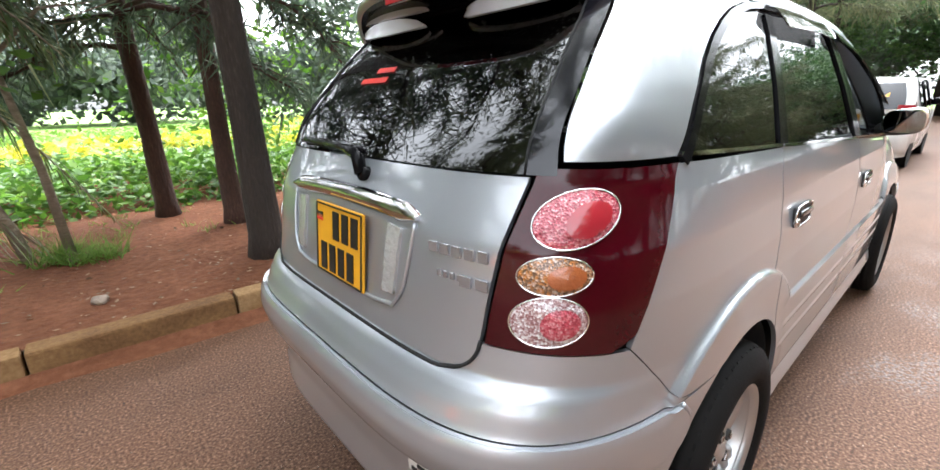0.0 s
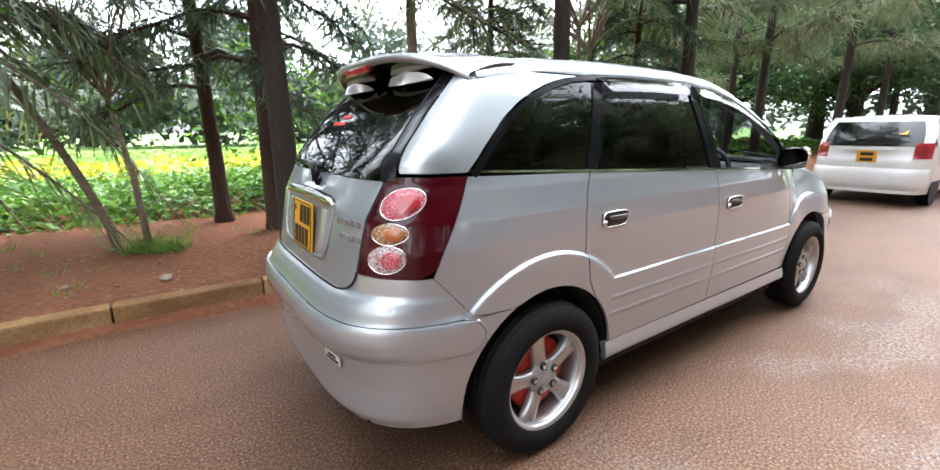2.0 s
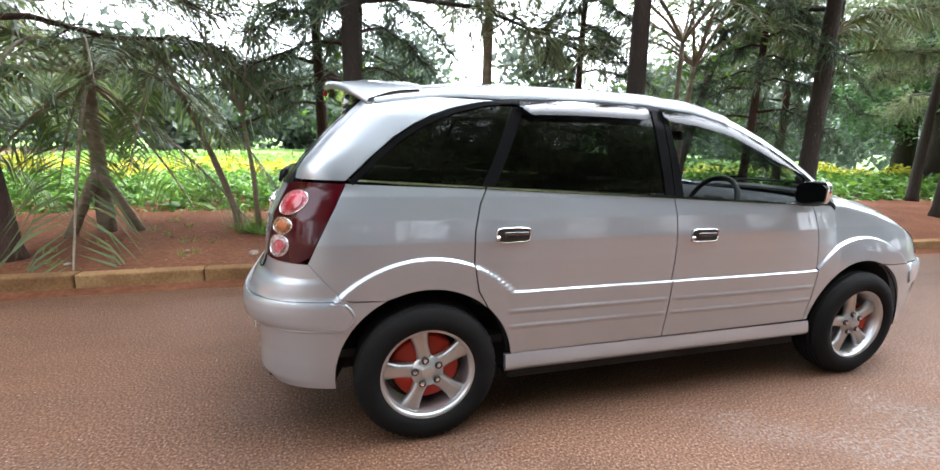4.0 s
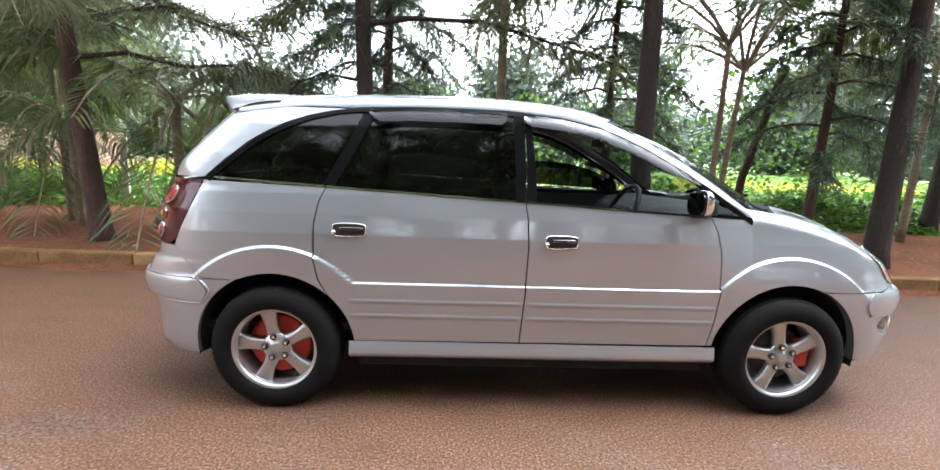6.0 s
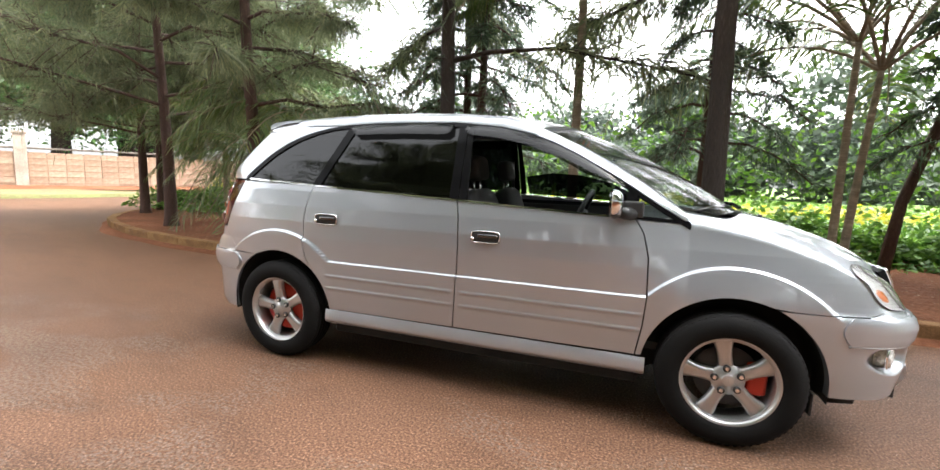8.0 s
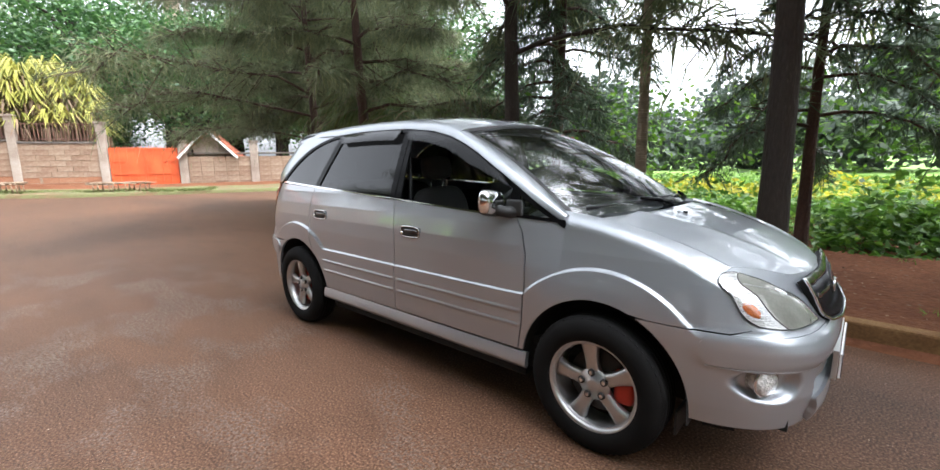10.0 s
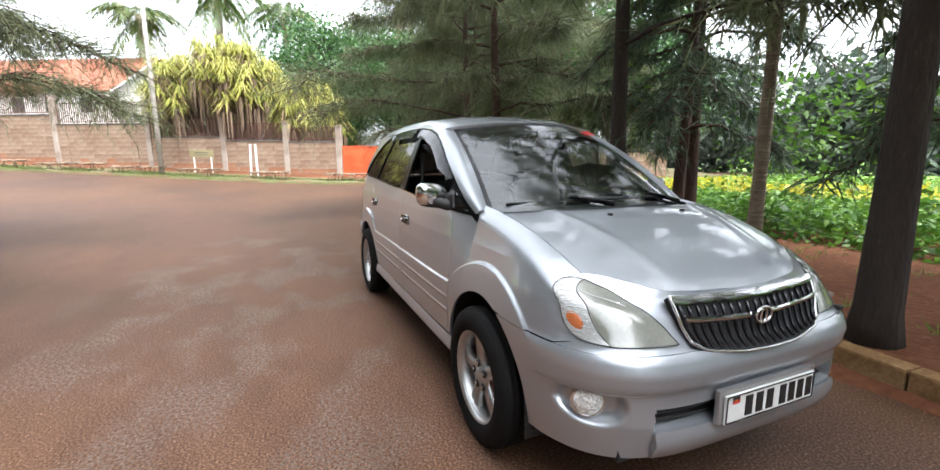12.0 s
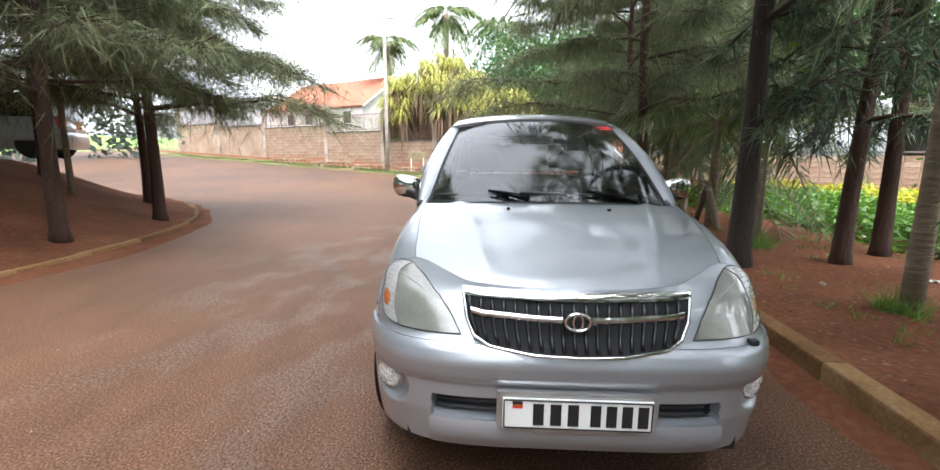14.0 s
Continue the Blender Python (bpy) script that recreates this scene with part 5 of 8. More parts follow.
def bulge(x, z):
    """How far flares and door cladding stand out of the side."""
    f = 0.0
    for ax in (AXLE_R, AXLE_F):
        r = math.hypot(x - ax, z - HUB_Z)
        if z > 0.15:
            ring = smooth01(0.553, 0.543, r)
            wide = smooth01(0.80, 0.42, r)
            k = smooth01(0.68, 0.73, z)
            f = max(f, 0.019 * (ring * k + wide * (1 - k)))
    if -1.2 < x < 1.2:
        f = max(f, 0.013 * smooth01(0.707, 0.702, z) * smooth01(0.30, 0.40, z) + 0.004 * smooth01(1.2, 0.95, abs(x)))
        for zz in (0.612, 0.532):
            inside = max(smooth01(-0.985, -0.955, x) * smooth01(-0.085, -0.105, x), smooth01(-0.05, -0.03, x) * smooth01(0.955, 0.93, x))
            f += 0.0045 * inside * smooth01(zz - 0.020, zz - 0.004, z) * smooth01(zz + 0.008, zz + 0.002, z)
    return f


def tail_power(z):
    """How square the tail's corners are, seen from above."""
    return 4.4 + 3.4 * smooth01(1.17, 1.32, z)


def hw(x, z, raw=False):
    """Half the car's width at a place along it and a height."""
    w = tab(W_TAB, z)
    u = min(1.0, max(0.0, (x - 0.55) / 0.6))
    w *= 1 - (0.015 + 0.085 * smooth01(0.65, 1.08, z)) * u * u
    if x < -1.3:
        t = min(1.0, (-1.3 - x) / (tab(XR_TAB, z) - 1.3))
        n = tail_power(z)
        w *= (1 - t**n) ** (1 / n) if t < 1 else 0
    if x > 1.3:
        t = min(1.0, (x - 1.3) / (tab(XF_TAB, z) - 1.3))
        n = 4.5
        w *= (1 - t**n) ** (1 / n) if t < 1 else 0
    if raw:
        return w
    end = smooth01(1.0, 0.86, t) if abs(x) > 1.3 else 1
    return w + bulge(x, z) * end


def end_row(z, x_stop, n, rear=True, y_from=None):
    """n points round the car's end at one height, from the middle (or from y_from) to x_stop on the side."""
    tabx = tab(XR_TAB if rear else XF_TAB, z)
    s = -1 if rear else 1
    far_x = tabx
    xs = 1.3 + (far_x - 1.3) * np.sin(np.linspace(0, math.pi / 2, 220)) ** 0.62
    xs = np.concatenate([xs, [far_x]])
    if abs(x_stop) < 1.3:
        xs = np.concatenate([np.linspace(abs(x_stop), 1.3, 60)[:-1], xs])
    pts = np.array([(x, hw(s * x, z)) for x in xs])[::-1]
    pts[0, 1] = 0
    seg = np.concatenate([[0], np.cumsum(np.linalg.norm(np.diff(pts, axis=0), axis=1))])
    stop = np.interp(-abs(x_stop), -pts[:, 0], seg)
    start = 0 if y_from is None else np.interp(y_from, pts[:, 1], seg)
    q = np.linspace(start, stop, n)
    return np.stack([s * np.interp(q, seg, pts[:, 0]), np.interp(q, seg, pts[:, 1]), np.full(n, z)], 1)


def resample(curve, n):
    c = np.array(curve, float)
    d = np.concatenate([[0], np.cumsum(np.linalg.norm(np.diff(c, axis=0), axis=1))])
    q = np.linspace(0, d[-1], n)
    return np.stack([np.interp(q, d, c[:, k]) for k in range(c.shape[1])], 1)


def coons(bottom, right, top, left, nu, nv):
    """A grid between four curves; bottom and top run the same way, left and right both run up."""
    B, T, L, R = resample(bottom, nu), resample(top, nu), resample(left, nv), resample(right, nv)
    u = np.linspace(0, 1, nu)[:, None, None]
    v = np.linspace(0, 1, nv)[None, :, None]
    g = (1 - v) * B[:, None] + v * T[:, None] + (1 - u) * L[None] + u * R[None]
    return g - ((1 - u) * (1 - v) * B[0] + u * (1 - v) * B[-1] + (1 - u) * v * T[0] + u * v * T[-1])


def arc(cx, cz, r, a0, a1, n=24):
    return [(cx + r * math.cos(radians(a)), cz + r * math.sin(radians(a))) for a in np.linspace(a0, a1, n)]


def grid_mesh(name, grids, material, flange=0.014, side=1, hole=None, both=False, out=0.0):
    """Grids of points as one smooth sheet with its rim folded inwards. side -1 mirrors it to the car's right."""
    bm = bmesh.new()
    for g in grids:
        for s in ((1, -1) if both else (side,)):
            nu, nv = g.shape[:2]
            vs = [[bm.verts.new((p[0], p[1] * s, p[2])) for p in col] for col in g]
            for i in range(nu - 1):
                for j in range(nv - 1):
                    c = (g[i, j] + g[i + 1, j + 1]) / 2
                    if hole and hole(c):
                        continue
                    try:
                        bm.faces.new((vs[i][j], vs[i + 1][j], vs[i + 1][j + 1], vs[i][j + 1]))
                    except ValueError:
                        pass
    bmesh.ops.remove_doubles(bm, verts=bm.verts, dist=0.0006)
    bmesh.ops.delete(bm, geom=[v for v in bm.verts if not v.link_faces], context="VERTS")
    bmesh.ops.recalc_face_normals(bm, faces=bm.faces)
    mid = sum((v.co for v in bm.verts), Vector()) / len(bm.verts)
    core = Vector((mid.x * 0.75, 0, 0.75))
    score = sum((f.calc_center_median() - core).dot(f.normal) * f.calc_area() for f in bm.faces)
    if score < 0:
        bmesh.ops.reverse_faces(bm, faces=bm.faces)
    bm.normal_update()
    if out:
        for v in bm.verts:
            v.co += v.normal * out
    for f in bm.faces:
        f.smooth = True
    if flange:
        rim = [e for e in bm.edges if e.is_boundary]
        nrm = {v: v.normal.copy() for e in rim for v in e.verts}
        new_v = {v: bm.verts.new(v.co) for v in nrm}
        low = {v: bm.verts.new(v.co - n * flange) for v, n in nrm.items()}
        for e in rim:
            a, b = e.link_loops[0].vert, e.link_loops[0].link_loop_next.vert
            f = bm.faces.new((new_v[b], new_v[a], low[a], low[b]))
            f.smooth = True
    me = bpy.data.meshes.new(name)
    bm.to_mesh(me)
    bm.free()
    me.materials.append(material)
    return me


def on_side(g2, out=0.0):
    """A grid of (x, z) laid on the car's side."""
    nu, nv = g2.shape[:2]
    return np.array([[(x, hw(x, z) + out, z) for x, z in col] for col in g2])


car = thing("car", "silver compact people carrier parked beside the kerb", "car")

# side-view lines: (x, z)
GAP = 0.0035
BELT = lambda x: float(np.interp(x, [-1.72, -1.119, -0.075, 0.901, 1.15], [1.214, 1.184, 1.136, 1.088, 1.070]))
EDGE_B = [(-0.084, 0.392), (-0.072, 0.60), (-0.066, 0.75), (-0.062, 0.90), (-0.07, 1.05), (-0.084, BELT(-0.084))]
EDGE_F = [(0.930, 0.396), (0.955, 0.55), (0.966, 0.70), (0.96, 0.90), (0.93, 1.02), (0.890, BELT(0.89))]
EDGE_R = [(-0.960, 0.386)] + arc(AXLE_R, HUB_Z, ARCH, 8, 47, 14) + [(-1.135, 0.72), (-1.158, 0.84), (-1.155, 1.0), (-1.13, 1.12), (-1.10, BELT(-1.10))]


def shift(c, dx, dz=0.0):
    return [(x + dx, z + dz) for x, z in c]


def beltline(a, b, n=12, dz=0.0):
    return [(x, BELT(x) + dz) for x in np.linspace(a, b, n)]


def z_hood(x, y):
    xc = x + 0.20 * (abs(y) / 0.68) ** 2.4
    z = float(np.interp(xc, [1.20, 1.30, 1.42, 1.52, 1.62, 1.72, 1.82, 1.92, 2.00, 2.06, 2.10], [1.170, 1.158, 1.142, 1.124, 1.100, 1.069, 1.033, 0.990, 0.948, 0.914, 0.882]))
    return z - 0.028 * (abs(y) / 0.68) ** 2.2 * smooth01(2.1, 1.3, xc) + 0.010 * math.exp(-((abs(y) - (0.30 + 0.25 * (2.1 - xc))) / 0.035) ** 2) * smooth01(2.12, 1.95, xc)


def y_seam(x):
    return float(np.interp(x, [0.85, 1.13, 1.5, 1.8, 1.9], [0.68, 0.655, 0.640, 0.615, 0.60]))


SHOULDER = [(x, z_hood(x, y_seam(x)) - 0.07) for x in np.linspace(1.10, 1.86, 15)]
HEAD_EDGE = [(1.965, 0.730), (1.935, 0.77), (1.911, 0.81), (1.888, 0.85), (1.86, SHOULDER[-1][1])]
TAIL_EDGE = [(-1.872, 0.868), (-1.84, 0.94), (-1.80, 1.02), (-1.755, 1.11), (-1.712, 1.203)]
SIDES = (("right", -1), ("left", 1))

for where, s in SIDES:
    arch_f = [(0.936, 0.398), (0.952, 0.398)] + arc(AXLE_F, HUB_Z, ARCH, 171, 69, 30) + [(1.60, 0.7095), (1.735, 0.7095), (1.90, 0.7095), (1.963, 0.7275)]
    edge = shift(EDGE_F, 2 * GAP)
    g = on_side(coons(arch_f, HEAD_EDGE, [edge[-1], (1.02, 1.068)] + SHOULDER, edge, 130, 96))
    # roll the fender over to the bonnet seam
    roll = []
    for i in range(g.shape[0]):
        x, y, z = g[i, -1]
        if x < 1.08:
            xs, ys = x, max(0.60, y - 0.03)
            end = np.array([x, y - 0.012, z + 0.012 + 0.03 * smooth01(0.9, 1.08, x)])
        else:
            end = np.array([x, y_seam(x), z_hood(x, y_seam(x))])
        p0, c1 = g[i, -1], g[i, -1] + (g[i, -1] - g[i, -2]) / max(1e-6, np.linalg.norm(g[i, -1] - g[i, -2])) * np.linalg.norm(end - g[i, -1]) * 0.55
        roll.append([(1 - t) ** 2 * p0 + 2 * t * (1 - t) * c1 + t * t * end for t in np.linspace(0, 1, 8)[1:]])
    g = np.concatenate([g, np.array(roll)], 1)
    child("fender", grid_mesh("fender", [g], C_PAINT, side=s), car)
    FENDER_END = g[-1].copy()
    # doors
    for kind, lo, hi in (("rear_door", shift(EDGE_R, GAP), shift(EDGE_B, -GAP)), ("front_door", shift(EDGE_B, GAP), EDGE_F)):
        lo, hi = list(lo), list(hi)
        bot = [lo[0], hi[0]]
        g = on_side(coons(bot, hi, beltline(lo[-1][0], hi[-1][0]), lo, 64, 190))
        door = child(kind, grid_mesh(kind, [g], C_PAINT, side=s), car)
        # belt moulding and handle
        a, b = lo[-1][0], hi[-1][0]
        g = on_side(coons(beltline(a, b, dz=0.002), [(b, BELT(b) + 0.002), (b, BELT(b) + 0.011)], beltline(a, b, dz=0.011), [(a, BELT(a) + 0.002), (a, BELT(a) + 0.011)], 20, 4), 0.004)
        child("belt_moulding", grid_mesh("belt_moulding", [g], C_CHROME, 0.012, side=s), door, "bright moulding under the windows")
        hx, hz = (-0.975, 0.978) if kind == "rear_door" else (0.105, 0.945)
        yy = hw(hx, hz)
        cup = child("handle_cup", mesh_of("handle_cup", *turned(box(0, 0, 0, 0.165, 0.012, 0.062, 0.005), Matrix.Translation((hx, s * (yy + 0.002), hz))), C_MATT), door)
        ring = [(hx + 0.083 * math.copysign(abs(math.cos(a)) ** 0.45, math.cos(a)), s * (yy + 0.008), hz + 0.033 * math.copysign(abs(math.sin(a)) ** 0.45, math.sin(a))) for a in np.linspace(0, 2 * math.pi, 33)]
        hd = child("door_handle", mesh_of("door_handle", *tube(ring, 0.0035, 6, cap=False), C_CHROME), door, "chrome rimmed pull handle")
        child("grip", mesh_of("grip", *turned(box(0, 0, 0, 0.118, 0.014, 0.020, 0.006), Matrix.Translation((hx + 0.012, s * (yy + 0.010), hz + 0.006))), C_DARKCHROME), hd)
        lk = Matrix.Translation((hx - 0.075 * 1.0, s * (yy + 0.01), hz - 0.012)) @ Euler((radians(90), 0, 0)).to_matrix().to_4x4()
        child("lock", mesh_of("lock", *turned(tube([(0, 0, -0.006), (0, 0, 0.006)], 0.011, 10), lk), C_CHROME), hd)
    # quarter panel
    bottom = [TAIL_EDGE[0], (-1.80, 0.785), (-1.745, 0.722), (-1.70, 0.712), (-1.56, 0.706)] + arc(AXLE_R, HUB_Z, ARCH, 111, 48, 22)
    right = [bottom[-1]] + shift([p for p in EDGE_R if p[1] > 0.66], -GAP)
    g = on_side(coons(bottom, right, beltline(TAIL_EDGE[-1][0], right[-1][0]), TAIL_EDGE, 110, 110))
    child("quarter_panel", grid_mesh("quarter_panel", [g], C_PAINT, side=s), car)
    # sill
    g = np.array([[(x, hw(x, 0.385) + 0.012 * math.sin(math.pi * (0.384 - z) / 0.14) - 0.9 * max(0, 0.31 - z), z) for z in np.linspace(0.292, 0.384, 10)] for x in np.linspace(-0.985, 0.985, 30)])
    child("sill", grid_mesh("sill", [g], C_PAINT, 0.03, side=s), car)

# ---------------------------------------------------------------- greenhouse
QUARTER_TOP = [(-1.70, 1.214), (-1.60, 1.310), (-1.49, 1.405), (-1.40, 1.463), (-1.31, 1.508), (-1.207, 1.546), (-1.08, 1.577), (-0.93, 1.594)]
DOOR_TOP = [(-0.93, 1.594), (-0.7, 1.604), (-0.5, 1.607), (-0.16, 1.602), (0.113, 1.574), (0.301, 1.533), (0.43, 1.486), (0.555, 1.428), (0.749, 1.322), (0.86, 1.255), (1.00, 1.165), (1.155, 1.071)]
LINE_C = [(-1.108, 1.19), (-1.05, 1.30), (-0.99, 1.42), (-0.925, 1.56)]


def z_edge(x):
    p = QUARTER_TOP[:-1] + DOOR_TOP
    return float(np.interp(x, [q[0] for q in p], [q[1] for q in p]))


def roof_z(x):
    return float(np.interp(x, [-1.62, -1.45, -1.2, -0.9, -0.5, -0.2, 0.1, 0.3, 0.45, 0.52], [1.640, 1.668, 1.695, 1.712, 1.715, 1.708, 1.688, 1.660, 1.628, 1.608]))


cols = []
for x in np.linspace(0.50, -1.58, 60):
    ze = z_edge(x) + 0.004 if x > -1.0 else 1.594 - 0.045 * smooth01(-1.2, -1.6, x)
    xe = x - 0.16 * smooth01(0.1, 0.5, x)
    ze = z_edge(xe) + 0.004 if x > 0.1 else ze
    ye = hw(max(xe, -1.5), ze)
    zr = roof_z(x)
    rail = np.array([xe, ye, ze])
    crest = np.array([xe + (x - xe) * 0.25, ye - 0.075, ze + (zr - ze) * 0.62])
    row = []
    knee = np.array([rail[0], rail[1] - 0.012, ze + (zr - ze) * 0.48])
    for t in np.linspace(0, 1, 9):
        row.append((1 - t) ** 2 * rail + 2 * t * (1 - t) * knee + t * t * crest)
    for t in np.linspace(0, 1, 14)[1:]:
        y = crest[1] * (1 - t)
        k = 1 - (y / crest[1]) ** 2.2
        row.append(np.array([crest[0] + (x - crest[0]) * k, y, crest[2] + (zr - crest[2]) * k]))
    cols.append(row)
ROOF = np.array(cols)
child("roof", grid_mesh("roof", [ROOF], C_PAINT, 0.02, both=True), car)


def roof_at(x, y):
    """The roof's height over a place near its rear end."""
    c = ROOF[int(np.argmin(np.abs(ROOF[:, -1, 0] - x)))]
    return float(np.interp(-abs(y), -c[:, 1], c[:, 2]))


# rear pillars, with the tinted quarter windows between them
for where, s in SIDES:
    rows = []
    for z in np.concatenate([np.linspace(1.217, 1.585, 34)]):
        xw = float(np.interp(z, [q[1] for q in QUARTER_TOP], [q[0] for q in QUARTER_TOP])) - 0.016
        yin = float(np.interp(z, [1.21, 1.35, 1.50, 1.60], [0.625, 0.600, 0.565, 0.530]))
        rows.append(end_row(z, -xw, 26, True, yin))
    child("rear_pillar", grid_mesh("rear_pillar", [np.array(rows)], C_PAINT, 0.015, side=s), car)
    q = [p for p in QUARTER_TOP]
    g = on_side(coons(beltline(-1.69, -1.125, dz=0.016), LINE_C, q[:-1] + [(-0.945, 1.575)], [(-1.69, BELT(-1.69) + 0.005), (-1.70, 1.226)], 30, 24), -0.006)
    child("quarter_window", grid_mesh("quarter_window", [g], C_TINT, 0.0, side=s), car, "dark tinted rear side window")
    g = on_side(coons(beltline(-1.70, -1.11, dz=0.002), [(-1.11, BELT(-1.11) + 0.002), (-1.105, BELT(-1.11) + 0.011)], beltline(-1.70, -1.105, dz=0.011), [(-1.70, BELT(-1.7) + 0.002), (-1.70, BELT(-1.7) + 0.011)], 20, 4), 0.003)
    child("belt_moulding", grid_mesh("belt_moulding", [g], C_CHROME, 0.012, side=s), car, "bright moulding under the rear side window")
    # black frames
    def strip(name, a, b, n=24, out=0.002, mat=C_BLACK, m=5):
        g2 = coons([a[0], b[0]], b, [a[-1], b[-1]], a, m, n)
        return child(name, grid_mesh(name, [on_side(g2, out)], mat, 0.012, side=s), car)
    strip("window_surround", QUARTER_TOP[:-1] + DOOR_TOP[:1], shift(QUARTER_TOP[:-1] + DOOR_TOP[:1], 0.017, -0.017), 30, 0.0035)
    strip("pillar_trim", shift(LINE_C, -0.012), shift(LINE_C, 0.05), 16, 0.001)
    strip("pillar_trim", [(-0.136, 1.15), (-0.140, 1.35), (-0.150, 1.588)], [(-0.084, 1.15), (-0.086, 1.35), (-0.092, 1.588)], 12, 0.001)
    strip("pillar_trim", [(-0.078, 1.15), (-0.080, 1.35), (-0.086, 1.588)], [(-0.026, 1.147), (-0.036, 1.35), (-0.058, 1.580)], 12, 0.001)
    strip("window_surround", DOOR_TOP, shift(DOOR_TOP, -0.006, -0.022), 40, 0.0035)
    strip("pillar_trim", [(0.835, 1.105), (0.838, 1.20), (0.845, 1.255)], [(0.915, 1.10), (0.898, 1.19), (0.885, 1.235)], 8, 0.001)
    g = on_side(coons([(0.905, 1.10), (1.13, 1.08)], [(1.13, 1.08), (1.115, 1.095)], [(0.885, 1.225), (1.0, 1.16), (1.115, 1.095)], [(0.905, 1.10), (0.885, 1.225)], 10, 8), -0.004)
    child("front_quarter_window", grid_mesh("front_quarter_window", [g], C_SIDEGLASS, 0.0, side=s), car)
    strip("window_surround", beltline(0.89, 1.155, dz=0.004), beltline(0.89, 1.145, dz=0.022), 10, 0.0025)
    # rear door glass and, on the far side only, the closed front glass
    g = on_side(coons(beltline(-1.055, -0.128, dz=0.016), [(-0.128, 1.16), (-0.132, 1.35), (-0.142, 1.59)], [(-0.885, 1.575), (-0.5, 1.592), (-0.142, 1.588)], shift(LINE_C, 0.045), 24, 18), -0.008)
    child("rear_door_window", grid_mesh("rear_door_window", [g], C_TINT, 0.0, side=s), car, "dark tinted rear door window")
    if s > 0:
        g = on_side(coons(beltline(0.0, 0.83, dz=0.016), [(0.83, 1.115), (0.835, 1.2)], [(-0.02, 1.30), (0.2, 1.335), (0.45, 1.325), (0.7, 1.27), (0.835, 1.2)], [(0.0, 1.15), (-0.02, 1.30)], 20, 10), -0.02)
        child("lowered_window", grid_mesh("lowered_window", [g], C_TINT, 0.0, side=s), car, "tinted front window half lowered")
    # smoked visors
    vis = []
    for t in np.linspace(0, 1, 26):
        x = -0.90 + 0.715 * t
        ze = z_edge(x) - 0.006
        d = 0.068 * min(1, 9 * t + 0.35, 9 * (1 - t) + 0.7)
        vis.append([(x - 0.004 * k, hw(x, ze - d * k) + 0.006 + 0.026 * math.sin(k * 1.5), ze - d * k) for k in np.linspace(0, 1, 7)])
    child("rain_visor", grid_mesh("rain_visor", [np.array(vis)], C_VISOR, 0.003, side=s), car, "smoked plastic visor above the rear door window")
    vis = []
    for x in np.linspace(-0.10, 0.83, 36):
        ze = z_edge(x) - 0.006
        t = (x + 0.10) / 0.93
        d = 0.060 * min(1, 10 * t + 0.6, 4 * (1 - t) + 0.2)
        vis.append([(x - d * k * 0.35 * t, hw(x, ze - d * k) + 0.006 + 0.020 * math.sin(k * 1.5), ze - d * k) for k in np.linspace(0, 1, 7)])
    child("rain_visor", grid_mesh("rain_visor", [np.array(vis)], C_VISOR, 0.003, side=s), car, "smoked plastic visor above the front door window")

# windscreen and its pillars
def screen(u, v):
    """u across from -1 to 1, v up from the cowl to the roof."""
    yb, yt = 0.665, 0.545
    y = u * (yb + (yt - yb) * v)
    k = abs(u) ** 2.4
    x = (1.455 - 0.31 * k) * (1 - v) + (0.50 - 0.14 * k) * v
    z = (1.138 - 0.045 * k) * (1 - v) + (1.606 - 0.050 * k) * v
    b = math.sin(math.pi * v)
    return np.array([x + 0.014 * b, y, z + (0.034 - 0.006 * k) * b])


g = np.array([[screen(u, v) for v in np.linspace(0.0, 1, 24)] for u in np.linspace(-0.97, 0.97, 40)])
child("windscreen", grid_mesh("windscreen", [g], C_CLEAR, 0.0), car, "clear windscreen beaded with rain")
edge_g = [np.array([[screen(u, v) + [0, 0, 0.002] for v in np.linspace(0.0, 1, 24)] for u in np.linspace(a, b, 3)]) for a, b in ((-0.985, -0.955), (0.955, 0.985))]
edge_g.append(np.array([[screen(u, v) + [0, 0, 0.002] for v in np.linspace(0.965, 1, 3)] for u in np.linspace(-0.985, 0.985, 40)]))
child("windscreen_seal", grid_mesh("windscreen_seal", edge_g, C_MATT, 0.0), car)
for where, s in SIDES:
    side_x = np.array([p[0] for p in DOOR_TOP if p[0] > 0.05])
    prof = []
    for v in np.linspace(0.0, 1.0, 30):
        a = screen(0.985, v) + [0, 0, 0.004]
        x = 1.135 + (0.335 - 1.135) * v
        z = z_edge(x) + 0.003
        b = np.array([x, hw(x, z) + 0.001, z])
        c = (a + b) / 2 + np.array([0.010, 0.024, 0.040])
        prof.append([(1 - t) ** 2 * b + 2 * t * (1 - t) * c + t * t * a for t in np.linspace(0, 1, 9)])
    child("front_pillar", grid_mesh("front_pillar", [np.array(prof)], C_PAINT, 0.01, side=s), car)

# bonnet, with the nose that runs down between lamps and grille
g = []
for y in np.linspace(-0.66, 0.66, 61):
    dx = 0.188 * (abs(y) / 0.68) ** 2.4
    col = []
    for xc in np.linspace(1.485, 2.095 - 0.06 * smooth01(0.40, 0.66, abs(y)), 40):
        x = xc - dx
        ys = y * (y_seam(x) - 0.003) / 0.66
        col.append((x, ys, z_hood(x, ys)))
    g.append(col)
child("bonnet", grid_mesh("bonnet", [np.array(g)], C_PAINT, 0.02), car)
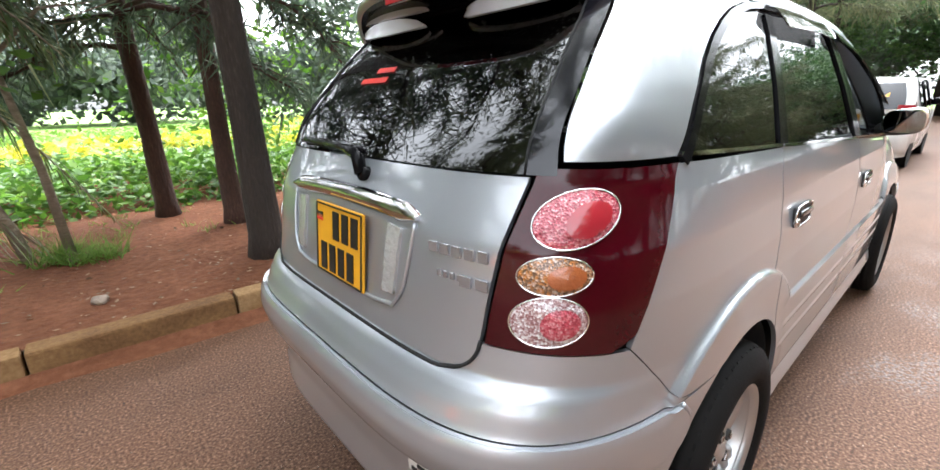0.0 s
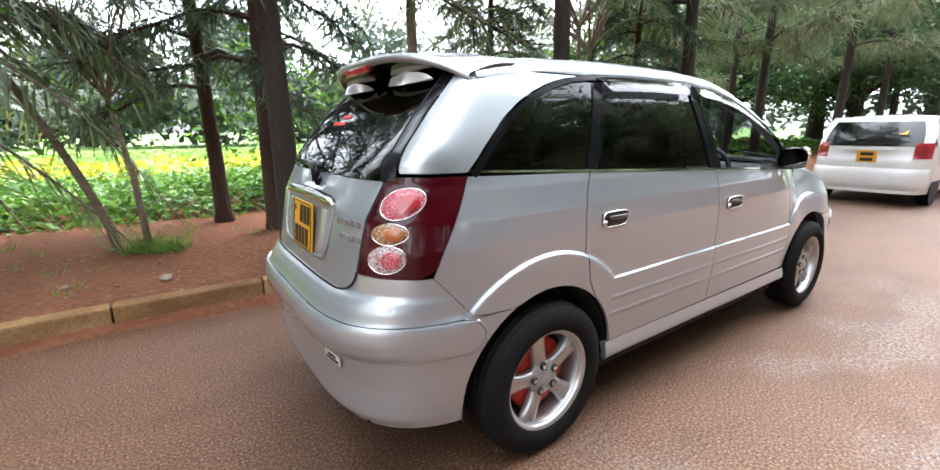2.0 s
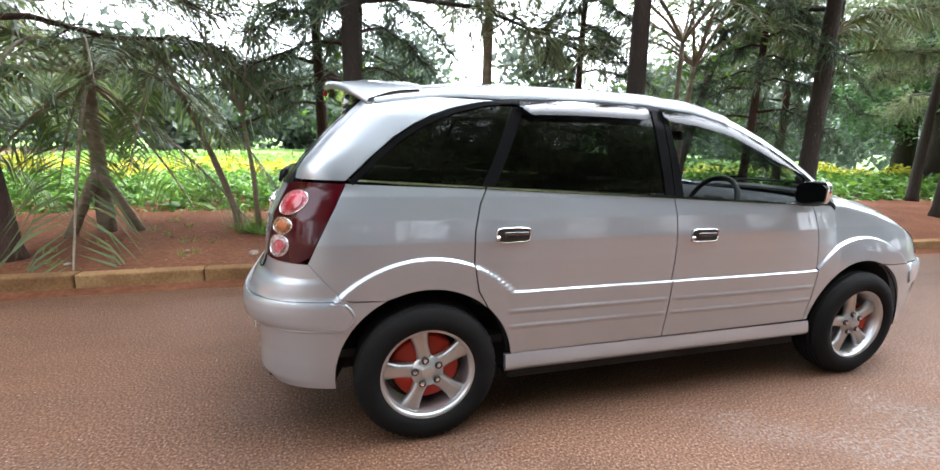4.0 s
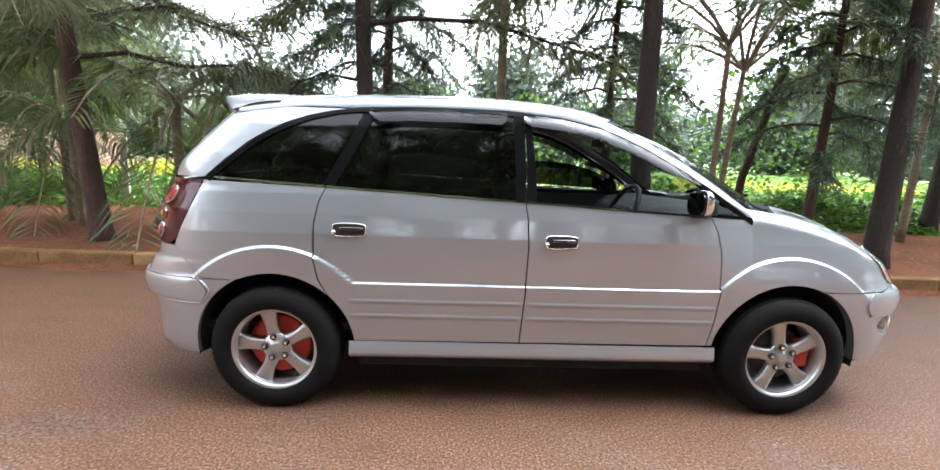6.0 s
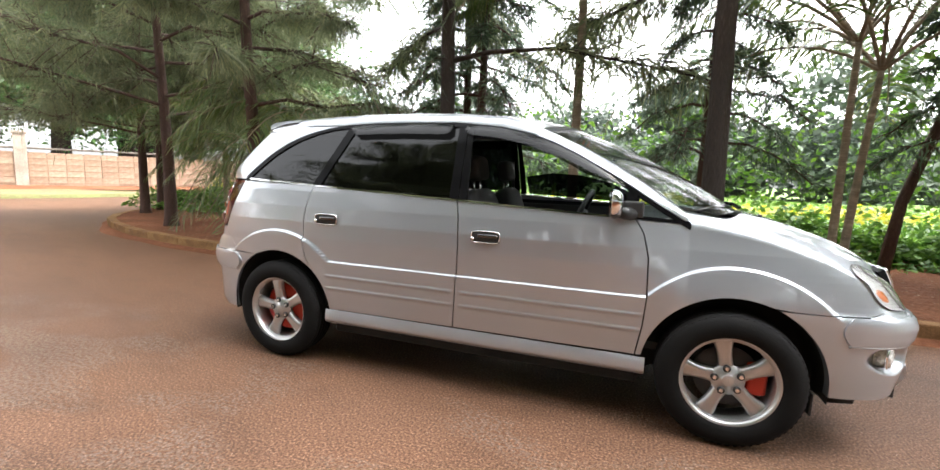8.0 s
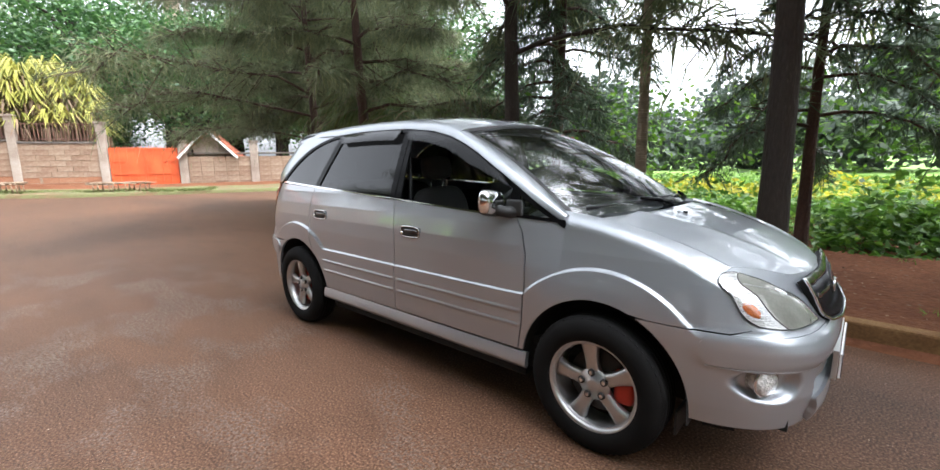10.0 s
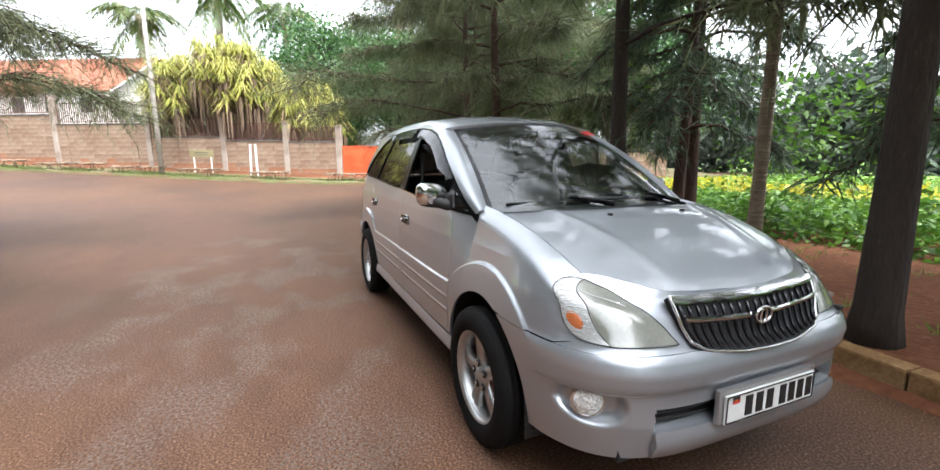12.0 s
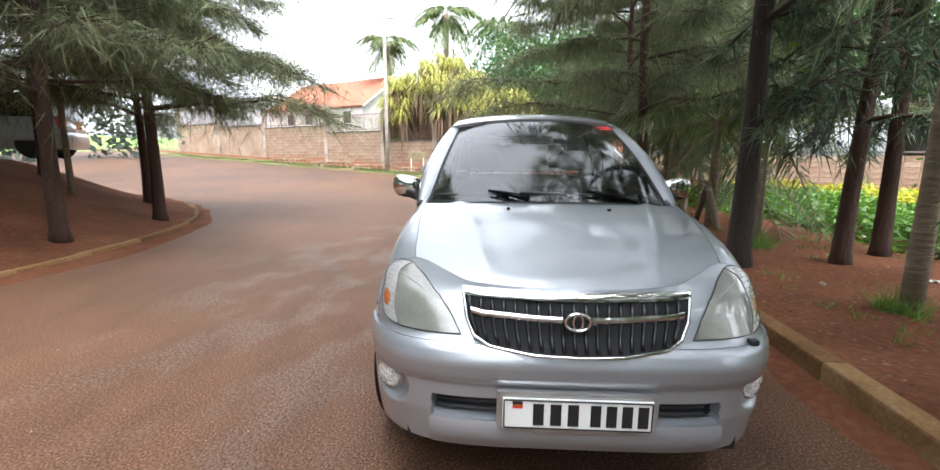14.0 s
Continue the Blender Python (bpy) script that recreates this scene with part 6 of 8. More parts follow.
# front corner panel: one skin from the middle of the nose round to the fender, under lamps and grille
BONNET_EDGE = [np.array(col[-1]) - [0, 0, 0.001] for col in g[30:]]
NOSE = coons(end_row(0.728, 1.965, 60, False), FENDER_END, BONNET_EDGE + [FENDER_END[-1]], [(tab(XF_TAB, 0.728) + (BONNET_EDGE[0][0] - tab(XF_TAB, 0.728)) * t + 0.012 * math.sin(math.pi * t), 0.0, 0.728 + (BONNET_EDGE[0][2] - 0.728) * t) for t in np.linspace(0, 1, 12)], 90, 40)
child("front_panel", grid_mesh("front_panel", [NOSE], C_PAINT, 0.0, both=True), car)


def nose_at(u, v, out=0.0):
    """A point of the front skin: u from the middle to the fender, v up, in grid steps."""
    u, v = min(max(u, 0), 88.999), min(max(v, 0), 38.999)
    i, j = int(u), int(v)
    a, b = u - i, v - j
    p = (1 - a) * (1 - b) * NOSE[i, j] + a * (1 - b) * NOSE[i + 1, j] + (1 - a) * b * NOSE[i, j + 1] + a * b * NOSE[i + 1, j + 1]
    n = np.cross(NOSE[i + 1, j] - NOSE[i, j], NOSE[i, j + 1] - NOSE[i, j])
    n = n / (np.linalg.norm(n) + 1e-9)
    return p + n * out * (1 if n[0] > 0 else -1)


def nose_uv(p):
    k = int(np.argmin(((NOSE - np.array(p)) ** 2).sum(2)))
    return np.array([k // NOSE.shape[1], k % NOSE.shape[1]], float)


cowl = np.array([[screen(u, -0.02) + [0.05 * t, 0, -0.012 - 0.03 * t * (1 - abs(u) ** 3)] for t in np.linspace(0, 1, 4)] for u in np.linspace(-0.99, 0.99, 40)])
child("cowl", grid_mesh("cowl", [cowl], C_MATT, 0.02), car)
slats = joined([turned(box(0, 0, 0, 0.03, 0.008, 0.008), Matrix.Translation(tuple(screen(u, -0.02) + [0.028, 0, -0.016]))) for u in np.linspace(-0.85, 0.85, 60)])
tagged(child("cowl_slats", mesh_of("cowl_slats", *slats, C_DISC, smooth=False), car), kind="stuff")

# ---------------------------------------------------------------- bumpers
def arch_x(z, ax, sgn):
    return ax + sgn * math.sqrt(max(0.0, (ARCH + 0.003) ** 2 - (z - HUB_Z) ** 2))


rows = []
for z in np.concatenate([np.linspace(0.292, 0.56, 22), np.linspace(0.565, 0.704, 18)]):
    rows.append(end_row(z, arch_x(max(z, 0.26), AXLE_R, -1), 90))
rear_bumper = child("rear_bumper", grid_mesh("rear_bumper", [np.array(rows)], C_PAINT, 0.02, both=True), car)
rows = []
for z in np.linspace(0.707, 0.865, 20):
    stop = float(np.interp(z, [0.707, 0.722, 0.785, 0.868], [-1.70, -1.745, -1.80, -1.872])) - 0.003
    rows.append(end_row(z, stop, 70))
child("bumper_shelf", grid_mesh("bumper_shelf", [np.array(rows)], C_PAINT, 0.012, both=True, hole=lambda c: c[2] > 0.803 and c[1] < 0.455 + 0.08 * math.sqrt(max(0.0, min(1.0, (c[2] - 0.792) / 0.07)))), rear_bumper)
pad = []
for z in np.linspace(0.582, 0.699, 12):
    pad.append(end_row(z, -1.70 - 0.04 * (1 - math.sin(math.pi * (z - 0.582) / 0.117)), 80))
child("bumper_pad", grid_mesh("bumper_pad", [np.array(pad)], C_PAINT, 0.012, both=True, out=0.009), rear_bumper)


def pad_ridge(pad, z, x_stop, rear, parent):
    """The raised lip that runs under a pad and up round its ends."""
    low = end_row(z, x_stop, 60, rear)
    up = np.array([q[-1] + (q[-1] - q[-2]) / np.linalg.norm(q[-1] - q[-2]) * 0.012 for q in pad])
    path = np.concatenate([low, resample(np.concatenate([low[-1:], up]), 14)[1:]])
    if not rear:
        path = low
    path = path + np.array([[-0.002 if rear else 0.002, 0.002, 0]])
    both = [(x, -y, zz) for x, y, zz in path[:0:-1]] + [tuple(p) for p in path]
    child("pad_lip", mesh_of("pad_lip", *tube(both, 0.0055, 8), C_PAINT), parent)
    inset = low[:-3] + [0, 0, 0.008]
    both = [(x, -y, zz) for x, y, zz in inset[:0:-1]] + [tuple(p) for p in inset]
    child("pad_seam", mesh_of("pad_seam", *tube(both, 0.0013, 6), C_VOID), parent, "dark seam round the bumper pad")


pad_ridge(pad, 0.574, -1.735, True, rear_bumper)
rows = []
for z in np.concatenate([np.linspace(0.318, 0.56, 40), np.linspace(0.565, 0.706, 16)]):
    rows.append(end_row(z, arch_x(max(z, 0.26), AXLE_F, 1), 130, False))
rows = np.array(rows)
for p in rows.reshape(-1, 3):
    if p[0] > 1.75:
        dent = 0.050 * smooth01(1.0, 0.62, math.hypot((p[1] - 0.676) / 0.092, (p[2] - 0.518) / 0.082))
        p -= np.array([0.86, 0.5, 0]) * dent
front_bumper = child("front_bumper", grid_mesh("front_bumper", [rows], C_PAINT, 0.045, both=True, hole=lambda c: 0.437 < c[2] < 0.515 and c[1] < 0.50), car)
rows = []
for z in np.linspace(0.707, 0.730, 4):
    rows.append(end_row(z, 1.905 + 0.06 * (z - 0.707) / 0.021, 70, False))
child("bumper_shelf", grid_mesh("bumper_shelf", [np.array(rows)], C_PAINT, 0.01, both=True), front_bumper)
pad = [end_row(z, 1.80 + 0.03 * (1 - math.sin(math.pi * (z - 0.582) / 0.119)), 80, False) for z in np.linspace(0.582, 0.701, 12)]
child("bumper_pad", grid_mesh("bumper_pad", [np.array(pad)], C_PAINT, 0.012, both=True, out=0.009), front_bumper)
pad_ridge(pad, 0.574, 1.826, False, front_bumper)
slot = np.array([end_row(z, 1.9, 60, False) for z in np.linspace(0.42, 0.53, 6)])
slot[:, :, 0] -= 0.05
child("lower_grille", grid_mesh("lower_grille", [slot[:, :int(np.argmax(slot[0, :, 1] > 0.52))]], C_VOID, 0.0, both=True), front_bumper)
bars = [np.array([p for p in end_row(z, 1.9, 60, False) if p[1] < 0.49]) - [0.03, 0, 0] for z in (0.462, 0.49)]
for b in bars:
    pts = [(p[0], -p[1], p[2]) for p in b[::-3]] + [tuple(p) for p in b[3::3]]
    child("grille_bar", mesh_of("grille_bar", *tube(pts, 0.006, 6), C_MATT), front_bumper)
lip = np.array([resample([p for p in end_row(z, 1.9, 120, False) if p[1] < 0.505], 50) + [0.014 * math.sin(math.pi * (z - 0.336) / 0.099), 0, 0] for z in np.linspace(0.336, 0.435, 12)])
child("bumper_lip", grid_mesh("bumper_lip", [lip], C_PAINT, 0.03, both=True, out=0.016), front_bumper)

# ---------------------------------------------------------------- tailgate
def lamp_in(z):
    return float(np.interp(z, [0.80, 0.868, 0.95, 1.05, 1.205], [0.47, 0.550, 0.556, 0.565, 0.582]))


def rear_x(y, z):
    n = tail_power(z)
    w = tab(W_TAB, z)
    return -(1.3 + (tab(XR_TAB, z) - 1.3) * (1 - min(0.999, abs(y) / w) ** n) ** (1 / n))


def front_x(y, z):
    n = 4.5
    w = hw(1.3, z, True)
    return 1.3 + (tab(XF_TAB, z) - 1.3) * (1 - min(0.999, abs(y) / w) ** n) ** (1 / n)


def on_end(g2, fx, out=0.0):
    """A grid of (y, z) laid on the car's end."""
    return np.array([[(fx(y, z) + out, y, z) for y, z in col] for col in g2])


tailgate = child("tailgate", None, car)
g = []
for z in np.linspace(0.80, 1.188, 30):
    yi = lamp_in(z) - 0.006
    if z < 0.86:
        yi = 0.46 + (lamp_in(0.868) - 0.466) * math.sqrt(max(0, 1 - ((0.868 - z) / 0.068) ** 2))
    g.append([(rear_x(y, z) - 0.004, y, z) for y in np.linspace(-yi, yi, 44)])
child("tailgate_panel", grid_mesh("tailgate_panel", [np.array(g)], C_PAINT, 0.016), tailgate)
g = []
for z in np.linspace(1.192, 1.60, 26):
    yi = float(np.interp(z, [1.19, 1.35, 1.50, 1.60], [0.618, 0.593, 0.558, 0.523]))
    g.append([(rear_x(y, z) - 0.002, y, z) for y in np.linspace(-yi, yi, 44)])
child("rear_window", grid_mesh("rear_window", [np.array(g)], C_REARGLASS, 0.0), tailgate, "dark tinted rear window wet with rain")
for s in (-1, 1):
    g = []
    for z in np.linspace(1.192, 1.60, 20):
        yi = float(np.interp(z, [1.19, 1.35, 1.50, 1.60], [0.620, 0.595, 0.560, 0.525]))
        g.append([(rear_x(y, z) - 0.004, s * y, z) for y in np.linspace(yi - 0.055, yi, 5)])
    child("window_border", grid_mesh("window_border", [np.array(g)], C_GLOSSBLACK, 0.0), tailgate, "dark glossy border beside the rear window")
    child("window_seam", mesh_of("window_seam", *tube([tuple(col[0]) for col in g], 0.003, 5), C_VOID), tailgate)
# garnish over the plate, reverse lamps in the recess, plate
lower = [(lamp_in(0.868) - 0.004, 0.872)] + [(0.46 + (lamp_in(0.868) - 0.466) * math.sqrt(max(0, 1 - ((0.868 - z) / 0.068) ** 2)), z - 0.004) for z in np.linspace(0.866, 0.80, 12)]
lower = [(rear_x(y, z) - 0.003, y, z) for y, z in lower + [(y, 0.795) for y in np.linspace(0.44, 0.0, 14)]]
child("shut_line", mesh_of("shut_line", *tube(lower + [(x, -y, z) for x, y, z in lower[-2::-1]], 0.0045, 6), C_VOID), tailgate, "dark gap under the tailgate")
rim = [(rear_x(y, z) - 0.008, y, z) for y, z in [(0.335, 1.075), (0.33, 1.0), (0.315, 0.92), (0.28, 0.872), (0.2, 0.862), (0, 0.86), (-0.2, 0.862), (-0.28, 0.872), (-0.315, 0.92), (-0.33, 1.0), (-0.335, 1.075)]]
child("recess_rim", mesh_of("recess_rim", *tube([tuple(q) for q in resample(rim, 60)], 0.006, 6), C_PAINT), tailgate)
prof = []
for y in np.linspace(-0.345, 0.345, 40):
    h = 0.026 * min(1, 9 * (0.5 - abs(y) / 0.69) + 0.25)
    x0 = rear_x(y, 1.10)
    prof.append([(x0 - 0.006 - 0.026 * math.sin(a) ** 0.8, y, 1.098 - 0.012 * (y / 0.345) ** 2 - h * math.cos(a)) for a in np.linspace(0.02, math.pi - 0.02, 9)])
child("garnish", grid_mesh("garnish", [np.array(prof)], C_CHROME, 0.01), tailgate, "chrome strip above the number plate")
for s in (-1, 1):
    g2 = coons([(s * 0.235, 0.895), (s * 0.282, 0.90)], [(s * 0.282, 0.90), (s * 0.292, 1.055)], [(s * 0.238, 1.06), (s * 0.292, 1.055)], [(s * 0.235, 0.895), (s * 0.238, 1.06)], 6, 14)
    child("reverse_lamp", grid_mesh("reverse_lamp", [on_end(g2, rear_x, -0.012)], C_LENSCLEAR, 0.014), tailgate, "clear ribbed reversing lamp")


def number_plate(parent, x, z, w, h, mat, rows, face):
    """A plate with its border and plain bars in place of its characters."""
    m = Matrix.Translation((x, -0.025 if face < 0 else 0.0, z)) @ Euler((0, radians(-6 * face if face < 0 else 0), 0)).to_matrix().to_4x4()
    pl = child("number_plate", mesh_of("number_plate", *turned(box(0, 0, 0, 0.008, w, h, 0.003), m), mat, smooth=False), parent, "number plate with plain black bars")
    t = 0.005
    fr = [box(face * 0.006, 0, h / 2 - t, 0.003, w - 0.012, 0.004), box(face * 0.006, 0, -h / 2 + t, 0.003, w - 0.012, 0.004), box(face * 0.006, w / 2 - t, 0, 0.003, 0.004, h - 0.012), box(face * 0.006, -w / 2 + t, 0, 0.003, 0.004, h - 0.012)]
    child("border", mesh_of("border", *turned(joined(fr), m), C_INK, smooth=False), pl)
    for y, zz, bw, bh in rows:
        child("bar", mesh_of("bar", *turned(box(face * 0.006, y, zz, 0.003, bw, bh), m), C_INK, smooth=False), pl)
    y0, z0 = (-face * w * 0.44, h * 0.26) if len(rows) < 7 and face > 0 else (-face * w * 0.40, h * 0.3)
    for i, c in enumerate((C_INK, C_AMBER, C_STICKRED)):
        child("emblem_bar", mesh_of("emblem_bar", *turned(box(face * 0.0062, y0, z0 - 0.008 * (i - 1), 0.003, 0.034, 0.0075), m), c, smooth=False), pl)
    return pl


number_plate(tailgate, -2.098, 0.965, 0.27, 0.205, C_YPLATE, [(0.01 - 0.052 * i, 0.047, 0.034, 0.078) for i in range(3)] + [(0.085 - 0.052 * i, -0.05, 0.034, 0.078) for i in range(4)], -1)
# badge bars in place of the lettering
for z, y0, n, w, h in ((1.038, -0.405, 5, 0.024, 0.024), (0.988, -0.43, 4, 0.010, 0.015), (0.984, -0.50, 2, 0.030, 0.024)):
    for i in range(n):
        y = y0 - i * (w + 0.008)
        child("badge_bar", mesh_of("badge_bar", *turned(box(0, 0, 0, 0.006, w, h, 0.002), Matrix.Translation((rear_x(y, z) - 0.008, y, z)) @ Euler((0, 0, radians(8))).to_matrix().to_4x4()), C_BADGE, smooth=False), tailgate, "silver badge bar")
# wiper
wm = (rear_x(-0.02, 1.17) - 0.03)
wiper = child("rear_wiper", mesh_of("rear_wiper", *joined([tube([(wm + 0.025, -0.07, 1.15), (wm, -0.07, 1.155)], 0.02, 10), tube([(wm, -0.07, 1.155), (wm + 0.012, -0.04, 1.20), (wm + 0.02, 0.06, 1.215), (wm + 0.03, 0.34, 1.222)], [0.017, 0.02, 0.013, 0.008], 8)]), C_BLACK), tailgate)
child("blade", mesh_of("blade", *tube([(rear_x(y, 1.212) - 0.012, y, 1.212) for y in (-0.0, 0.15, 0.3, 0.42)], 0.007, 6), C_MATT), wiper)
for i, (y, w) in enumerate(((0.15, 0.10), (0.185, 0.15))):
    z = 1.425 - 0.03 * i
    child("sticker", mesh_of("sticker", *turned(box(0, 0, 0, 0.002, w, 0.02), Matrix.Translation((rear_x(y, z) - 0.006, y, z)) @ Euler((0, radians(42), 0)).to_matrix().to_4x4()), C_STICKRED, smooth=False), tailgate, "red sticker bar on the rear window")
st = child("sticker", mesh_of("sticker", *turned(box(0, 0, 0, 0.003, 0.125, 0.036, 0.001), Matrix.Translation((rear_x(-0.45, 0.525) - 0.004, -0.45, 0.525)) @ Euler((0, 0, radians(7))).to_matrix().to_4x4()), C_STICKWHITE, smooth=False), rear_bumper, "small white dealer sticker with dark bars")
for dz, w in ((0.008, 0.06), (-0.007, 0.10)):
    child("bar", mesh_of("bar", *turned(box(0, 0, 0, 0.003, w, 0.010), Matrix.Translation((rear_x(-0.45, 0.525) - 0.0062, -0.45, 0.525 + dz)) @ Euler((0, 0, radians(7))).to_matrix().to_4x4()), C_INK, smooth=False), st)

# ---------------------------------------------------------------- spoiler
g = []
for k in np.linspace(-1, 1, 60):
    e = abs(k)
    tip = -1.80 + 0.195 * e**3
    front = -1.33 - 0.045 * e**2
    zt = 1.660 - 0.098 * e**4.5
    zf = roof_at(front, 0.585 * e) + 0.005
    top = []
    for t in np.linspace(0, 1, 16):
        x, y = front + (tip - front) * t, k * (0.585 + 0.020 * t)
        z = zf + (zt - zf) * t + 0.012 * math.sin(math.pi * t)
        top.append((x, y, max(z, roof_at(x, y) + 0.005 * (1 - t)) if x > -1.56 else z))
    y = k * 0.605
    lip = [(tip - 0.006, y, zt - 0.010), (tip - 0.004, y, zt - 0.024), (tip + 0.012, y, zt - 0.032)]
    under = [(tip + 0.012 + (-1.60 - tip) * t, y * (1 - 0.03 * t), zt - 0.032 - 0.035 * t * (1 - e**4)) for t in np.linspace(0, 1, 6)[1:]]
    g.append(top + lip + under)
g = np.array(g)
spoiler = child("spoiler", grid_mesh("spoiler", [g[:, :19]], C_PAINT, 0.016), car, "silver roof spoiler over the rear window")
child("underside", grid_mesh("underside", [g[:, 18:]], C_BLACK, 0.0), spoiler)
for s in (-1, 1):
    seam = [tuple(np.array(q) + [0, s * 0.002, 0.0]) for q in g[0 if s < 0 else -1][:16]]
    child("spoiler_seam", mesh_of("spoiler_seam", *tube(seam, 0.0028, 5), C_VOID), spoiler)
# gloss panel under the wing, with two louvres each side
g = np.array([[(-1.62 - 0.03 * t, y, 1.60 - 0.06 * t) for t in np.linspace(0, 1, 4)] for y in np.linspace(-0.52, 0.52, 20)])
child("gloss_panel", grid_mesh("gloss_panel", [g], C_BLACK, 0.02), spoiler)
for s in (-1, 1):
    for z, hgt, far_back in ((1.602, 0.023, 0.0), (1.554, 0.023, 0.012)):
        lv = []
        for k in np.linspace(0, 1, 16):
            bow = math.sin(math.pi * k) ** 0.45
            lv.append([(-1.675 - 0.03 * bow - far_back - 0.004 * t, s * (0.09 + 0.38 * k), z + 0.012 * bow - hgt * bow * t) for t in np.linspace(-1, 1, 5)])
        child("louvre", grid_mesh("louvre", [np.array(lv)], C_LOUVRE, 0.01), spoiler, "bright louvre under the spoiler")
child("brake_lamp", mesh_of("brake_lamp", *turned(box(0, 0, 0, 0.02, 0.26, 0.03, 0.006), Matrix.Translation((-1.795, 0, 1.618))), C_BRIGHTRED, smooth=False), spoiler, "red high level brake lamp")

# ---------------------------------------------------------------- tail lamps
for where, s in SIDES:
    rows = []
    for z in np.linspace(0.869, 1.204, 34):
        xo = float(np.interp(z, [p[1] for p in TAIL_EDGE], [p[0] for p in TAIL_EDGE])) - 0.003
        lo = smooth01(0.869, 0.90, z)
        rows.append(end_row(z, xo - 0.035 * (1 - lo), 30, True, lamp_in(z) + 0.004))
    lamp = child("tail_lamp", grid_mesh("tail_lamp", [np.array(rows)], C_LENSRED, 0.02, side=s, out=0.003), car, "dark red tail lamp with three round reflectors")
    R = np.array(rows)
    for zc, f, rz, ra, mats in ((1.118, 0.335, 0.052, 0.078, (C_ROSE, C_BRIGHTRED)), (1.018, 0.33, 0.036, 0.070, (C_BROWNAMBER, C_AMBER)), (0.932, 0.36, 0.048, 0.074, (C_GLASSGRID, C_ROSE))):
        def at_lamp(da, dz, out, zc=zc, f=f):
            z = zc + dz
            j = int(np.clip(np.searchsorted(R[:, 0, 2], z), 1, len(R) - 1))
            row = R[j - 1] + (R[j] - R[j - 1]) * ((z - R[j - 1, 0, 2]) / (R[j, 0, 2] - R[j - 1, 0, 2]))
            ln = np.concatenate([[0], np.cumsum(np.linalg.norm(np.diff(row, axis=0), axis=1))])
            mid = np.interp(0.5, [0, 1], [0, 1])
            q = f * 0.31 + da
            p = np.array([np.interp(q, ln, row[:, k]) for k in range(3)])
            nrm = np.array([-0.75, 0.66, 0])
            return np.array([p[0] - 0.75 * out, (p[1] + 0.66 * out), p[2]])
        ring = [tuple(at_lamp(ra * math.cos(a), rz * math.sin(a), 0.006) * [1, s, 1]) for a in np.linspace(0, 2 * math.pi, 37)]
        rf = child("reflector", grid_mesh("reflector", [np.array([[at_lamp(ra * q * math.cos(a), rz * q * math.sin(a), 0.006 + 0.008 * (1 - q * q)) for q in np.linspace(0.02, 0.97, 6)] for a in np.linspace(0, 2 * math.pi, 33)])], mats[0], 0.0, side=s), lamp, "clear round reflector")
        child("reflector_ring", mesh_of("reflector_ring", *tube(ring, 0.002, 6, cap=False), C_CHROME), rf)
        child("bulb_lens", grid_mesh("bulb_lens", [np.array([[at_lamp(0.022 + ra * 0.5 * q * math.cos(a), rz * 0.62 * q * math.sin(a) + 0.002, 0.0165 + 0.004 * (1 - q * q)) for q in np.linspace(0.03, 1, 4)] for a in np.linspace(0, 2 * math.pi, 21)])], mats[1], 0.0, side=s), rf)

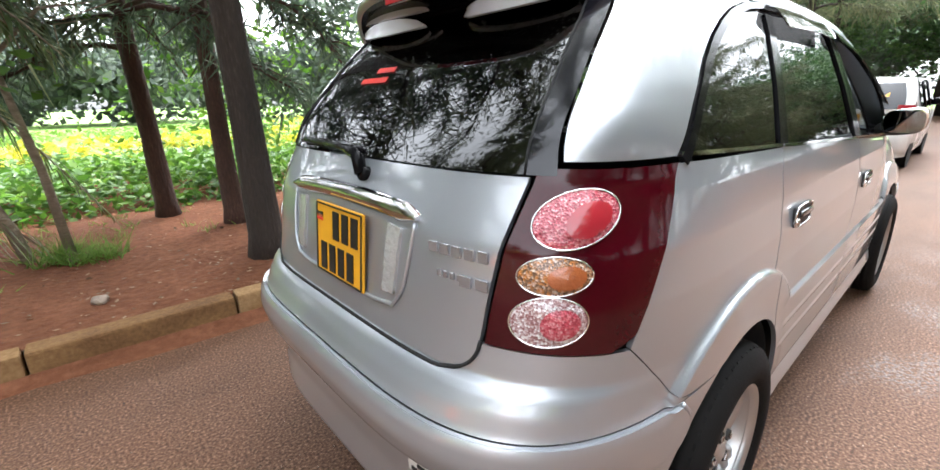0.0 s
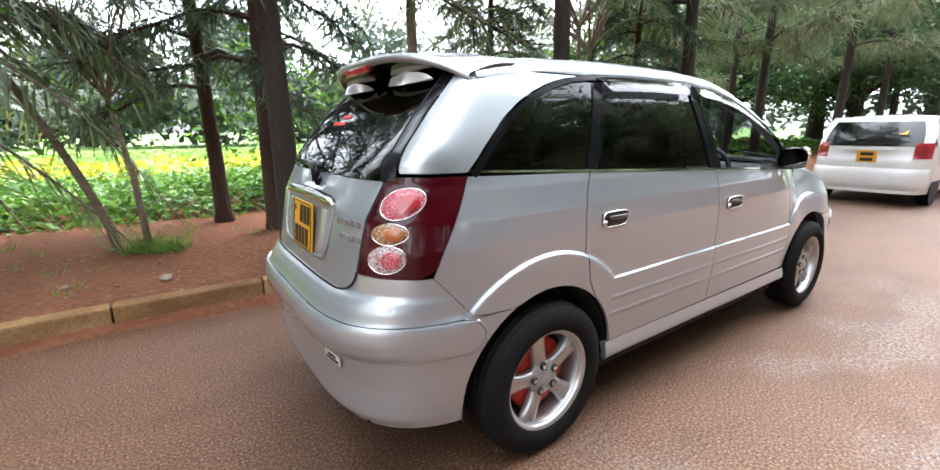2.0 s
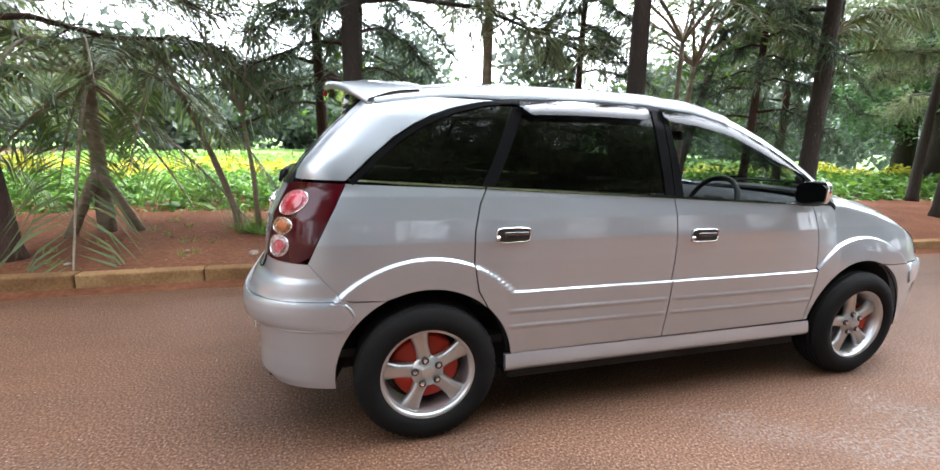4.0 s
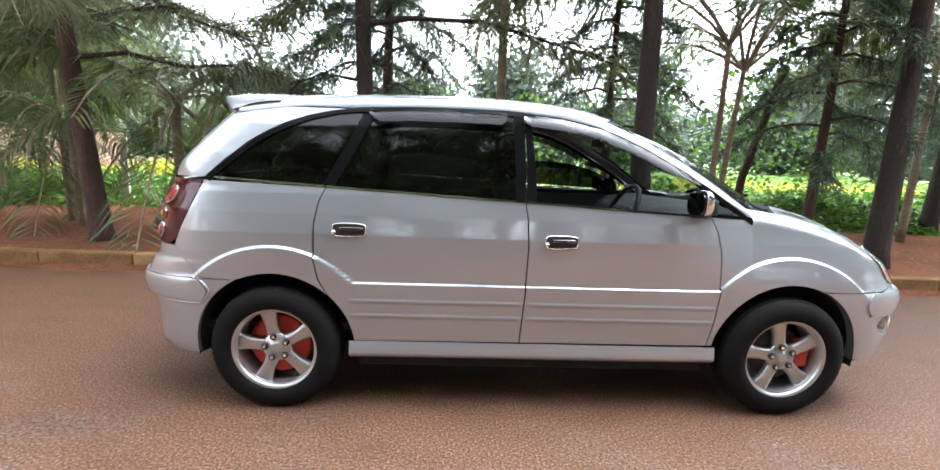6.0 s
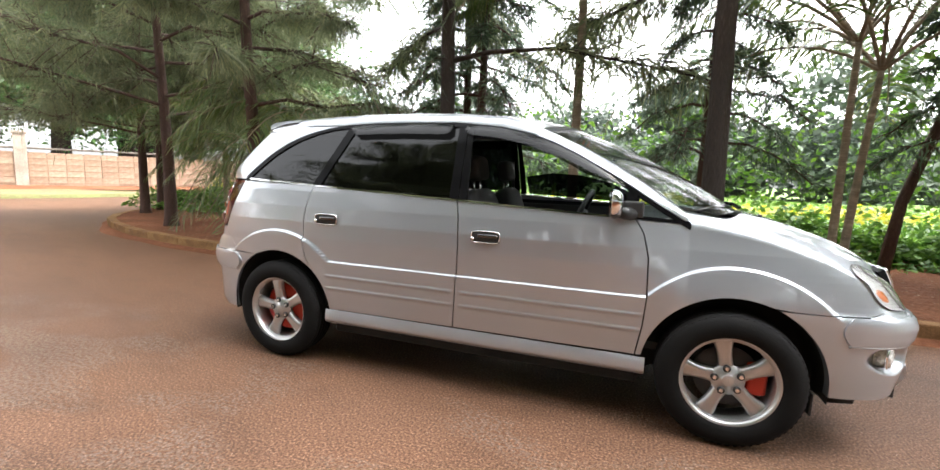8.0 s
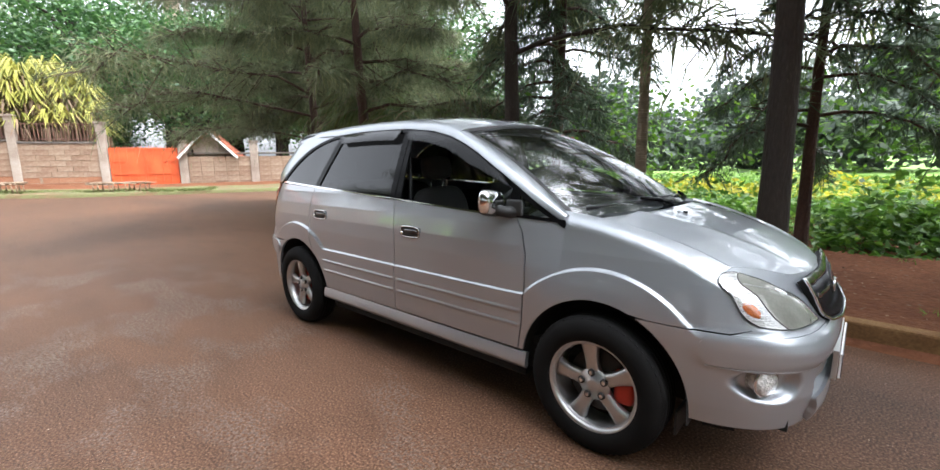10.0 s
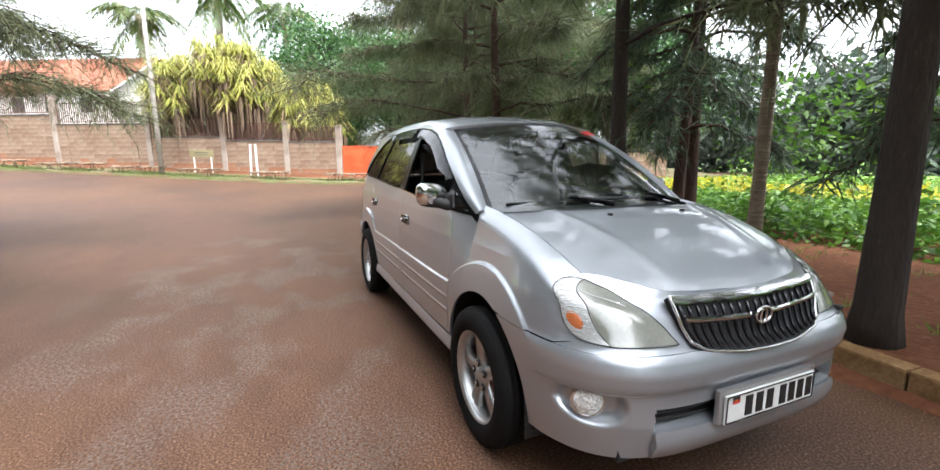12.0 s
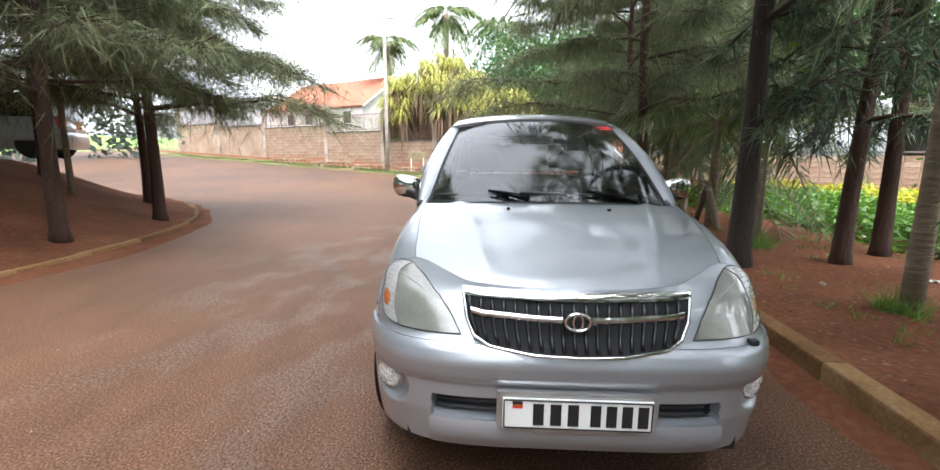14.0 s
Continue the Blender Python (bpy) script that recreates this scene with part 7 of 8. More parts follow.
# ---------------------------------------------------------------- front lamps, grille
for where, s in SIDES:
    def head(y, z):
        return nose_uv((front_x(min(y, hw(1.3, z, True) * 0.985), z), y, z))

    def edge(pts):
        return [head(y, z) for y, z in resample(pts, 24)]

    low = edge([(0.702, 0.742), (0.66, 0.733), (0.58, 0.731), (0.48, 0.731), (0.40, 0.731)])
    inner = edge([(0.40, 0.731), (0.432, 0.79), (0.49, 0.862)])
    upper = edge([(0.722, 0.935), (0.70, 0.954), (0.655, 0.960), (0.60, 0.945), (0.54, 0.908), (0.49, 0.862)])
    outer = edge([(0.702, 0.742), (0.728, 0.78), (0.737, 0.84), (0.735, 0.895), (0.722, 0.935)])
    ease = lambda c: np.array([np.convolve(np.pad(np.array(c)[:, k], 3, "edge"), np.ones(7) / 7, "valid") for k in (0, 1)]).T
    low, inner, upper, outer = [np.concatenate([c[:1], ease(c)[2:-2], c[-1:]]) for c in (low, inner, upper, outer)]
    UV = coons(low, inner, upper, outer, 40, 26)
    g = np.array([[nose_at(u, v, 0.006 + 0.010 * math.sin(math.pi * i / 39) * math.sin(math.pi * j / 25)) for j, (u, v) in enumerate(col)] for i, col in enumerate(UV)])
    hl = child("headlamp", grid_mesh("headlamp", [g[12:]], C_HEADLENS, 0.02, side=s), car, "slightly hazed headlamp with a ribbed indicator at its corner")
    child("indicator", grid_mesh("indicator", [g[:13]], C_LENSCLEAR, 0.02, side=s), hl, "clear ribbed indicator lens")

    def disc(i, j, di, dj, out):
        c, a, b = g[i, j], g[i + di, j] - g[i, j], g[i, j + dj] - g[i, j]
        n = np.cross(a, b)
        n = n / np.linalg.norm(n) * (1 if np.cross(a, b)[0] > 0 else -1)
        return np.array([[c + a * q * math.cos(t) + b * q * math.sin(t) + n * (out - 0.004 * q * q) for q in np.linspace(0.03, 1, 5)] for t in np.linspace(0, 2 * math.pi, 25)])

    child("amber_bulb", grid_mesh("amber_bulb", [disc(6, 8, 3, 3, 0.003)], C_AMBER, 0.0, side=s), hl, "amber bulb behind the ribbed lens")
    child("divider", mesh_of("divider", *tube([tuple(p * [1, s, 1]) for p in g[12]], 0.003, 5), C_DISC), hl)
    child("reflector_edge", mesh_of("reflector_edge", *tube([tuple(p * [1, s, 1]) for p in g[13:30, 19]], 0.0025, 5), C_LENSCLEAR), hl)
    for j in range(2, 25, 2):
        child("lens_rib", mesh_of("lens_rib", *tube([tuple(p * [1, s, 1]) for p in g[1:12:2, j]], 0.0018, 4), C_LENSCLEAR), hl)
    rim = [tuple(p * [1, s, 1]) for p in np.concatenate([g[:, 0], g[-1, 1:], g[::-1, -1][1:], g[0, ::-1][1:]])]
    child("seal", mesh_of("seal", *tube(rim, 0.0022, 5, cap=False), C_MATT), hl)
    # fog lamp in its recess
    fy, fz = 0.692, 0.520
    fx = front_x(fy, fz) + 0.004
    m = Matrix.Translation((fx, s * fy, fz)) @ Vector((0.86, s * 0.5, 0.0)).to_track_quat("Z", "Y").to_matrix().to_4x4()
    fog = child("fog_lamp", mesh_of("fog_lamp", *turned(tube([(0, 0, -0.07), (0, 0, -0.022), (0, 0, -0.010), (0, 0, -0.003)], [0.054, 0.054, 0.046, 0.010], 28), m), C_FOG), car, "round clear fog lamp")
    child("bezel", mesh_of("bezel", *turned(tube([(0.057 * math.cos(a), 0.057 * math.sin(a), -0.024) for a in np.linspace(0, 2 * math.pi, 33)], 0.006, 8, cap=False), m), C_CHROME), fog)

GR_TOP = [(y, float(np.interp(abs(y), [p[1] for p in BONNET_EDGE], [p[2] for p in BONNET_EDGE])) - 0.010) for y in np.linspace(-0.395, 0.395, 15)]
GR_BOT = [(-0.352, 0.736), (-0.30, 0.709), (-0.15, 0.691), (0, 0.686), (0.15, 0.691), (0.30, 0.709), (0.352, 0.736)]
g2 = coons(GR_BOT, [(0.352, 0.736), (0.378, 0.79), GR_TOP[-1]], GR_TOP, [(-0.352, 0.736), (-0.378, 0.79), GR_TOP[0]], 40, 20)


def nose_x(y, z):
    """The face of the grille: a little proud of the front skin above and of the bumper below."""
    i = int(np.argmin(abs(NOSE[:, 20, 1] - abs(y))))
    return max(float(np.interp(max(z, 0.72), NOSE[i, :, 2], NOSE[i, :, 0])) + 0.010, front_x(y, z) + 0.016)


grille = child("grille", grid_mesh("grille", [on_end(g2, nose_x, 0.003)], C_VOID, 0.03), car, "black slatted grille framed in chrome")
G = on_end(g2, nose_x, 0.0)
for i in range(1, 39, 2):
    child("slat", mesh_of("slat", *tube([tuple(G[i, j] + [0.008, 0, 0]) for j in range(1, 19, 3)], 0.0072, 8), C_GLOSSBLACK), grille)
rim = [tuple(p) for p in np.concatenate([G[:, 0], G[-1, 1:], G[::-1, -1][1:], G[0, ::-1][1:]])]
child("frame", mesh_of("frame", *tube([(x + 0.006, y, z) for x, y, z in rim], 0.0065, 8, cap=False), C_CHROME), grille, "chrome frame")
cap = np.array([[(nose_x(y, z0) + 0.024 - 0.018 * t * t, y, z0 - 0.021 + 0.028 * t) for t in np.linspace(0, 1, 5)] for y, z0 in resample(GR_TOP, 40)])
child("top_strip", grid_mesh("top_strip", [cap], C_CHROME, 0.012), grille, "broad chrome strip along the bonnet edge")
for a, b in ((1, 17), (22, 38)):
    child("cross_bar", grid_mesh("cross_bar", [np.array([[G[i, 11] + [0.019 - 0.006 * abs(t), 0, 0.013 * t] for t in np.linspace(-1, 1, 5)] for i in range(a, b + 1)])], C_CHROME, 0.01), grille)
em = G[20, 11] * 0.5 + G[19, 11] * 0.5 + [0.024, 0, 0]
emblem = child("emblem", mesh_of("emblem", *tube([tuple(em + [0, 0.042 * math.cos(a), 0.030 * math.sin(a)]) for a in np.linspace(0, 2 * math.pi, 33)], 0.006, 8, cap=False), C_CHROME), grille, "plain oval chrome emblem")
child("emblem_core", mesh_of("emblem_core", *tube([tuple(em + [0, 0.016 * math.cos(a), 0.027 * math.sin(a)]) for a in np.linspace(0, 2 * math.pi, 25)], 0.005, 6, cap=False), C_CHROME), emblem)
fp = number_plate(front_bumper, 2.232, 0.492, 0.50, 0.110, C_WPLATE, [(-0.13 + 0.058 * i, 0, 0.036, 0.076) for i in range(3)] + [(0.06 + 0.052 * i, 0, 0.034, 0.076) for i in range(4)], 1)
child("plate_holder", mesh_of("plate_holder", *joined([box(2.215, 0, 0.50, 0.02, 0.54, 0.13, 0.004), box(2.21, 0.0, 0.425, 0.012, 0.28, 0.03, 0.003)]), C_ALLOY, smooth=False), front_bumper, "metal plate holder")
tow = child("tow_cap", mesh_of("tow_cap", *turned(box(0, 0, 0, 0.03, 0.03, 0.02, 0.005), Matrix.Translation((front_x(0.60, 0.71) + 0.0, 0.62, 0.715))), C_MATT), front_bumper)
# wipers and washer jets
for y0, y1, v1 in ((-0.12, -0.50, 0.03), (0.42, -0.08, 0.035)):
    a = screen(y0 / 0.66, -0.01) + [0.01, 0, 0.018]
    b = screen((y0 + y1) / 1.3, 0.045) + [0, 0, 0.025]
    c = screen(y1 / 0.66, v1 + 0.03) + [0, 0, 0.02]
    w = child("front_wiper", mesh_of("front_wiper", *tube([a, (a + b) / 2 + [0, 0, 0.006], b], [0.014, 0.011, 0.007], 8), C_BLACK), car)
    d0, d1 = screen((y0 * 0.75 + y1 * 0.25) / 0.66, 0.035) + [0, 0, 0.012], screen(y1 / 0.66 - 0.12, 0.045) + [0, 0, 0.012]
    child("blade", mesh_of("blade", *tube([d0, (d0 + d1) / 2, d1], 0.008, 6), C_MATT), w)
for y in (-0.22, 0.24):
    child("washer_jet", mesh_of("washer_jet", *turned(box(0, 0, 0, 0.022, 0.016, 0.012, 0.004), Matrix.Translation((1.56, y, z_hood(1.56, y) + 0.004))), C_MATT), car)
child("sticker", mesh_of("sticker", *joined([turned(box(0, 0, 0, 0.003, w, 0.018), Matrix.Translation(tuple(screen(0.78, 0.94 - 0.04 * i) + [0.004, 0, 0.004])) @ Euler((0, radians(-62), 0)).to_matrix().to_4x4()) for i, w in enumerate((0.11, 0.13))]), C_STICKRED, smooth=False), car, "red sticker bar at the top of the windscreen")

# ---------------------------------------------------------------- mirrors
for where, s in SIDES:
    mirror = child("door_mirror", None, car)
    bm = bmesh.new()
    bmesh.ops.create_uvsphere(bm, u_segments=28, v_segments=16, radius=1)
    for v in bm.verts:
        x, y, z = v.co
        sx = math.copysign(abs(x) ** 0.75, x)
        sy = math.copysign(abs(y) ** 0.6, y)
        sz = math.copysign(abs(z) ** 0.65, z)
        v.co = Vector((0.775 + 0.052 * (sx if sx > 0 else 0.15 * sx), s * (0.838 + 0.092 * sy), 1.165 + 0.070 * sz + 0.012 * sy))
    low = [f for f in bm.faces if f.calc_center_median().z < 1.118]
    for f in bm.faces:
        f.smooth = True
    me = bpy.data.meshes.new("housing")
    bm.to_mesh(me)
    bm.free()
    me.materials.append(C_CHROME)
    me.materials.append(C_MATT)
    for p in me.polygons:
        if p.center.z < 1.118 or p.center.x < 0.767:
            p.material_index = 1
    child("housing", me, mirror, "chrome capped mirror housing, black below")
    gl = [(0.765, s * (0.838 + 0.082 * math.copysign(abs(math.cos(a)) ** 0.6, math.cos(a))), 1.165 + 0.06 * math.copysign(abs(math.sin(a)) ** 0.6, math.sin(a))) for a in np.linspace(0, 2 * math.pi, 33)[:-1]]
    child("mirror_glass", mesh_of("mirror_glass", gl + [(0.761, y, z) for x, y, z in gl], [tuple(range(32)), tuple(range(63, 31, -1))] + [(i, (i + 1) % 32, 32 + (i + 1) % 32, 32 + i) for i in range(32)], plain("mirror_silver", (0.16, 0.17, 0.18), 0.03, metal=1.0, var=0.02) if s < 0 else bpy.data.materials["mirror_silver"], smooth=False), mirror)
    child("stalk", mesh_of("stalk", *joined([tube([(0.87, s * 0.74, 1.115), (0.83, s * 0.79, 1.12), (0.81, s * 0.83, 1.13)], [0.04, 0.03, 0.028], 10), turned(box(0, 0, 0, 0.10, 0.02, 0.085, 0.01), Matrix.Translation((0.875, s * (hw(0.875, 1.14) + 0.002), 1.14)))]), C_MATT), mirror)

# ---------------------------------------------------------------- wheels
def lathe(profile, n=48):
    vs, fs = [], []
    for r, y in profile:
        for k in range(n):
            a = 2 * math.pi * k / n
            vs.append((r * math.cos(a), y, r * math.sin(a)))
    for i in range(len(profile) - 1):
        for k in range(n):
            fs.append((i * n + k, i * n + (k + 1) % n, (i + 1) * n + (k + 1) % n, (i + 1) * n + k))
    return vs, fs


def make_wheel():
    """Built about its hub with the outer face towards -y."""
    wh = child("wheel", None, car)
    R, w = TYRE_R, 0.1
    prof = [(0.212, -w + 0.022), (0.222, -w + 0.006), (0.245, -w - 0.004), (0.275, -w - 0.006), (0.305, -w + 0.004), (0.322, -w + 0.016), (R - 0.003, -w + 0.034)]
    for g in (-0.045, -0.015, 0.015, 0.045):
        prof += [(R, g - 0.006), (R - 0.008, g - 0.005), (R - 0.008, g + 0.005), (R, g + 0.006)]
    prof += [(R - 0.003, w - 0.034), (0.318, w - 0.012), (0.27, w), (0.215, w - 0.02)]
    tyre = child("tyre", mesh_of("tyre", *lathe(prof, 72), C_TYRE), wh, "black rubber tyre, dusty at the tread")
    blocks = []
    for k in range(60):
        a = 2 * math.pi * k / 60
        for q in (-1, 1):
            blocks.append(turned(box(0, 0, 0, 0.010, 0.03, 0.016), Euler((0, -a, 0)).to_matrix().to_4x4() @ Matrix.Translation((R - 0.0135, q * (w - 0.033), 0))))
    tagged(child("tread", mesh_of("tread", *joined(blocks), C_TYRE, smooth=False), tyre), kind="stuff")
    rim = child("rim", mesh_of("rim", *lathe([(0.20, 0.06), (0.196, -0.03), (0.205, -w + 0.022), (0.218, -w + 0.008), (0.224, -w + 0.010), (0.222, -w + 0.022), (0.20, -w + 0.03)], 64), C_ALLOY), wh, "silver five spoke alloy rim")
    for k in range(5):
        a = math.pi / 2 + 2 * math.pi * k / 5
        vs, fs = [], []
        n = 9
        for i in range(n):
            t = i / (n - 1)
            r = 0.045 + (0.205 - 0.045) * t
            half = 0.038 - 0.007 * math.sin(math.pi * min(1, t * 1.1)) + 0.010 * t**3
            yo = -w + 0.050 - 0.016 * math.sin(math.pi * 0.5 * (0.15 + 0.85 * t)) * 1.0 + 0.012 * t * t
            for u, d in ((-1, 0.034), (-1, 0.012), (-0.80, 0.003), (-0.30, -0.003), (0, 0.003), (0.30, -0.003), (0.80, 0.003), (1, 0.012), (1, 0.034)):
                vs.append((r, yo + d, u * half))
        for i in range(n - 1):
            fs += [(i * 9 + j, i * 9 + j + 1, (i + 1) * 9 + j + 1, (i + 1) * 9 + j) for j in range(8)]
        child("spoke", mesh_of("spoke", *turned((vs, fs), Euler((0, -a, 0)).to_matrix().to_4x4()), C_ALLOY), rim)
        b = a
        # raised black disc under the nut, in place of a shaded recess
        child("nut_well", mesh_of("nut_well", *tube([(0.060 * math.cos(b), -w + 0.05, 0.060 * math.sin(b)), (0.060 * math.cos(b), -w + 0.0325, 0.060 * math.sin(b))], [0.018, 0.0175], 12), C_MATT), rim, "black disc that paints the shade of the wheel nut's recess")
        child("wheel_nut", mesh_of("wheel_nut", *tube([(0.060 * math.cos(b), -w + 0.05, 0.060 * math.sin(b)), (0.060 * math.cos(b), -w + 0.028, 0.060 * math.sin(b))], [0.012, 0.010], 6), C_CHROME, smooth=False), rim)
    child("hub_cap", mesh_of("hub_cap", *lathe([(0.078, -w + 0.052), (0.070, -w + 0.041), (0.034, -w + 0.036), (0.030, -w + 0.031), (0.026, -w + 0.029), (0.001, -w + 0.028)], 32), C_ALLOY), rim)
    child("brake_disc", mesh_of("brake_disc", *lathe([(0.03, -0.0), (0.15, -0.0), (0.15, 0.02), (0.03, 0.02)], 40), C_DISC), wh)
    return wh


wheel = make_wheel()
wheel.matrix_basis = pose(AXLE_R, -0.742, HUB_Z, 0, -12, 0)
for ax, s, spin in ((AXLE_F, -1, -10), (AXLE_R, 1, 40), (AXLE_F, 1, 66)):
    w2 = copy_thing(wheel, pose(ax, s * 0.742, HUB_Z, 0, spin, 0 if s < 0 else 180))
for ax in (AXLE_R, AXLE_F):
    for s in (-1, 1):
        rear = ax < 0
        drum = lathe([(0.001, -0.02), (0.150, -0.02), (0.16, -0.005), (0.16, 0.05)], 40) if rear else None
        if rear:
            child("brake_drum", mesh_of("brake_drum", *turned(drum, pose(ax, s * 0.735, HUB_Z, 0, 0, 0 if s < 0 else 180)), C_RED), car, "red painted brake drum behind the spokes")
        else:
            child("caliper", mesh_of("caliper", *turned(box(0, 0, 0, 0.09, 0.06, 0.16, 0.02), Matrix.Translation((ax + 0.13, s * 0.745, HUB_Z + 0.01))), C_RED), car, "red brake caliper")
        well = [(r, y) for r, y in ((0.02, 0.30), (0.39, 0.30), (ARCH + 0.006, 0.25), (ARCH + 0.006, 0.02), (ARCH - 0.0, 0.0))]
        vs, fs = lathe(well, 48)
        keep = [f for f in fs if sum(vs[i][2] for i in f) / 4 > -0.04]
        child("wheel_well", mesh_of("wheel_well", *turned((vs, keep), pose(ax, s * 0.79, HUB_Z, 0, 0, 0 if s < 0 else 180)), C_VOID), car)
    # mud flap
for s in (-1, 1):
    child("mud_flap", mesh_of("mud_flap", *turned(box(0, 0, 0, 0.012, 0.16, 0.11, 0.004), Matrix.Translation((AXLE_F + 0.36, s * 0.68, 0.262))), C_MATT, smooth=False), car)

# ---------------------------------------------------------------- dark gap backing and underbody
# near-black sheet behind the panels, added so their gaps look shaded
inner = []
for z in np.linspace(0.26, 1.10, 10):
    ring = []
    for x in np.concatenate([np.linspace(-1.98, -1.3, 12), np.linspace(-1.2, 1.2, 20), np.linspace(1.3, 1.93, 12)]):
        y = hw(x, z, True) - 0.05
        if z < 0.78 and min(abs(x - AXLE_R), abs(x - AXLE_F)) < 0.42:
            y = 0.46
        ring.append((x, y, min(z, 1.03 if x > 1.0 else 2, z_hood(x, 0.6) - 0.06 if x > 1.1 else 2, 0.80 if x > 1.75 else 2, 0.78 if x < -1.92 else 2)))
    inner.append(ring)
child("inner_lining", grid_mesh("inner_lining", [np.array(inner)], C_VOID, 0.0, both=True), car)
floor_v = box(0, 0, 0.25, 3.9, 0.92, 0.06, 0.01)
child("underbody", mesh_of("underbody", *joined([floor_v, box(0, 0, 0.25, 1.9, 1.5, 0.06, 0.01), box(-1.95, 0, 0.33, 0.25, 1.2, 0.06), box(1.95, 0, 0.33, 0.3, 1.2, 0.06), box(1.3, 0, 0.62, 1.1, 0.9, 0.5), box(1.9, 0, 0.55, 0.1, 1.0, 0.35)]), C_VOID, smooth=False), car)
child("exhaust", mesh_of("exhaust", *tube([(-1.7, 0.35, 0.24), (-2.1, 0.35, 0.25)], 0.025, 12), C_DISC), car)

# ---------------------------------------------------------------- cabin
child("cabin_floor", mesh_of("cabin_floor", *box(-0.3, 0, 0.42, 3.2, 1.4, 0.04), C_CLOTH, smooth=False), car)
dash = []
for y in np.linspace(-0.66, 0.66, 30):
    k = abs(y) / 0.66
    hump = 0.03 * math.exp(-((y + 0.36) / 0.16) ** 2)
    dash.append([(0.62, y, 0.55), (0.66, y, 0.75), (0.70, y, 0.90), (0.74, y, 1.02 + hump), (0.82, y, 1.07 + hump), (0.98, y, 1.095), (1.15 - 0.08 * k, y, 1.095), (1.32 - 0.26 * k**2.4, y, 1.085)])
dashboard = child("dashboard", grid_mesh("dashboard", [np.array(dash)], C_DASH, 0.0), car)
for y in (-0.58, -0.2, 0.2, 0.58):
    child("air_vent", mesh_of("air_vent", *turned(tube([(0, 0.05 * math.cos(a), 0.032 * math.sin(a)) for a in np.linspace(0, 2 * math.pi, 21)], 0.008, 6, cap=False), Matrix.Translation((0.715, y, 0.95))), C_MATT), dashboard)
sw = Matrix.Translation((0.56, -0.36, 1.045)) @ Euler((0, radians(-66), 0)).to_matrix().to_4x4()
wheel_s = child("steering_wheel", mesh_of("steering_wheel", *turned(tube([(0.185 * math.cos(a), 0.185 * math.sin(a), 0) for a in np.linspace(0, 2 * math.pi, 37)], 0.016, 8, cap=False), sw), C_MATT), car)
child("wheel_boss", mesh_of("wheel_boss", *turned(joined([box(0, 0, -0.01, 0.13, 0.15, 0.05, 0.02), box(-0.09, 0, -0.008, 0.12, 0.035, 0.02, 0.005), box(0.02, 0.11, -0.008, 0.035, 0.12, 0.02, 0.005), box(0.02, -0.11, -0.008, 0.035, 0.12, 0.02, 0.005)]), sw), C_DASH), wheel_s)
child("column", mesh_of("column", *tube([(0.57, -0.36, 1.04), (0.78, -0.36, 0.93)], 0.04, 10), C_DASH), wheel_s)


def seat(x, y, w, tall=True):
    def soft(cx, cy, cz, sx, sy, sz, tilt=0.0):
        bm = bmesh.new()
        bmesh.ops.create_uvsphere(bm, u_segments=20, v_segments=12, radius=1)
        m = Matrix.Translation((cx, cy, cz)) @ Euler((0, radians(tilt), 0)).to_matrix().to_4x4()
        for v in bm.verts:
            v.co = m @ Vector([math.copysign(abs(c) ** 0.5, c) * h / 2 for c, h in zip(v.co, (sx, sy, sz))])
        for f in bm.faces:
            f.smooth = True
        me = bpy.data.meshes.new("cushion")
        bm.to_mesh(me)
        bm.free()
        me.materials.append(C_CLOTH)
        return me
    st = child("seat", None, car)
    child("cushion", soft(x, y, 0.60, 0.52, w, 0.2), st)
    child("backrest", soft(x - 0.30, y, 0.90, 0.16, w, 0.62, -14), st)
    for q in ([0] if w < 0.7 else [-w / 3, w / 3]):
        child("headrest", soft(x - 0.38, y + q, 1.335, 0.10, 0.26, 0.16, -10), st)
        for d in (-0.06, 0.06):
            child("headrest_post", mesh_of("headrest_post", *tube([(x - 0.375, y + q + d, 1.12), (x - 0.385, y + q + d, 1.28)], 0.007, 6), C_CHROME), st)


seat(0.27, -0.36, 0.5)
seat(0.27, 0.36, 0.5)
seat(-0.85, 0.0, 1.25)
for s in (-1, 1):
    child("door_lining", mesh_of("door_lining", *box(0.40, s * 0.735, 0.82, 0.95, 0.04, 0.50, 0.015), C_CLOTH, smooth=False), car)
    child("belt_strap", mesh_of("belt_strap", *tube([(-0.12, s * 0.60, 1.42), (-0.10, s * 0.63, 0.9)], 0.014, 4), C_MATT), car)
child("rear_view_mirror", mesh_of("rear_view_mirror", *joined([turned(box(0, 0, 0, 0.03, 0.22, 0.06, 0.012), Matrix.Translation((0.50, 0, 1.475))), tube([(0.51, 0, 1.49), (0.56, 0, 1.555)], 0.008, 6)]), C_MATT), car)
lining = np.array([[(x, y, roof_z(x) - 0.035 - 0.05 * (abs(y) / 0.52) ** 2.5) for y in np.linspace(-0.53, 0.53, 12)] for x in np.linspace(0.40, -1.5, 14)])
child("headlining", grid_mesh("headlining", [lining], C_DASH, 0.0), car)

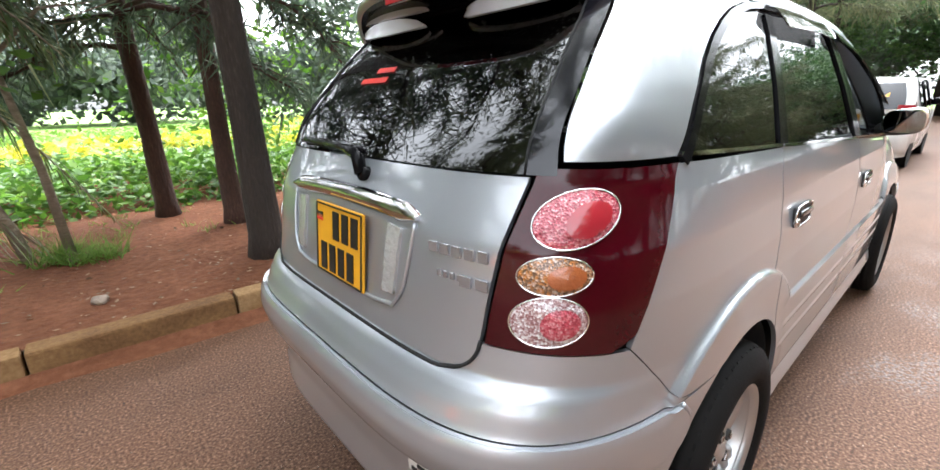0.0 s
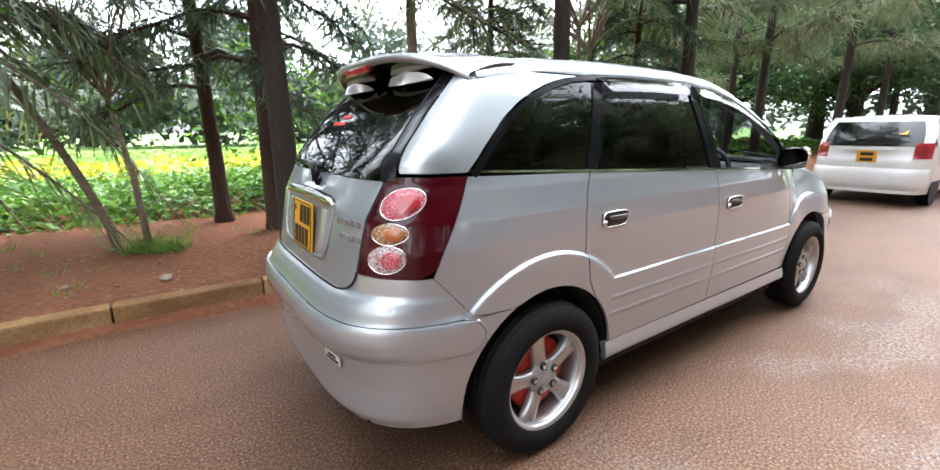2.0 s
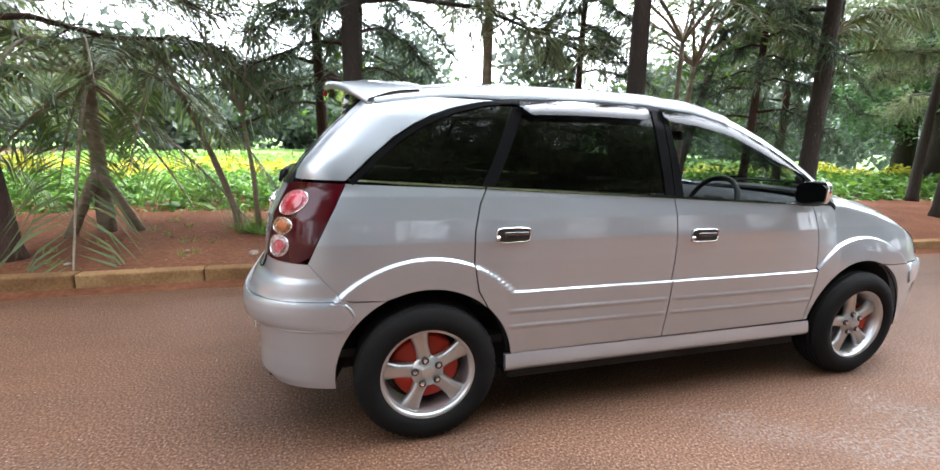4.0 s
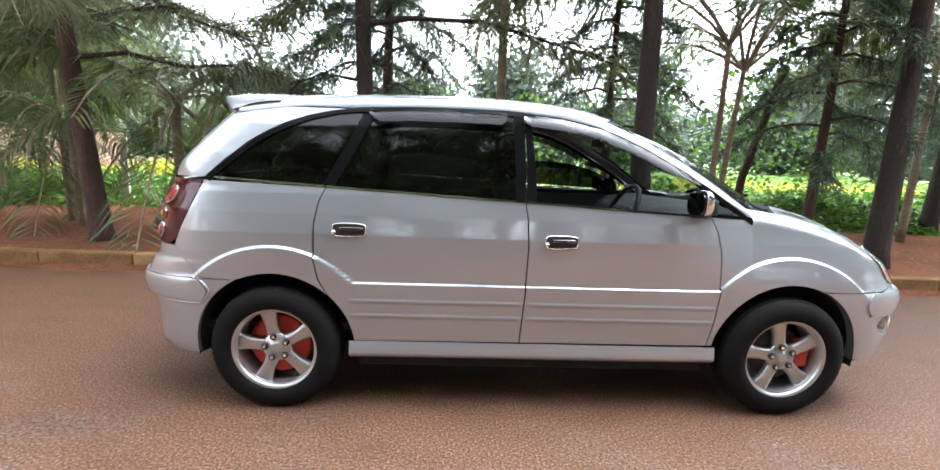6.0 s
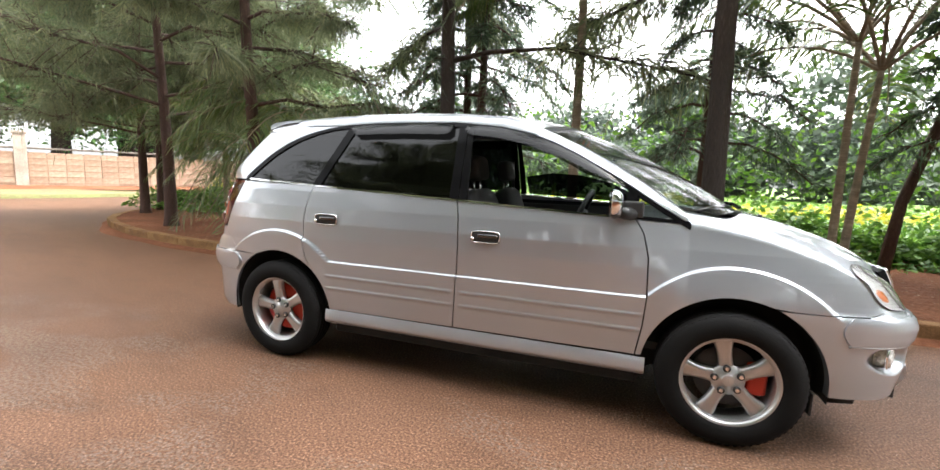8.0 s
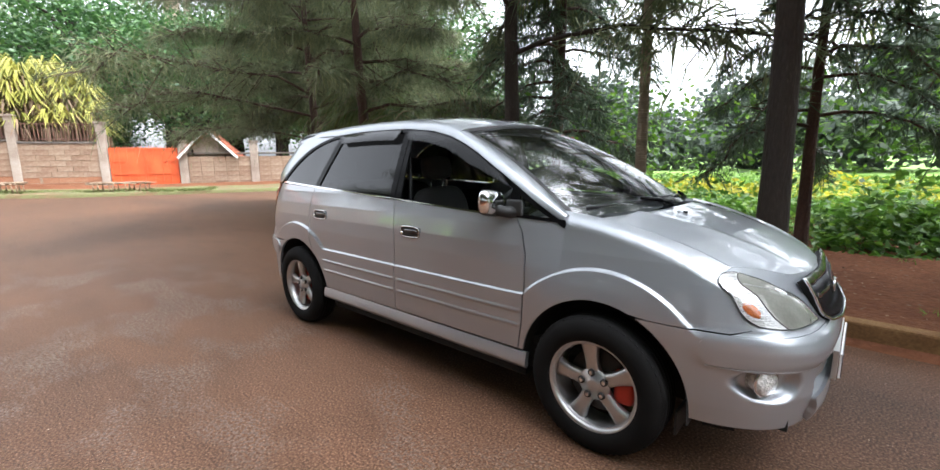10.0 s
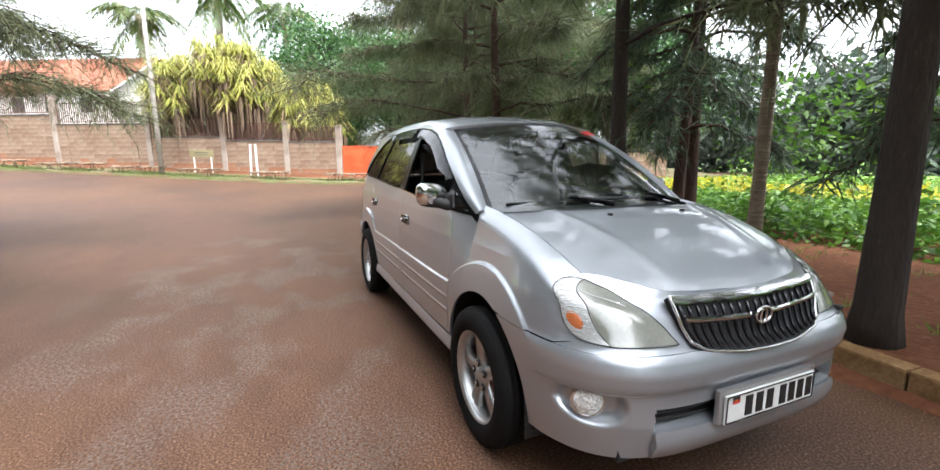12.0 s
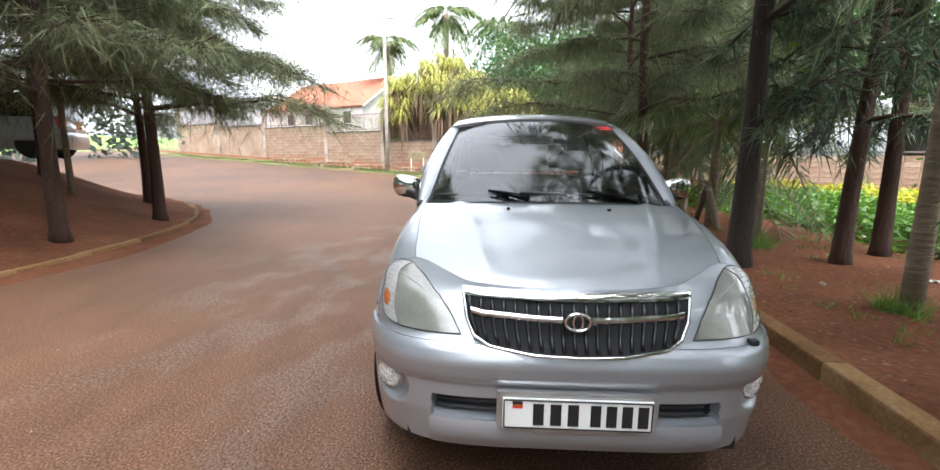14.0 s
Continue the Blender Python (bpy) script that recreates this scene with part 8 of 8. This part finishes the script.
# ---------------------------------------------------------------- other vehicles
def simple_car(label, at, length, width, height, paint_mat, belt, rear_slope, lamp=C_BRIGHTRED):
    """A parked car seen from behind: body, glass, lamps, plate, wheels. Its front points to +x."""
    v = thing("car", label, "car", at=at)
    L, W = length / 2, width / 2

    def half(x, z):
        w = W * (1 - 0.10 * max(0, (z - belt) / (height - belt)) * 2.0 * 0.9) * (0.95 + 0.05 * smooth01(0.15, 0.6, z))
        xr = L - rear_slope * max(0, (z - belt) / (height - belt)) ** 1.3 - 0.05 * smooth01(0.75, 0.9, z) * (z < belt + 1)
        xf = L - 0.02 if z < 0.7 else L - 0.15
        t = 0
        if x < -L + 0.6:
            t = min(1, (-L + 0.6 - x) / max(0.05, 0.6 - (L - xr)))
        if x > L - 0.8:
            t = min(1, (x - L + 0.8) / (0.8 - (L - xf)))
        return w * (1 - t**4) ** 0.25 if t < 1 else 0

    def tail(y, z):
        xr = L - rear_slope * max(0, (z - belt) / (height - belt)) ** 1.3 - 0.05 * smooth01(0.75, 0.9, z)
        w = W * (1 - 0.18 * max(0, (z - belt) / (height - belt)))
        return -(L - 0.6 + (0.6 - (L - xr)) * (1 - min(0.98, abs(y) / w) ** 4) ** 0.25)

    top = lambda x: height - 0.04 * abs(x / L) ** 2 if x < L * 0.15 else height - 0.04 - (height - belt - 0.04) * smooth01(L * 0.15, L * 0.62, x) - 0.22 * smooth01(L * 0.6, L, x)
    rows = []
    for z in np.linspace(0.22, belt, 16):
        xs = np.linspace(-L + 0.35, L - 0.5, 40)
        rows.append([(tail(y, z), y, z) for y in np.linspace(0, half(-L + 0.35, z), 12)[:-1]] + [(x, half(x, z), z) for x in xs])
    body = child("body", grid_mesh("body", [np.array(rows)], paint_mat, 0.02, both=True), v)
    roof = []
    for x in np.linspace(-L + rear_slope + 0.02, L - 0.5, 40):
        zt = top(x)
        yt = half(x, zt) - 0.03
        roof.append([(x, yt * math.sin(a), zt - (0.17 if zt > belt + 0.2 else 0.05) * (1 - math.cos(a)) ** 1.5) for a in np.linspace(0, math.pi / 2, 12)])
    child("roof", grid_mesh("roof", [np.array(roof)], paint_mat, 0.02, both=True), v)
    g = np.array([[(tail(y, z) - 0.004, y, z) for y in np.linspace(-1, 1, 16) * W * 0.80 * (1 - 0.22 * ((z - belt) / (height - belt)) ** 2.2)] for z in np.linspace(belt + 0.0, height - 0.13, 12)])
    child("rear_window", grid_mesh("rear_window", [g], C_REARGLASS, 0.01), v, "dark rear window")
    g = np.array([[(tail(y, z), y, z) for y in np.concatenate([np.linspace(-W * 0.93, -W * 0.6, 6), np.linspace(-W * 0.6, W * 0.6, 8)[1:-1], np.linspace(W * 0.6, W * 0.93, 6)]) * (1 - 0.16 * ((z - belt) / (height - belt)) ** 3)] for z in np.linspace(belt, height - 0.05, 12)])
    child("rear_frame", grid_mesh("rear_frame", [g], paint_mat, 0.01), v)
    for s in (-1, 1):
        side = []
        xs = np.linspace(-L + rear_slope * 0.9 + 0.25, L * 0.46, 24)
        g = np.array([[(x, half(x, belt + (top(x) - 0.09 - belt) * t) + 0.002, belt + 0.02 + (max(top(x) - 0.10, belt + 0.05) - belt) * t) for t in np.linspace(0, 1, 8)] for x in xs])
        child("side_window", grid_mesh("side_window", [g], C_TINT, 0.01, side=s), v, "dark side window")
        g = np.array([[(x, half(x, belt + (top(x) - belt) * t) - 0.006, belt + (top(x) - 0.03 - belt) * t) for t in np.linspace(0, 1, 8)] for x in np.linspace(-L + rear_slope * 0.6 + 0.1, L * 0.62, 30)])
        child("side_frame", grid_mesh("side_frame", [g], paint_mat, 0.01, side=s), v)
        for x in (-0.05, -L * 0.42):
            child("pillar", mesh_of("pillar", *tube([(x, s * (half(x, belt) + 0.004), belt), (x + 0.02, s * (half(x, top(x) - 0.1) + 0.004), top(x) - 0.1)], 0.022, 6), C_BLACK), v)
        g = np.array([[(tail(y, z) - 0.012, s * y, z) for y in np.linspace(W * 0.70, W * 0.95, 8)] for z in np.linspace(belt - 0.2, belt + 0.06, 8)])
        child("tail_lamp", grid_mesh("tail_lamp", [g], lamp, 0.03), v, "red tail lamp")
        child("mirror", mesh_of("mirror", *turned(box(0, 0, 0, 0.1, 0.2, 0.14, 0.03), Matrix.Translation((L * 0.40, s * (W + 0.08), belt + 0.07))), C_BLACK), v)
        for ax in (-L + 0.72, L - 0.85):
            wv = child("wheel", mesh_of("wheel", *turned(lathe([(0.19, -0.07), (0.2, -0.09), (0.29, -0.095), (0.31, -0.07), (0.31, 0.08), (0.2, 0.09)], 32), pose(ax, s * (W - 0.11), 0.31, 0, 0, 0 if s < 0 else 180)), C_TYRE), v, "black tyre on a silver rim")
            child("rim", mesh_of("rim", *turned(joined([lathe([(0.195, -0.06), (0.185, -0.04), (0.03, -0.05), (0.001, -0.055)], 24)] + [turned(box(0.1, -0.06, 0, 0.19, 0.015, 0.035), Euler((0, radians(51.4 * k), 0)).to_matrix().to_4x4()) for k in range(7)]), pose(ax, s * (W - 0.11), 0.31, 0, 0, 0 if s < 0 else 180)), C_ALLOY), wv)
            # flat near-black disc on the body side paints the arch's shade
            child("arch_shadow", mesh_of("arch_shadow", *turned(lathe([(0.001, 0.0), (0.345, 0.0)], 32), pose(ax, s * (half(ax, 0.4) + 0.003), 0.33, 0, 0, 0)), C_VOID), v)
    g = np.array([[(tail(y, z) - 0.05 * max(0.0, math.sin(math.pi * (z - 0.28) / 0.37)) ** 0.5, y, z) for y in np.linspace(-W * 0.96, W * 0.96, 30)] for z in np.linspace(0.28, 0.65, 10)])
    child("rear_bumper", grid_mesh("rear_bumper", [g], paint_mat, 0.03), v)
    pl = child("number_plate", mesh_of("number_plate", *box(tail(0, 0.80) - 0.012, 0, 0.84, 0.012, 0.28, 0.2, 0.003), C_YPLATE, smooth=False), v, "yellow number plate with plain dark bars")
    for zz in (0.885, 0.79):
        child("bar", mesh_of("bar", *box(tail(0, 0.80) - 0.02, 0, zz, 0.004, 0.18, 0.055), C_INK, smooth=False), pl)
    child("garnish", mesh_of("garnish", *box(tail(0, 0.9) - 0.02, 0, 0.965, 0.025, 0.7, 0.03, 0.006), paint_mat, smooth=False), v)
    child("wiper", mesh_of("wiper", *tube([(tail(0, belt) - 0.02, 0, belt + 0.01), (tail(0.3, belt + 0.06) - 0.02, 0.3, belt + 0.07)], [0.014, 0.007], 6), C_BLACK), v)
    child("underbody", mesh_of("underbody", *box(0, 0, 0.3, length - 0.5, width - 0.5, 0.15), C_VOID, smooth=False), v)
    return v


white = simple_car("white compact estate car parked ahead beside the kerb", pose(9.85, 0.48, 0), 4.2, 1.68, 1.57, C_WHITE, 1.02, 0.42)
child("sticker", mesh_of("sticker", *turned(box(0, 0, 0, 0.004, 0.13, 0.11), Matrix.Translation((-1.90, -0.38, 1.26)) @ Euler((0, radians(42), 0)).to_matrix().to_4x4()), C_YPLATE, smooth=False), white, "pale yellow sticker on the rear window")
child("antenna", mesh_of("antenna", *tube([(-1.0, 0, 1.49), (-1.12, 0, 1.58)], 0.006, 6), C_BLACK), white)
simple_car("silver estate car parked high on the soil under the trees", pose(-7.1, -13.4, isle_z(-7.1, -13.4), 0, 0, -63), 4.5, 1.72, 1.62, C_PAINT, 0.98, 0.34)
